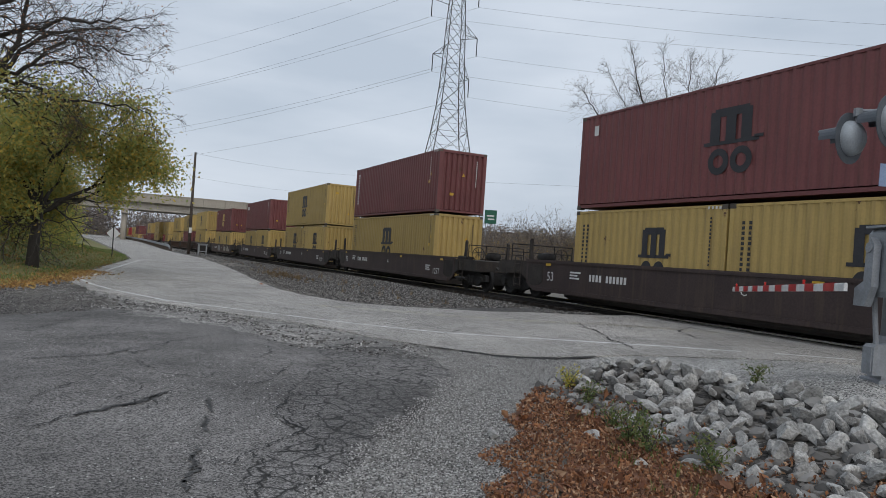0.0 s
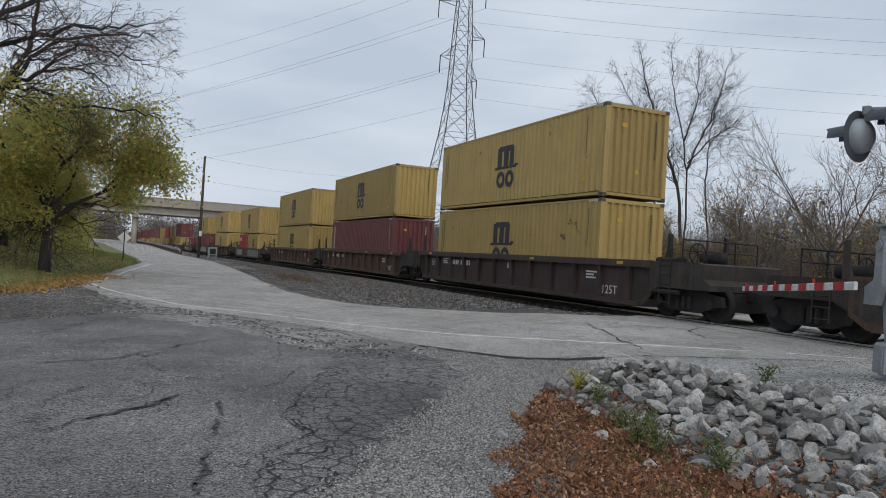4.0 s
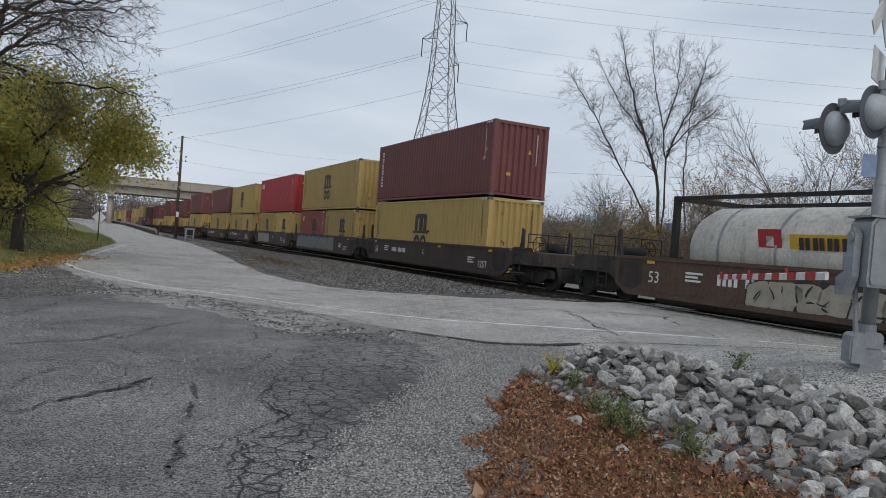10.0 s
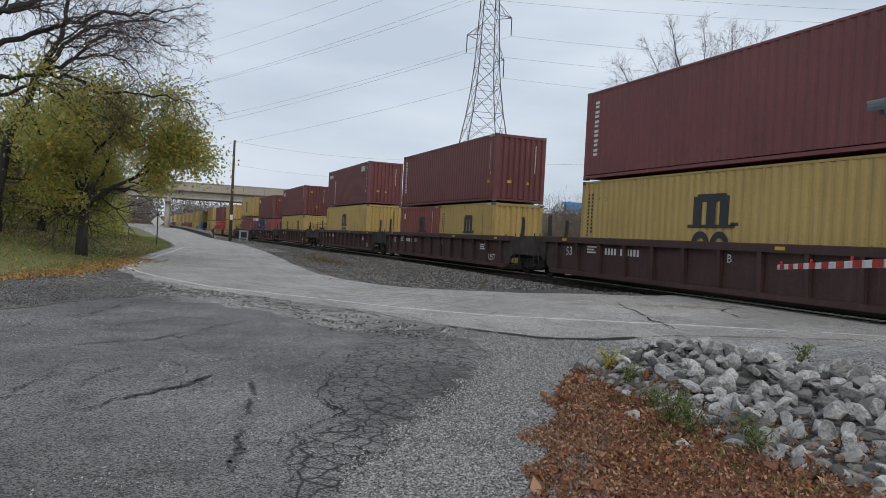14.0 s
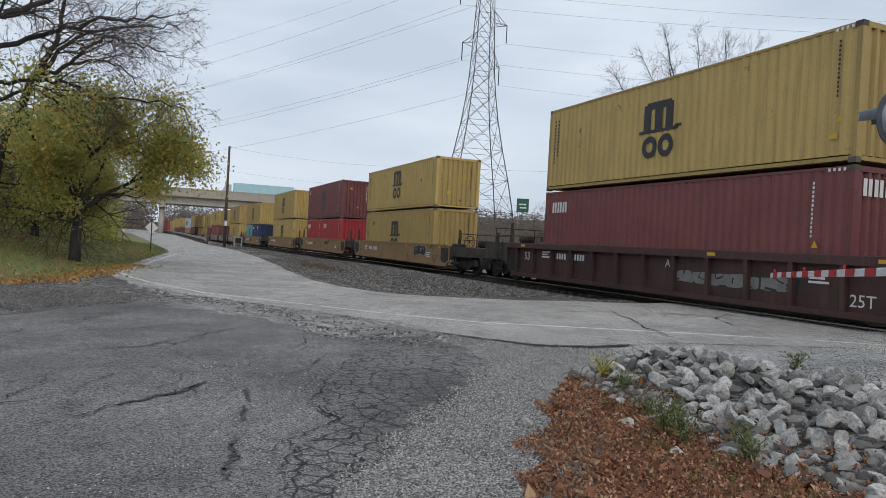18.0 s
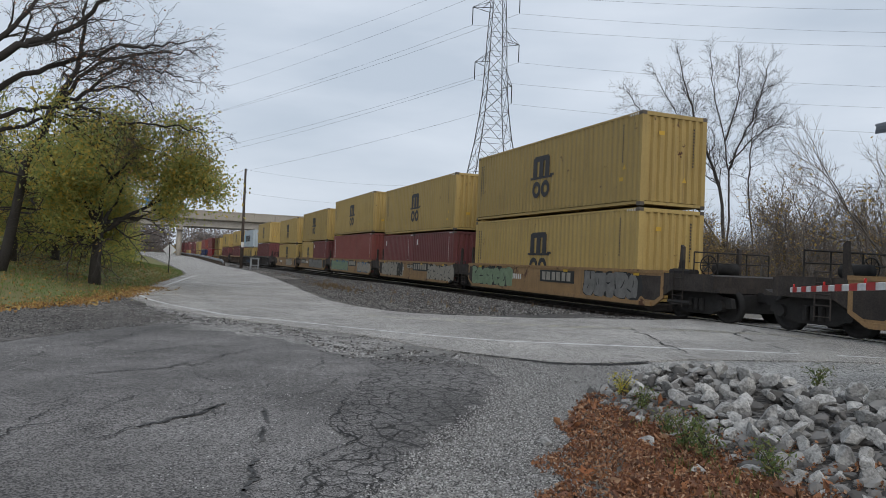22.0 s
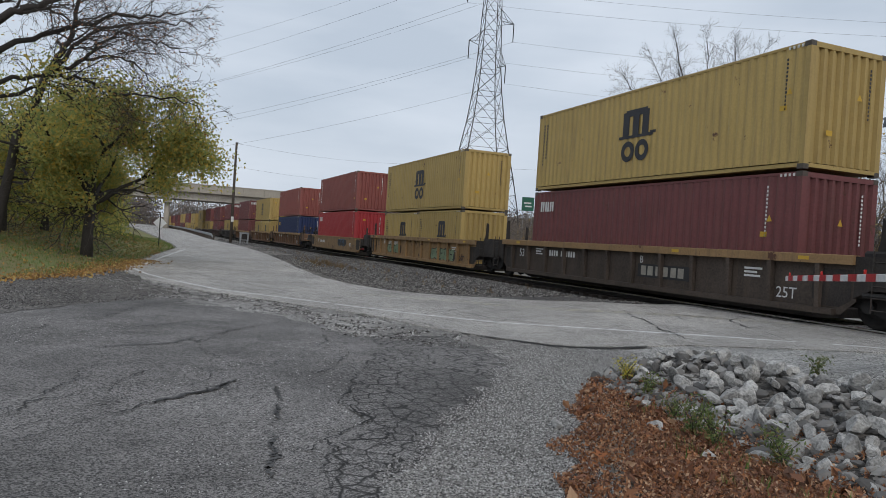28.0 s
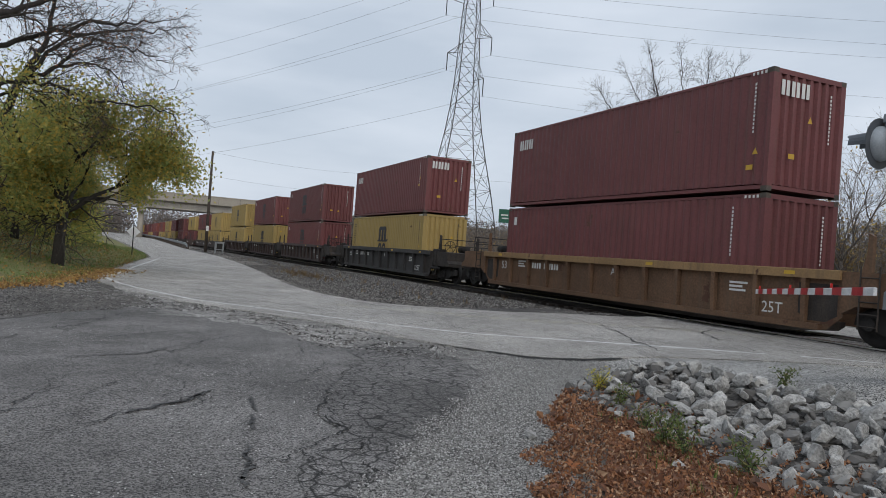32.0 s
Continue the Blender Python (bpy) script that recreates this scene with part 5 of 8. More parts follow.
SEAL = mat("crack_sealer_stain", (0.092, 0.089, 0.087), 0.75, vary=0.35, scale=3, fine=30, bump=0.2)
BIG = [(-5.6, -1.0), (-6.28, -0.48), (-6.57, -0.29), (-6.81, -0.02), (-7.27, 0.42), (-7.77, 0.79), (-8.9, 1.42)]
crack(BIG[3:6], 0.17, 2, SEAL, 0.012)
crack(BIG, 0.064, 3)
crack([(x - 0.28, y - 0.12) for x, y in BIG[:5]], 0.055, 31)
crack([(x + 0.22, y + 0.16) for x, y in BIG[1:6]], 0.051, 32)
crack([(-7.27, 0.42), (-7.6, 0.35), (-8.1, 0.5), (-8.6, 0.4)], 0.055, 33)
crack([(-6.0, -1.6), (-6.6, -1.15), (-7.2, -0.95), (-7.9, -0.75), (-8.7, -0.7)], 0.064, 34)
crack([(-8.9, 1.42), (-9.6, 1.75), (-10.5, 2.3), (-11.6, 2.5)], 0.06, 35)
crack([(-9.3, -0.3), (-10.2, 0.5), (-11.5, 0.9), (-12.6, 1.9), (-14.0, 2.5)], 0.069, 36)
crack([(-12.0, -2.0), (-13.0, -0.9), (-14.6, -0.5), (-16.0, 0.3)], 0.081, 37)
crack([(-6.1, 0.2), (-6.5, 0.55), (-7.0, 0.75), (-7.6, 1.2)], 0.041, 38)
for i in range(9):
    x, y = -10.2 - 0.75 * i, 3.9 - 0.36 * i
    crack([(x, y), (x - 0.7, y - 0.15 - 0.05 * (i % 3)), (x - 1.5, y - 0.5 + 0.12 * (i % 2))], 0.081, 80 + i)
crack([(-8.9, 1.42), (-8.6, 1.15), (-8.9, 0.7), (-9.6, 0.5)], 0.05, 4)
crack([(-6.74, -0.55), (-6.91, -0.37), (-7.72, -0.37), (-8.21, -0.22), (-8.8, 0.1)], 0.05, 5)
crack([(-6.3, -1.2), (-6.9, -1.0), (-7.2, -0.55)], 0.05, 6)
crack([(-7.86, 1.6), (-8.5, 1.95), (-8.88, 2.17), (-9.75, 2.49)], 0.05, 7)
crack([(-4.3, 1.05), (-4.9, 1.3), (-5.5, 1.32), (-6.1, 1.75), (-6.7, 1.65), (-7.5, 2.0), (-8.6, 2.4), (-9.7, 2.9)], 0.085, 8)
crack([(-3.9, 1.3), (-4.6, 1.55), (-5.2, 1.62), (-5.9, 1.9), (-6.4, 2.3)], 0.10, 9)
crack([(-5.1, 0.85), (-5.5, 1.3), (-5.45, 1.7), (-5.8, 2.2)], 0.05, 10)
crack([(-10.9, -1.4), (-11.6, -0.4), (-12.4, 0.3), (-13.0, 1.4)], 0.06, 11)
crack([(-11.6, 0.9), (-11.2, 1.8), (-11.6, 2.8), (-12.0, 3.9)], 0.05, 12)
crack([(-9.8, -0.9), (-10.3, 0.1), (-10.9, 0.6)], 0.08, 13, SEAL, 0.012)
crack([(-10.3, -2.2), (-11.1, -1.7), (-12.2, -1.6), (-13.0, -0.9)], 0.05, 14)
crack([(-11.3, -2.1), (-11.6, -1.6), (-11.3, -1.1)], 0.04, 15)
for i, (x, y, dx, dy) in enumerate(((-7.1, 1.13, -0.3, -0.02), (-6.4, 1.0, -0.25, -0.03), (-5.2, 0.80, -0.55, -0.05), (-7.5, 0.62, -0.12, 0.06))):
    crack([(x + dx, y - dy), (x, y), (x - dx, y + dy)]  , 0.10, 60 + i, SEAL, 0.012)
# broken lip of the road above the lot: dark strips paint its shadow and dirt
LIP_SHADE = [(-11.85, 4.65), (-11.38, 5.13), (-10.67, 5.43), (-10.15, 5.74), (-9.75, 6.09), (-9.52, 6.73), (-9.5, 7.4)]
LIP_SHADE = [(x + 0.08, y - 0.06) for x, y in LIP_SHADE]
crack(LIP_SHADE, 0.36, 16, TAR, 0.0285)
crack(LIP_SHADE[2:], 0.5, 17, TAR, 0.028)
crack([(-14.6, 3.2), (-13.2, 4.5), (-11.85, 4.75)], 0.08, 18, TAR, 0.037)
crack([(-9.44, 7.83), (-8.51, 9.35), (-7.9, 10.6)], 0.10, 19, TAR, 0.024)
# seams and cracks along the road
for i, (dx, dy) in enumerate(((-0.5, 0.9), (-1.0, 1.9), (0.35, -0.45), (-1.6, 3.1))):
    crack([(x + dx, y + dy) for x, y in ROAD_L[7:14]], 0.06, 100 + i, TAR, 0.0375 if i != 2 else 0.0155)
for i in range(8):
    x, y = -12.5 - 1.7 * i, 5.6 - 0.55 * i
    crack([(x, y), (x - 0.4, y + 0.7), (x - 1.1, y + 1.5 + 0.3 * (i % 3))], 0.06, 110 + i, TAR, 0.0375)
# joints and cracks over the crossing
crack([(-13.9, 10.0), (-13.55, 9.77), (-11.73, 9.06), (-10.31, 8.57), (-9.6, 8.3)], 0.12, 20, TAR, 0.037)
crack([(-13.2, 13.0), (-11.85, 11.22), (-10.5, 10.6), (-9.22, 10.09)], 0.11, 21, TAR, 0.037)
crack([(-14.6, 12.4), (-12.2, 12.3), (-9.8, 12.0), (-7.8, 11.6)], 0.09, 22, TAR, 0.037)
crack([(-12.9, 11.8), (-12.6, 11.2), (-12.9, 10.7), (-12.2, 10.2)], 0.07, 23, TAR, 0.037)
crack([(-11.0, 11.9), (-10.4, 11.0), (-10.0, 10.2)], 0.07, 24, TAR, 0.037)
crack([(-21.0, 5.0), (-18.6, 6.1), (-17.4, 7.4)], 0.08, 25, TAR, 0.037)
crack([(-24.0, 1.0), (-21.5, 2.0), (-18.8, 3.2), (-16.6, 4.6)], 0.08, 26, TAR, 0.037)

# ballast bed with its shoulders, along the track
m, ss = MB(), axis([(-330, -60, 5), (-60, -16.2, 0.8)])
PROF = [(-5.6, -0.46, 0), (-4.4, -0.44, 0), (-3.3, -0.33, 1), (-2.4, -0.30, 1), (-1.7, -0.29, 1), (1.7, -0.29, 1), (2.9, -0.4, 1), (4.2, -0.7, 0)]
for s in ss:
    for dy, dz, k in PROF:
        yy = track_y(s) + dy
        z = max(track_z(s) + dz, land(s, yy) + 0.012) if k == 0 else track_z(s) + dz
        m.v.append((s, yy, z + 0.03 * noise.noise(Vector((s * 1.3, yy * 1.3, 0)))))
w = len(PROF)
m.f = [(i * w + j, (i + 1) * w + j, (i + 1) * w + j + 1, i * w + j + 1) for i in range(len(ss) - 1) for j in range(w - 1)]
# dark strip round the rails, oil plus train shade put into its colour
o, bed = MB(), m
for s in ss:
    o.v += [(s, track_y(s) + dy, track_z(s) + dz + 0.03 * noise.noise(Vector((s * 1.3, 0, 0)))) for dy, dz in ((-2.3, -0.275), (-1.6, -0.255), (1.6, -0.255), (2.3, -0.29))]
o.f = [(i * 4 + j, (i + 1) * 4 + j, (i + 1) * 4 + j + 1, i * 4 + j + 1) for i in range(len(ss) - 1) for j in range(3)]
thing("oily_ballast", o.mesh("oily_ballast", OILSHADE), label="ballast round the ties, blackened for oil and train shade", category="ballast", kind="structure")
thing("track_bed", bed.mesh("track_bed", BALLASTM), label="grey crushed stone railway ballast", category="ballast", kind="structure")
m, ss = MB(), axis([(-6.0, 130, 6)])
for s in ss:
    for dy, dz in ((-4.4, -0.5), (-3.0, -0.36), (-1.9, -0.17), (1.9, -0.17), (3.0, -0.45)):
        m.v.append((s, track_y(s) + dy, RAIL_Z + dz))
m.f = [(i * 5 + j, (i + 1) * 5 + j, (i + 1) * 5 + j + 1, i * 5 + j + 1) for i in range(len(ss) - 1) for j in range(4)]
thing("track_bed", m.mesh("track_bed", BALLASTM), label="grey crushed stone railway ballast", category="ballast", kind="structure")
strip("crossing_panel", [(-5.8, 15.6), (-17.0, 15.6)], [(-5.8, 19.5), (-17.0, 19.5)], 12, 6, 0.03, ROADM, label="asphalt between and beyond the rails", category="road", kind="structure")

trk = new("railway_track")
tagged(trk, "single steel railway track on wooden ties", "railway track")
for side in (-0.755, 0.755):
    for prof, material, name in (([(-0.07, -0.17), (0.07, -0.17), (0.07, -0.155), (0.012, -0.13), (0.012, -0.045), (-0.012, -0.045), (-0.012, -0.13), (-0.07, -0.155)], RAILM, "rail"), ([(-0.036, -0.045), (0.036, -0.045), (0.036, -0.006), (0.028, 0.0), (-0.028, 0.0), (-0.036, -0.006)], RAILTOP, "rail_head")):
        m, ss, n = MB(), axis([(-330, -60, 10), (-60, 130, 5)]), len(prof)
        m.v = [(s, track_y(s) + side + y, track_z(s) + z) for s in ss for y, z in prof]
        m.f = [(i * n + j, (i + 1) * n + j, (i + 1) * n + (j + 1) % n, i * n + (j + 1) % n) for i in range(len(ss) - 1) for j in range(n)]
        piece(name, m.mesh(name, material), trk)
m = MB()
m.box(-0.11, 0.11, -1.3, 1.3, -0.33, -0.165, 0.01)
TIEMESH = m.mesh("tie", TIE)
for i in range(150):
    s = -16.6 - 0.55 * i
    piece("tie", TIEMESH, trk, pose(s, track_y(s), track_z(s), 0, 0, random.uniform(-1, 1)))
m = MB()
for i in range(420):
    s = -16.6 - 0.55 * (150 + i)
    m.box(s - 0.11, s + 0.11, track_y(s) - 1.3, track_y(s) + 1.3, track_z(s) - 0.33, track_z(s) - 0.165)
tagged(piece("far_ties", m.mesh("far_ties", TIE), trk), kind="stuff")

# ---------------------------------------------------------------- overpass
BX = -184.0
br = MB()
br.box(BX - 7.2, BX + 7.2, -330, 42, 9.55, 9.85)
bridge = thing("overpass", br.mesh("deck", CONC), label="pale concrete road overpass on round-shouldered piers", category="bridge")
for x in (BX + 7.05, BX - 7.05):
    m = MB()
    m.box(x - 0.2, x + 0.2, -330, 42, 9.5, 11.35, 0.06)
    m.box(x - 0.28, x + 0.28, -330, 42, 11.35, 11.55, 0.04)
    piece("parapet", m.mesh("parapet", CONC), bridge)
for x in (BX + 5.6, BX + 1.9, BX - 1.9, BX - 5.6):
    m = MB()
    m.prism_y([(x - 0.35, 7.7), (x + 0.35, 7.7), (x + 0.35, 7.85), (x + 0.1, 7.95), (x + 0.1, 9.2), (x + 0.5, 9.35), (x + 0.5, 9.55), (x - 0.5, 9.55), (x - 0.5, 9.35), (x - 0.1, 9.2), (x - 0.1, 7.95), (x - 0.35, 7.85)], -330, 42)
    piece("girder", m.mesh("girder", GIRDER), bridge)
for y in (-1.4, -33.0, 33.5, 41.2, -66.0, -98.0):
    m = MB()
    m.box(BX - 7.4, BX + 7.4, y - 0.75, y + 0.75, 6.7, 7.7, 0.05)
    cap = piece("pier_cap", m.mesh("pier_cap", CONC), bridge)
    for x in (BX - 5.6, BX, BX + 5.6):
        m = MB()
        m.rod((x, y, -1.5), (x, y, 6.7), 0.62, n=16)
        piece("column", m.mesh("column", CONC, True), bridge)
m = MB()
for i in range(20):
    m.box(BX + 7.25, BX + 7.30, -59.5 + 5 * i, -59.47 + 5 * i, 9.6, 11.3)
piece("joint", m.mesh("joint", STEEL), bridge)

# wooded earth bank that carries the road on beyond the overpass
BANKM = mat("wooded_bank_earth", (0.10, 0.085, 0.065), 0.95, vary=0.45, scale=0.3, fine=3, bump=0.6)
m = MB()
for y, top in ((42.0, 9.82), (120.0, 9.82), (330.0, 9.82)):
    m.v += [(BX + d, y, z) for d, z in ((22.0, -0.5), (7.6, top), (-7.6, top), (-22.0, -0.5))]
m.f = [(i * 4 + j, i * 4 + j + 1, i * 4 + j + 5, i * 4 + j + 4) for i in range(2) for j in range(3)] + [(3, 2, 1, 0), (8, 9, 10, 11)]
thing("road_bank", m.mesh("road_bank", BANKM), label="wooded brown earth bank of the overpass road", category="bank", kind="structure")


def lorry(label, paint, length):
    """A box trailer with its tractor, seen over the parapet."""
    m = MB()
    m.box(-1.25, 1.25, -length / 2, length / 2, 1.1, 4.05)
    ob = thing("truck", m.mesh("trailer", paint), label=label, category="truck", group="trucks on the overpass")
    c = MB()
    c.prism_x([(-length / 2 - 3.6, 0.7), (-length / 2 - 0.6, 0.7), (-length / 2 - 0.6, 3.5), (-length / 2 - 1.9, 3.6), (-length / 2 - 2.6, 2.1), (-length / 2 - 3.6, 1.8)], -1.2, 1.2)
    piece("cab", c.mesh("cab", GREYP), ob)
    for y in (-length / 2 - 2.9, -length / 2 - 0.4, length / 2 - 2.4, length / 2 - 1.1):
        for x in (-1.1, 1.1):
            w = MB()
            w.rod((x - 0.15, y, 0.5), (x + 0.15, y, 0.5), 0.5, n=14)
            piece("wheel", w.mesh("wheel", STEEL), ob)
    return ob


PALEBLUE = mat("pale_blue_trailer", (0.36, 0.55, 0.60), 0.5, vary=0.08, scale=1, bump=0.02)
MIDBLUE = mat("blue_trailer", (0.08, 0.25, 0.50), 0.5, vary=0.08, scale=1, bump=0.02)
LORRIES = [(lorry("pale blue box trailer truck on the overpass", PALEBLUE, 14.5), 19.0, 7.5), (lorry("blue box trailer truck on the overpass", MIDBLUE, 5.5), 20.0, 22.5)]

# guard rail along the far road
GR = [(-88, 4.6), (-100, 4.2), (-115, 3.7), (-135, 2.9), (-160, 1.8), (-200, -1.2)]
guard = new("guard_rail")
tagged(guard, "galvanised steel guard rail along the far road", "guard rail")
m = MB()
line = resample(GR, 40)
prof = [(0.0, 0.45), (-0.06, 0.50), (-0.06, 0.56), (0.0, 0.60), (-0.06, 0.65), (-0.06, 0.71), (0.0, 0.76), (0.02, 0.76), (0.02, 0.45)]
n = len(prof)
for i, p in enumerate(line):
    for y, z in prof:
        m.v.append((p.x, p.y + y, land(p.x, p.y) + (z if i else z - 0.25)))
m.f = [(i * n + j, (i + 1) * n + j, (i + 1) * n + (j + 1) % n, i * n + (j + 1) % n) for i in range(len(line) - 1) for j in range(n)]
piece("beam", m.mesh("beam", GALV), guard)
m = MB()
m.box(-0.08, 0.08, 0.02, 0.18, -0.3, 0.72)
POSTM = m.mesh("post", WOODP)
for p in resample(GR, 50):
    piece("post", POSTM, guard, (p.x, p.y, land(p.x, p.y)))


# ---------------------------------------------------------------- poles, signs, tower
def wire(name, a, b, sag, r, label):
    r *= 0.75
    a, b = Vector(a), Vector(b)
    pts = [a.lerp(b, i / 24) - Vector((0, 0, 4 * sag * (i / 24) * (1 - i / 24))) for i in range(25)]
    m = MB()
    m.tube(pts, r, 4)
    return thing(name, m.mesh(name, WIRE), label=label, category="cable", group="overhead cables")


def pole(x, y, top, lean=0.0, label="weathered wooden utility pole beside the road"):
    z = land(x, y)
    m = MB()
    m.tube([(x, y, z - 0.3), (x + lean * 0.5, y, (z + top) / 2), (x + lean, y, top)], [0.17, 0.145, 0.11], 10)
    ob = thing("utility_pole", m.mesh("shaft", WOODP, True), label=label, category="utility pole")
    for h in (top - 0.12, top - 2.6):
        k = MB()
        k.rod((x + lean, y - 0.12, h), (x + lean, y + 0.14, h), 0.035, n=6)
        k.rod((x + lean, y + 0.14, h - 0.05), (x + lean, y + 0.14, h + 0.14), 0.05, n=8)
        piece("insulator", k.mesh("insulator", GREYP), ob)
    return ob


p1 = pole(-78.8, 5.95, 10.8)
m = MB()
m.box(-78.58, -78.55, 5.83, 6.1, 2.3, 2.85)
piece("notice", m.mesh("notice", WHITE), p1, label="small white notice plate")
pole(-90.4, 29.6, 11.9, 0.3, "distant wooden utility pole behind the railway")
pole(-6.0, 88.0, 11.0, 0.0, "distant wooden utility pole behind the railway")
wire("cable", (-78.8, 6.1, 10.7), (-90.2, 29.6, 11.8), 0.5, 0.013, "thin overhead cable between poles")
wire("cable", (-78.8, 6.1, 8.2), (-90.2, 29.6, 9.2), 0.5, 0.013, "thin overhead cable between poles")
wire("cable", (-90.2, 29.6, 11.8), (-6.0, 88.0, 10.9), 1.2, 0.016, "thin overhead cable between poles")

# sign seen from behind
sx, sy = -51.9, -0.75
sz = land(sx, sy)
m = MB()
m.rod((sx, sy, sz - 0.2), (sx, sy, sz + 2.2), 0.035, n=6)
sign = thing("road_sign", m.mesh("post", STEEL), label="diamond road sign on a post, bare back", category="road sign")
m = MB()
m.add([(sx - 0.04 + d, sy + y, sz + 1.62 + z) for d in (0, -0.006) for y, z in ((-0.43, 0), (0, -0.43), (0.43, 0), (0, 0.43))], [(0, 1, 2, 3), (7, 6, 5, 4), (0, 4, 5, 1), (1, 5, 6, 2), (2, 6, 7, 3), (3, 7, 4, 0)])
piece("plate", m.mesh("plate", ALU), sign, label="bare aluminium back")

# small cabinet by the pole
m = MB()
m.box(-0.42, 0.42, -0.45, 0.45, 0.35, 1.15, 0.04)
m.box(-0.48, 0.48, -0.5, 0.5, 1.15, 1.22)
cab = thing("signal_cabinet", m.mesh("body", GALV), Matrix.Translation((-79.7, 7.4, land(-79.7, 7.4))), label="small grey steel cabinet on legs beside the track", category="cabinet")
for dx in (-0.36, 0.36):
    for dy in (-0.38, 0.38):
        m = MB()
        m.box(dx - 0.05, dx + 0.05, dy - 0.05, dy + 0.05, -0.1, 0.35)
        piece("leg", m.mesh("leg", GALV), cab)
m = MB()
m.box(0.42, 0.44, -0.3, 0.3, 0.45, 1.05)
piece("door", m.mesh("door", STEEL), cab, label="dark cabinet door")

# green highway sign behind the line
m = MB()
for y in (-0.8, 0.8):
    m.rod((0, y, -9.5), (0, y, 1.2), 0.09, n=6)
gs = thing("highway_sign", m.mesh("posts", GALV), pose(-115.3, 60.5, 9.5, 0, 0, -28), label="green highway sign on steel posts behind trees", category="road sign")
m = MB()
m.box(0.1, 0.14, -1.1, 1.1, -1.2, 1.3)
GREEN = mat("sign_green", (0.012, 0.10, 0.06), 0.4, vary=0.1, scale=2, bump=0.01)
piece("plate", m.mesh("plate", GREEN), gs, label="green sign face")
m = MB()
m.box(0.145, 0.15, -0.7, 0.6, 0.1, 0.35)
m.box(0.145, 0.15, -0.5, 0.7, -0.5, -0.25)
piece("lettering_bars", m.mesh("bars", WHITE), gs)

# lattice transmission tower
TX, TY, TURN = -132.5, 58.4, -9.0
LEV = [(-0.5, 7.6), (8.5, 6.7), (15.0, 5.6), (21.0, 4.4), (27.0, 3.35), (32.5, 2.65), (37.0, 2.25), (41.0, 2.05), (45.0, 1.9), (49.0, 1.75), (53.0, 1.55), (57.0, 1.3), (62.0, 0.5)]


def corner(level, k):
    z, w = LEV[level][0], 0.93 * LEV[level][1]
    return Vector((w * (1 if k in (0, 3) else -1), w * (1 if k in (0, 1) else -1), z))


tower = new("transmission_tower")
tower.matrix_basis = pose(TX, TY, 0, 0, 0, TURN)
tagged(tower, "tall grey steel lattice electricity transmission tower", "pylon")
for k in range(4):
    m = MB()
    m.tube([corner(i, k) for i in range(len(LEV))], [0.12 - 0.004 * i for i in range(len(LEV))], 5)
    piece("leg", m.mesh("leg", LATTICE), tower)
    b = MB()
    for i in range(len(LEV) - 1):
        a0, a1, c0, c1 = corner(i, k), corner(i + 1, k), corner(i, (k + 1) % 4), corner(i + 1, (k + 1) % 4)
        b.rod(a0, c1, 0.05, n=4)
        b.rod(c0, a1, 0.05, n=4)
        b.rod(a1, c1, 0.05, n=4)
        if i < 5:
            mid = (a0 + c1 + c0 + a1) / 4
            b.rod((a0 + a1) / 2, mid, 0.035, n=4)
            b.rod((c0 + c1) / 2, mid, 0.035, n=4)
            b.rod((a0 + a1) / 2, a0.lerp(c1, 0.25), 0.03, n=4)
            b.rod((c0 + c1) / 2, c0.lerp(a1, 0.25), 0.03, n=4)
    piece("bracing", b.mesh("bracing", LATTICE), tower)
ARMS = [(-1, 42.9, 4.4), (1, 47.3, 4.8), (-1, 54.1, 5.3), (1, 38.6, 3.6), (1, 57.5, 4.6), (-1, 61.0, 3.2)]
TIPS = []
for d, z, reach in ARMS:
    a = MB()
    w = 0.93 * lerp_line(LEV, z)
    tip = Vector((0, d * reach, z))
    for x in (-w, w):
        a.rod((x, d * w, z - 0.2), tip, 0.07, n=4)
        a.rod((x, d * w, z + 2.0), tip, 0.05, n=4)
        a.rod((x, d * w, z + 2.0), (x * 0.5, d * (w + reach) / 2, z - 0.1), 0.05, n=4)
    piece("cross_arm", a.mesh("cross_arm", LATTICE), tower)
    i = MB()
    i.rod(tip, tip - Vector((0, 0, 3.6)), 0.11, n=6)
    piece("insulator_string", i.mesh("insulator", STEEL), tower)
    TIPS.append(pose(TX, TY, 0, 0, 0, TURN) @ (tip - Vector((0, 0, 3.7))))
for tip in TIPS:
    wire("power_cable", tip, tip + Vector((-300, -205, -2)), 14, 0.029, "heavy overhead power cable from the lattice tower")
    wire("power_cable", tip, tip + Vector((145, 232, 4)), 9, 0.029, "heavy overhead power cable from the lattice tower")
wire("power_cable", (TX, TY, 62), (TX - 300, TY - 205, 60), 12, 0.025, "thin shield cable from the tower top")
wire("power_cable", (TX, TY, 62), (TX + 145, TY + 232, 66), 6, 0.025, "thin shield cable from the tower top")

# ---------------------------------------------------------------- crossing signal and gate
GATE = Matrix.Translation((-6.55, 10.05, 0.265)) @ pose(0, 0, 0, 0, 0, -23.5)
DULL = mat("grey_casting_paint", (0.25, 0.265, 0.285), 0.5, 0.15, vary=0.2, scale=6, fine=40, bump=0.05, streak=0.15)
BLACKP = mat("slate_background_paint", (0.085, 0.095, 0.11), 0.5, vary=0.2, scale=6, bump=0.03)
DOME = mat("pale_lamp_casting", (0.36, 0.39, 0.42), 0.5, 0.1, vary=0.15, scale=6, fine=40, bump=0.05, streak=0.2)
REDSTRIPE = mat("red_reflective", (0.42, 0.03, 0.035), 0.4, vary=0.2, scale=6, bump=0.02)
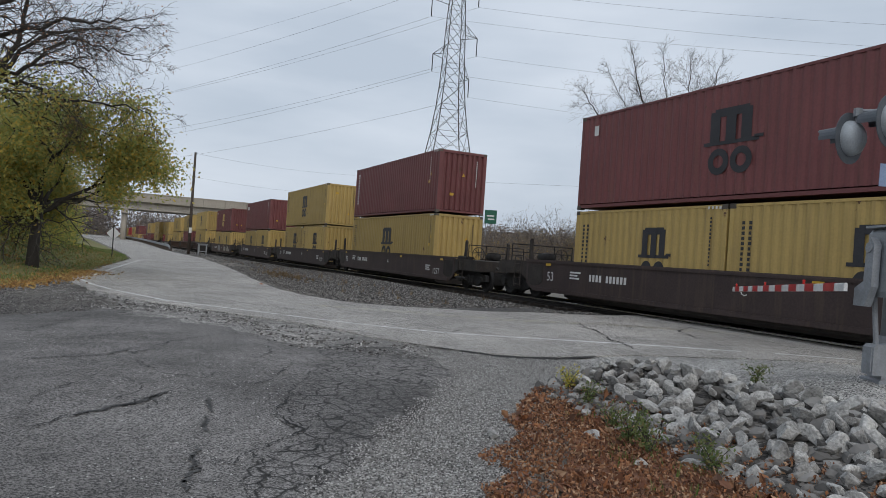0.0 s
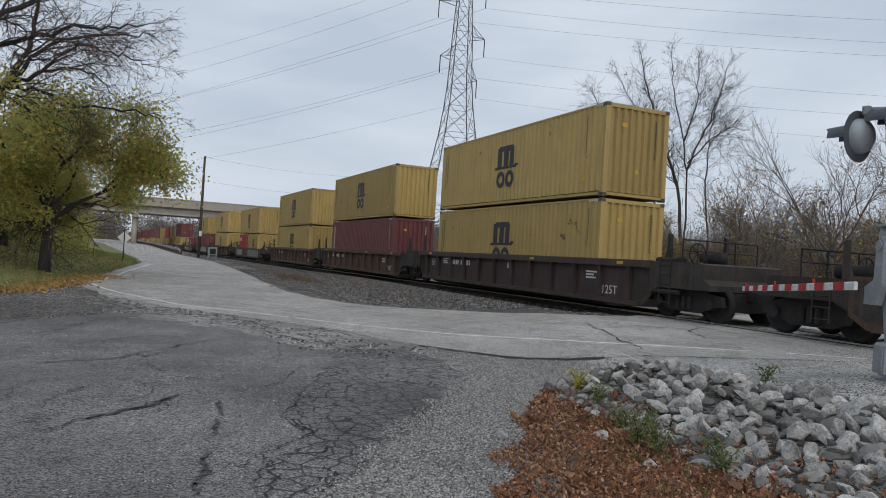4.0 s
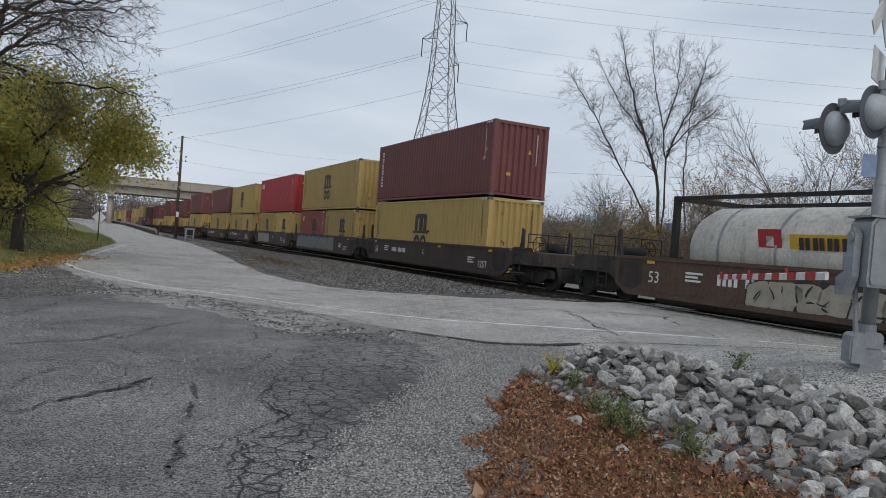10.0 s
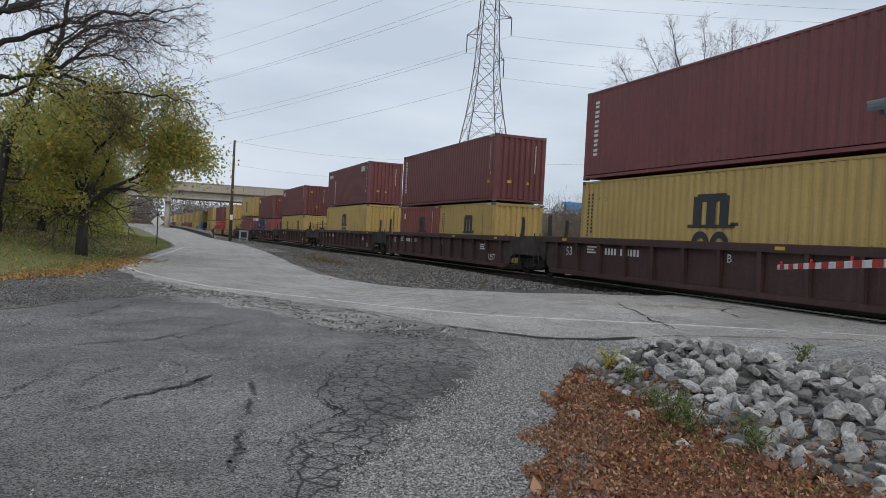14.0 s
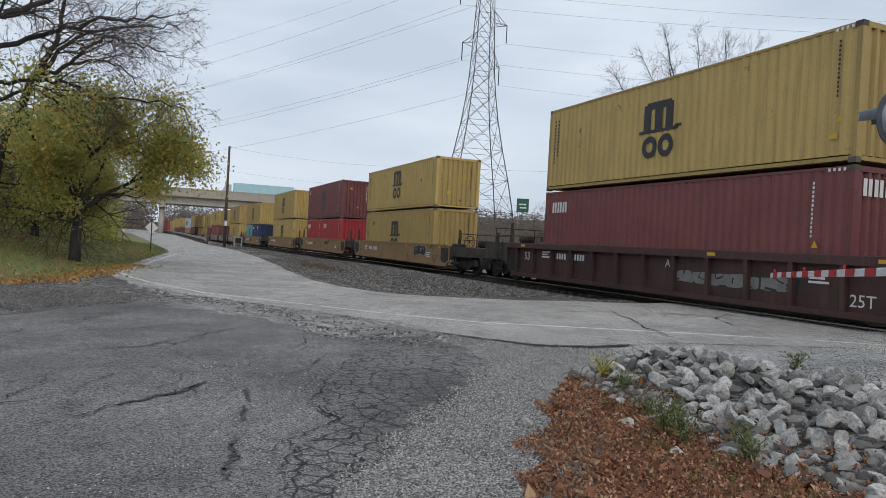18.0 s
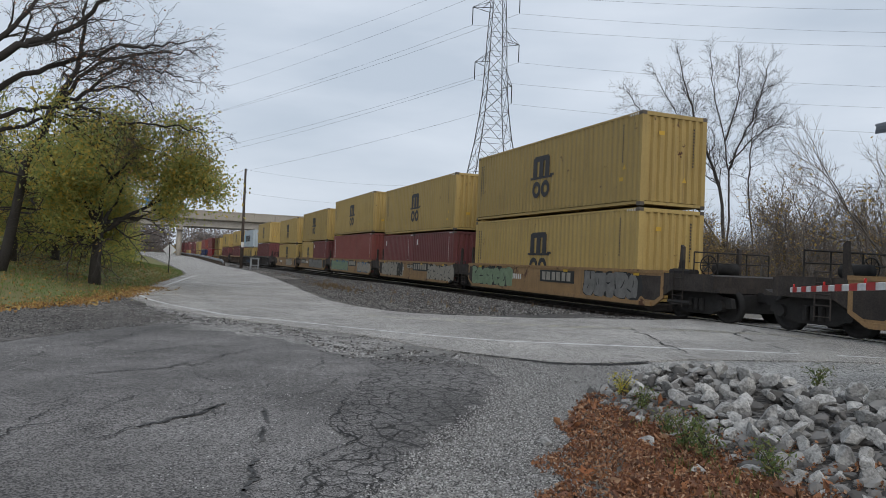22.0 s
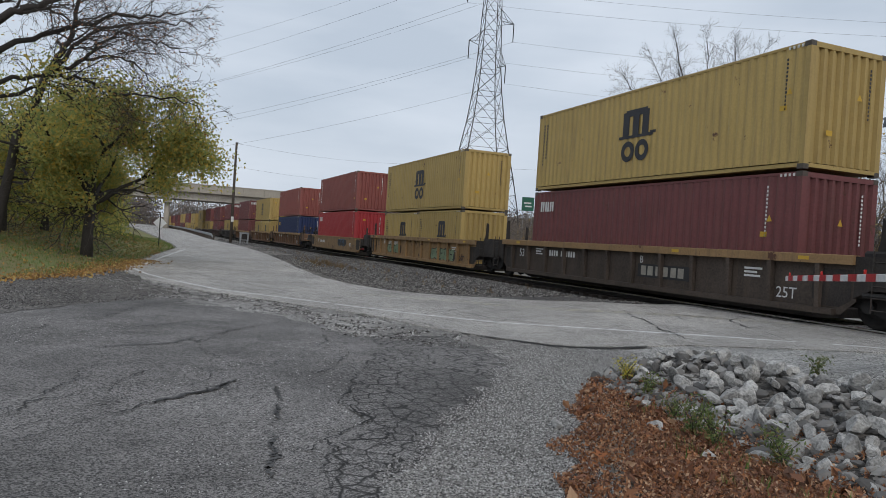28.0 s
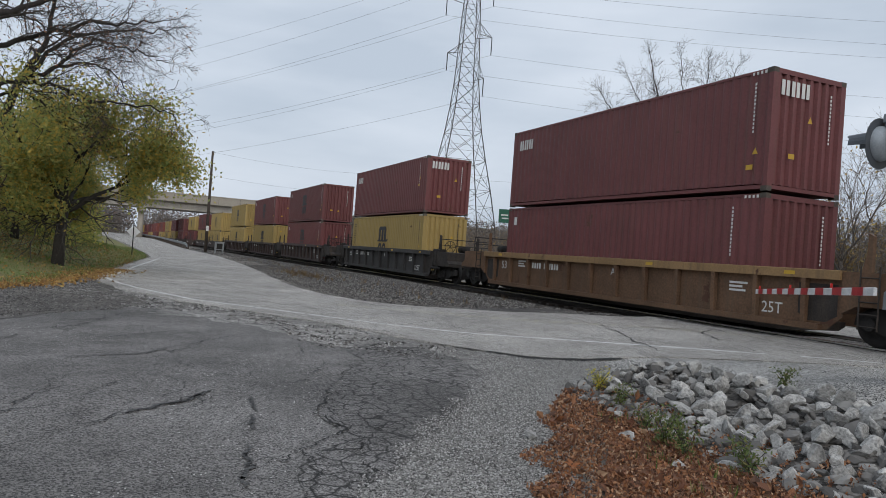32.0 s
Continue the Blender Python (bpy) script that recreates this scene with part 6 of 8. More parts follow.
WHITESTRIPE = mat("white_reflective", (0.62, 0.62, 0.62), 0.4, vary=0.2, scale=6, bump=0.02)
BLUESIGN = mat("blue_notice", (0.22, 0.30, 0.46), 0.4, vary=0.15, scale=6, bump=0.02)
LAMPRED = mat("red_lamp_lens", (0.3, 0.015, 0.015), 0.3, vary=0.1, scale=6, bump=0.0)
LAMPRED.node_tree.nodes["Principled BSDF"].inputs["Emission Color"].default_value = (1, 0.05, 0.03, 1)
LAMPRED.node_tree.nodes["Principled BSDF"].inputs["Emission Strength"].default_value = 0.12

m = MB()
m.rod((0, 0, 0.6), (0, 0, 4.0), 0.098, n=20)
m.rod((0, 0, 4.0), (0, 0, 6.3), 0.088, n=20)
gate = thing("crossing_signal", m.mesh("mast", GALV, True), GATE, label="galvanised railway crossing signal mast with lowered gate", category="crossing signal")
m = MB()
m.box(-0.16, 0.16, -0.16, 0.16, 0.04, 0.30, 0.03)
m.box(-0.15, 0.15, -0.15, 0.15, 0.32, 0.54, 0.05)
m.box(-0.13, 0.13, -0.13, 0.13, 0.29, 0.33)
m.box(-0.22, 0.22, -0.22, 0.22, -0.12, 0.04, 0.02)
m.rod((0, 0, 0.52), (0, 0, 0.64), 0.115, n=16)
piece("base", m.mesh("base", DULL), gate, label="grey cast base")
m = MB()
m.box(0.0, 0.24, -0.34, -0.15, 0.10, 0.52, 0.04)
m.box(0.02, 0.22, -0.36, -0.34, 0.14, 0.48)
m.rod((0.12, -0.24, 0.52), (0.10, -0.30, 1.18), 0.035, n=8)
piece("junction_box", m.mesh("junction_box", DULL), gate, label="grey junction box with cable pipe")
m = MB()
prof = [(-0.42, 1.17), (0.62, 1.17), (0.66, 1.25), (0.66, 2.03), (0.6, 2.11), (-0.38, 2.11), (-0.44, 2.03), (-0.44, 1.25)]
m.prism_x(prof, 0.10, 0.56)
m.box(0.06, 0.6, -0.47, 0.69, 2.11, 2.14)
m.prism_x([(y * 0.93 + 0.008, (z - 1.64) * 0.93 + 1.64) for y, z in prof], 0.56, 0.58)
mech = piece("gate_mechanism", m.mesh("gate_mechanism", GALV), gate, label="large grey gate mechanism housing")
m = MB()
m.box(0.58, 0.61, 0.22, 0.27, 1.75, 2.0)
m.rod((0.6, 0.24, 1.77), (0.66, 0.36, 1.73), 0.03, n=8)
piece("handle", m.mesh("handle", DULL), mech)
m = MB()
m.box(0.58, 0.585, 0.15, 0.28, 1.37, 1.45)
piece("maker_plate", m.mesh("maker_plate", DULL), mech)
m = MB()
m.prism_y([(0.05, 1.03), (0.30, 1.03), (0.42, 1.30), (0.42, 1.87), (0.34, 1.97), (0.26, 1.87), (0.24, 1.37), (0.05, 1.27)], -0.56, -0.46)
m.rod((0.33, -0.58, 1.83), (0.33, -0.4, 1.83), 0.07, n=10)
piece("arm_bracket", m.mesh("arm_bracket", DULL), gate, label="grey arm bracket")
ARM_A, ARM_B = Vector((-5.72, 8.06, 1.555)), Vector((-11.2, 12.05, 1.325))
reach = (ARM_B - ARM_A).length
arm = MB()
arm.box(0.0, reach, -0.02, 0.02, -0.05, 0.05, 0.012)
gate_arm = piece("gate_arm", arm.mesh("gate_arm", WHITESTRIPE), gate, label="red and white striped gate arm")
m = MB()
for y in (-0.0235, 0.0235):
    m.add([(0.0, y, -0.052), (0.41, y, -0.052), (0.41, y, 0.052), (0.0, y, 0.052)], [(0, 1, 2, 3)])
m.box(0.0, 0.41, -0.0235, 0.0235, 0.050, 0.054)
STRIPE = m.mesh("red_stripe", REDSTRIPE)
for i in range(int(reach / 0.82)):
    piece("red_stripe", STRIPE, gate_arm, (0.35 + 0.82 * i, 0, 0))
m = MB()
m.rod((0, 0, 0), (0, 0, 0.04), 0.018, n=8)
m.rod((-0.02, 0, 0.05), (0.02, 0, 0.05), 0.016, n=12)
ARMLAMP = m.mesh("arm_lamp", LAMPRED)
for x in (1.7, 4.0, reach - 0.3):
    piece("arm_lamp", ARMLAMP, gate_arm, (x, 0, 0.05), "small red arm lamp")
m = MB()
m.box(-0.16, 0.16, -0.2, 0.2, 3.75, 3.95, 0.02)
piece("lamp_bracket", m.mesh("lamp_bracket", DULL), gate)
INV = GATE.inverted()


def flasher(lateral, z, back, yaw):
    """A crossing lamp: black disc, silver dome behind it, hood before it; the lamp looks along its own -x."""
    at = Vector((-6.55, 10.05, 0)) + Vector((0.84, 0.55, 0)) * lateral - Vector((-0.55, 0.84, 0)) * back
    base = INV @ Matrix.Translation((at.x, at.y, z + GATE.translation.z)) @ pose(0, 0, 0, 0, 0, yaw)
    m, n = MB(), 24
    v = [(dx, 0.37 * math.cos(2 * math.pi * i / n), 0.37 * math.sin(2 * math.pi * i / n)) for dx in (0, 0.012) for i in range(n)]
    m.add(v, [(i, (i + 1) % n, n + (i + 1) % n, n + i) for i in range(n)] + [tuple(range(n))[::-1], tuple(range(n, 2 * n))])
    ob = piece("flasher", m.mesh("background_disc", BLACKP), gate, base, "black disc of a flashing lamp")
    d = MB()
    prof = [(0.012, 0.255), (0.06, 0.25), (0.12, 0.225), (0.17, 0.16), (0.20, 0.08), (0.205, 0.0)]
    d.v = [(x, r * math.cos(2 * math.pi * i / n), r * math.sin(2 * math.pi * i / n)) for x, r in prof for i in range(n)]
    d.f = [(a * n + i, a * n + (i + 1) % n, (a + 1) * n + (i + 1) % n, (a + 1) * n + i) for a in range(5) for i in range(n)]
    piece("lamp_housing", d.mesh("lamp_housing", DOME, True), ob, label="silver domed lamp housing")
    h = MB()
    for x, r0 in ((0.0, 0.19), (-0.36, 0.165)):
        h.v += [(x - (0.05 if abs(a) < 40 else 0), r * math.sin(radians(a)), r * math.cos(radians(a))) for a in range(-95, 96, 19) for r in (r0, r0 - 0.008)]
    k = 22
    h.f = [(2 * i, 2 * i + 2, k + 2 * i + 2, k + 2 * i) for i in range(10)] + [(2 * i + 1, k + 2 * i + 1, k + 2 * i + 3, 2 * i + 3) for i in range(10)]
    piece("hood", h.mesh("hood", BLACKP), ob)
    l = MB()
    l.rod((-0.012, 0, 0), (0.0, 0, 0), 0.17, n=20)
    piece("lens", l.mesh("lens", REDSTRIPE), ob, label="red lens")
    s = MB()
    s.tube([(0.1, 0, 0.15), (0.1, 0, 0.33), (0.12, 0, 0.36)], 0.035, 8)
    s.rod((0.1, 0, 0.30), (0.1, 0, 0.42), 0.06, n=8)
    piece("elbow", s.mesh("elbow", DULL), ob)
    return at


for lateral, z, back, yaw in ((-0.66, 3.42, 0.15, 8), (-0.18, 3.62, 0.30, 8), (0.42, 3.42, 0.0, 188)):
    flasher(lateral, z - 0.02, back, yaw)
m = MB()
a, b = INV @ Vector((-6.55 - 0.62 * 0.84 + 0.05, 10.05 - 0.62 * 0.55 - 0.1, GATE.translation.z + 3.80)), INV @ Vector((-6.55 + 0.45 * 0.84, 10.05 + 0.45 * 0.55, GATE.translation.z + 3.80))
m.rod(a, b, 0.03, n=8)
piece("cross_arm", m.mesh("cross_arm", DULL), gate)
BOARD = MB()
BOARD.box(-0.008, 0.008, -0.61, 0.61, -0.115, 0.115)
BOARDM = BOARD.mesh("crossbuck_board", WHITESTRIPE)
sgn = INV @ Matrix.Translation((-6.72, 9.99, GATE.translation.z + 5.2)) @ pose(0, 0, 0, 0, 0, 20)
for a in (45, -45):
    piece("crossbuck_board", BOARDM, gate, sgn @ pose(0.0 if a > 0 else -0.02, 0, 0, a, 0, 0), "white crossbuck board")
m = MB()
m.box(-0.008, 0.008, -0.34, 0.34, -0.23, 0.23)
piece("track_plate", m.mesh("track_plate", WHITESTRIPE), gate, INV @ Matrix.Translation((-6.72, 9.99, GATE.translation.z + 4.32)) @ pose(0, 0, 0, 0, 0, 22), "white plate under the crossbuck")
m = MB()
m.box(-0.006, 0.006, -0.12, 0.12, -0.16, 0.16)
nb = piece("notice", m.mesh("notice", BLUESIGN), gate, INV @ Matrix.Translation((-6.62, 9.88, GATE.translation.z + 2.88)) @ pose(0, 0, 0, 0, 0, -24), "small blue notice plate")
for z in (2.6, 3.15, 4.45, 4.9, 5.4):
    m = MB()
    m.rod((0, 0, z), (0, 0, z + 0.03), 0.106 if z < 4 else 0.095, n=16)
    piece("clamp_band", m.mesh("clamp_band", GALV), gate)


gate.matrix_basis = Matrix.Translation((-5.61, 8.70, 0.45)) @ Matrix.Rotation(radians(1.0), 4, (-0.91, 0.41, 0)) @ pose(0, 0, 0, 0, 0, -23.5) @ Matrix.Scale(0.86, 4)
gate_arm.matrix_basis = gate.matrix_basis.inverted() @ Matrix.Translation(ARM_A) @ (ARM_B - ARM_A).to_track_quat("X", "Z").to_matrix().to_4x4()


# ---------------------------------------------------------------- trees
BARK = mat("grey_brown_bark", (0.042, 0.037, 0.033), 0.95, vary=0.35, scale=2.5, fine=26, bump=0.6)
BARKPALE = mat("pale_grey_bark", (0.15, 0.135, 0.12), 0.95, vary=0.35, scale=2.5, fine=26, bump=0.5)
TWIG = mat("twig_bark", (0.06, 0.052, 0.046), 0.95, vary=0.25, scale=3, bump=0.1)
TWIGSKY = mat("grey_twigs", (0.055, 0.048, 0.043), 0.95, vary=0.25, scale=1, bump=0.1)
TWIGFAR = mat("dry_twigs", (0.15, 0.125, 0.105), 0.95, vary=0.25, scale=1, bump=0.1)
LEAFY = island("turning_leaves", [(0.42, 0.41, 0.13), (0.54, 0.46, 0.14), (0.32, 0.36, 0.13), (0.58, 0.42, 0.10), (0.27, 0.32, 0.12), (0.44, 0.40, 0.14), (0.36, 0.38, 0.13)], 0.7, 0.62)
LEAFGREEN = island("olive_leaves", [(0.25, 0.28, 0.085), (0.33, 0.34, 0.10), (0.44, 0.40, 0.11), (0.20, 0.24, 0.085), (0.50, 0.41, 0.11)], 0.7, 0.55)
OCHRE = island("ochre_leaves", [(0.36, 0.23, 0.07), (0.45, 0.31, 0.09), (0.28, 0.18, 0.07), (0.38, 0.30, 0.11), (0.22, 0.16, 0.075)], 0.8, 0.35)
LEAFRUST = island("rusty_leaves", [(0.30, 0.17, 0.055), (0.40, 0.24, 0.065), (0.24, 0.14, 0.055), (0.36, 0.28, 0.085), (0.20, 0.16, 0.065)], 0.8, 0.35)
DRYLEAF = island("fallen_leaves", [(0.25, 0.115, 0.06), (0.17, 0.08, 0.048), (0.34, 0.18, 0.10), (0.10, 0.055, 0.038), (0.42, 0.27, 0.17), (0.20, 0.095, 0.06), (0.30, 0.13, 0.06)], 0.85)
BANKLEAF = island("bank_leaves", [(0.34, 0.20, 0.08), (0.25, 0.14, 0.06), (0.42, 0.31, 0.12), (0.20, 0.115, 0.055), (0.40, 0.23, 0.07)], 0.85)


class Tree:
    def __init__(self, seed, droop=0.0, spread=38, ratio=0.74, kids=(2, 3), wander=0.16, sway=(0, 0, 0), side=0.62):
        self.shoots = side
        self.r = random.Random(seed)
        self.wood, self.twigs, self.tips = MB(), MB(), []
        self.droop, self.spread, self.ratio, self.kids, self.wander, self.sway = droop, spread, ratio, kids, wander, Vector(sway)

    def limb(self, p, d, length, rad, depth):
        r, n = self.r, 5
        pts, rads = [p.copy()], [rad]
        end = rad * 0.62
        for i in range(n):
            d = (d + Vector((r.gauss(0, 1), r.gauss(0, 1), r.gauss(0, 1))) * self.wander + Vector((0, 0, -self.droop)) * (0.3 if depth > 3 else 1) + self.sway * 0.05).normalized()
            p = p + d * (length / n)
            pts.append(p.copy())
            rads.append(rad + (end - rad) * (i + 1) / n)
        (self.wood if rad > 0.035 else self.twigs).tube(pts, rads, 8 if rad > 0.12 else 5 if rad > 0.035 else 3)
        if depth <= 2:
            self.tips += pts[2:]
        if depth == 0:
            return
        kids = r.randint(*self.kids)
        for k in range(kids):
            self.fork(pts[-1], d, length * self.ratio * r.uniform(0.8, 1.15), end * r.uniform(0.72, 0.95), depth - 1, k, kids)
        for i in (2, 3, 4):
            if r.random() < self.shoots:
                self.fork(pts[i], d, length * self.ratio * r.uniform(0.55, 0.95), rads[i] * r.uniform(0.4, 0.62), depth - 1, r.random() * 5, 5)

    def fork(self, p, d, length, rad, depth, k, kids):
        r = self.r
        side = d.orthogonal().normalized()
        side.rotate(Matrix.Rotation(2 * math.pi * (k / kids) + r.uniform(-0.5, 0.5), 3, d))
        a = radians(self.spread * r.uniform(0.5, 1.2))
        self.limb(p, (d * math.cos(a) + side * math.sin(a)).normalized(), length, max(rad, 0.006), depth)


def leaves(points, count, size, spread, seed, material, name="crown", wide=0.55):
    """Leaves as small bent plates round the given points."""
    r = np.random.default_rng(seed)
    pts = np.array([tuple(p) for p in points])
    c = pts[r.integers(0, len(pts), count)] + r.normal(0, spread, (count, 3))
    a = r.normal(0, 1, (count, 3))
    a /= np.linalg.norm(a, axis=1)[:, None]
    b = np.cross(a, r.normal(0, 1, (count, 3)))
    b /= np.linalg.norm(b, axis=1)[:, None]
    s = size * r.uniform(0.6, 1.3, (count, 1))
    n = np.cross(a, b)
    v = np.stack([c - a * s, c + b * s * wide + n * s * wide * 0.36, c + a * s, c - b * s * wide + n * s * wide * 0.36], 1).reshape(-1, 3)
    me = bpy.data.meshes.new(name)
    me.from_pydata(v.tolist(), [], np.arange(4 * count).reshape(-1, 4).tolist())
    me.materials.append(material)
    return me


def plant_tree(tree, name, at, bark, twig, label, leaf=None, fork_of=None, category="tree"):
    ob = thing(name, tree.wood.mesh("trunk", bark, True), at, label=label, category=category)
    if tree.twigs.v:
        piece("branchwork", tree.twigs.mesh("branchwork", twig), ob)
    if leaf is not None:
        piece("crown", leaf, ob)
    return ob


def on_land(x, y, sink=0.1, turn=0.0, size=1.0):
    return Matrix.Translation((x, y, land(x, y) - sink)) @ pose(0, 0, 0, 0, 0, turn) @ Matrix.Scale(size, 4)


def boughs(tree, limbs, side=(0.9, 1.7), depth=3, twins=1):
    """Long limbs as bent tubes, with side branches that grow from them towards their tips."""
    r = tree.r
    for line, r0, r1 in limbs:
        pts = [Vector(p) for p in line]
        fine = []
        for a, b in zip(pts, pts[1:]):
            for k in range(4):
                fine.append(a.lerp(b, k / 4) + Vector((r.gauss(0, 0.05), r.gauss(0, 0.05), r.gauss(0, 0.05))) * (1 if fine else 0))
        fine.append(pts[-1])
        n = len(fine)
        rad = [r0 + (r1 - r0) * (k / (n - 1)) ** 0.8 for k in range(n)]
        tree.wood.tube(fine, rad, 8)
        for k in [k for k in range(max(2, n // 4), n) for _ in range(twins)]:
            d = (fine[k] - fine[k - 1]).normalized()
            near = 1.0 - 0.55 * k / n
            tree.fork(fine[k], d, r.uniform(*side) * near, max(0.008, rad[k] * r.uniform(0.3, 0.5)), depth if k < 0.6 * n else depth - 1, r.random() * 5, 5)
        tree.fork(fine[-1], (fine[-1] - fine[-2]).normalized(), 0.6, r1 * 0.7, 2, 0, 5)


# great bare tree that reaches over from the bank
t = Tree(11, 0.03, 38, 0.74, (2, 2), 0.20, (0.0, 0.5, -0.2), 0.6)
t.wood.tube([(-26.0, -6.9, -0.2), (-25.8, -6.8, 2.3), (-26.1, -6.7, 4.9), (-25.6, -6.5, 7.2), (-24.8, -6.4, 9.4)], [0.5, 0.4, 0.34, 0.28, 0.2], 12)
boughs(t, [
    ([(-25.9, -6.5, 5.8), (-25.7, -4.9, 7.0), (-26.2, -3.4, 7.8), (-26.1, -2.1, 8.4), (-25.9, -1.1, 8.5), (-26.2, 0.0, 8.9)], 0.12, 0.02),
    ([(-26.7, -6.7, 5.2), (-27.0, -5.1, 6.1), (-27.5, -4.1, 6.4), (-27.2, -3.1, 6.4), (-27.5, -2.1, 6.1), (-27.9, -0.9, 6.2), (-27.5, 0.2, 6.1), (-27.6, 0.7, 5.9)], 0.09, 0.014),
    ([(-25.2, -6.4, 6.5), (-24.6, -4.7, 7.6), (-24.8, -4.2, 8.0), (-25.0, -3.2, 8.7), (-24.4, -1.9, 9.8)], 0.15, 0.05),
    ([(-26.2, -6.7, 4.8), (-27.7, -5.2, 5.7), (-28.0, -4.3, 6.2), (-27.8, -3.4, 5.7), (-28.2, -2.3, 5.3)], 0.09, 0.018),
    ([(-25.2, -6.4, 7.2), (-24.9, -5.1, 8.1), (-25.0, -4.5, 9.1), (-24.8, -3.9, 10.5)], 0.11, 0.04)])
plant_tree(t, "bare_tree", Matrix.Identity(4), BARK, TWIG, "large bare tree with spreading limbs over the grass bank", leaves(t.tips, 1000, 0.045, 0.12, 5, DRYLEAF, "last_leaves"))

# leaning bare tree
t = Tree(23, 0.03, 36, 0.74, (2, 2), 0.18, (0.0, 0.5, -0.2), 0.6)
t.wood.tube([(-29.5, -6.1, 0.2), (-29.4, -5.8, 1.3), (-29.6, -5.6, 2.9), (-29.2, -5.3, 4.6), (-29.2, -4.9, 5.3), (-29.2, -4.5, 6.8)], [0.25, 0.2, 0.17, 0.16, 0.15, 0.14], 10)
boughs(t, [
    ([(-29.2, -4.5, 6.7), (-29.0, -4.0, 7.6), (-28.9, -3.7, 8.2), (-29.0, -3.6, 9.3), (-28.4, -3.5, 10.4)], 0.13, 0.05),
    ([(-29.1, -4.4, 6.7), (-28.8, -3.5, 8.1), (-28.5, -2.6, 8.5), (-28.4, -1.7, 8.8), (-28.8, -0.3, 9.2), (-28.4, 0.4, 9.3)], 0.09, 0.014),
    ([(-29.2, -4.3, 6.8), (-29.5, -3.3, 7.5), (-29.0, -2.9, 8.0), (-29.0, -2.2, 8.5), (-29.4, -1.2, 8.6), (-29.1, -0.1, 8.3), (-29.2, 0.4, 8.2)], 0.09, 0.014),
    ([(-29.5, -3.3, 7.5), (-29.9, -2.4, 7.9), (-29.6, -1.4, 7.5), (-30.0, -0.8, 6.9)], 0.06, 0.014)])
plant_tree(t, "bare_tree", Matrix.Identity(4), BARK, TWIG, "slim leaning bare tree on the grass bank", leaves(t.tips, 700, 0.045, 0.12, 6, DRYLEAF, "last_leaves"))


def leafy(seed, height, leaf_material, count, size, spread=0.30, sway=(0, 0, 0), floor=0.0):
    t = Tree(seed, 0.0, 40, 0.72, (2, 3), 0.15, sway)
    h = height * 0.27
    t.wood.tube([(0, 0, -0.4), (0.05, 0, h * 0.4), (0.02, 0.08, h)], [0.27, 0.20, 0.18], 10)
    for k in range(6 if floor else 0):
        a = -math.pi * k / 5
        t.limb(Vector((0.02, 0.06, h * 0.85)), Vector((math.cos(a), math.sin(a), -0.05)).normalized(), height * 0.17, 0.06, 3)
    for k in range(7):
        a = 2 * math.pi * k / 7 + 0.3
        up = (1.1, 0.65, 0.35)[k % 3]
        t.limb(Vector((0.02, 0.06, h * (0.92 if k % 2 else 1.0))), Vector((math.cos(a), math.sin(a), up)).normalized(), height * (0.25 if k % 3 else 0.27), 0.10, 3)
    return t, leaves([p for p in t.tips if p.z > floor and (floor == 0 or p.y < 0.4 or p.z > 3.1) and not (p.y < -1.5 and p.x > -0.8)], count, size, spread, seed, leaf_material)


t, lf = leafy(31, 8.7, LEAFY, 52000, 0.07, 0.30, (0.0, 0.0, 0.0), 2.2)
tree_y = plant_tree(t, "autumn_tree", on_land(-30.6, -3.0), BARK, TWIG, "autumn tree with thin yellow-green leaves on the bank", lf)
t, lf = leafy(37, 9.6, LEAFGREEN, 20000, 0.08, 0.35, (0, 0, 0), 0.8)
tree_g = plant_tree(t, "autumn_tree", on_land(-37.0, -7.2, 0.1, 40, 1.05), BARK, TWIG, "olive green broadleaf tree behind the bank", lf)
for x, y, turn, size, src in ((-44, -6.5, 130, 0.95, 0), (-54, -8.5, 20, 0.9, 0), (-66, -8.0, 75, 0.85, 1), (-50, -16, 300, 1.25, 1), (-80, -12, 250, 1.0, 0), (-100, -16, 10, 1.1, 1), (-38, -17, 60, 1.2, 0), (-125, -19, 160, 1.1, 0), (-34, -15.5, 220, 0.9, 1)):
    copy_thing((tree_y, tree_g)[src], Matrix.Translation((x, y, land(x, y) - 0.15)) @ pose(0, 0, 0, 0, 0, turn)).scale = (size, size, size)

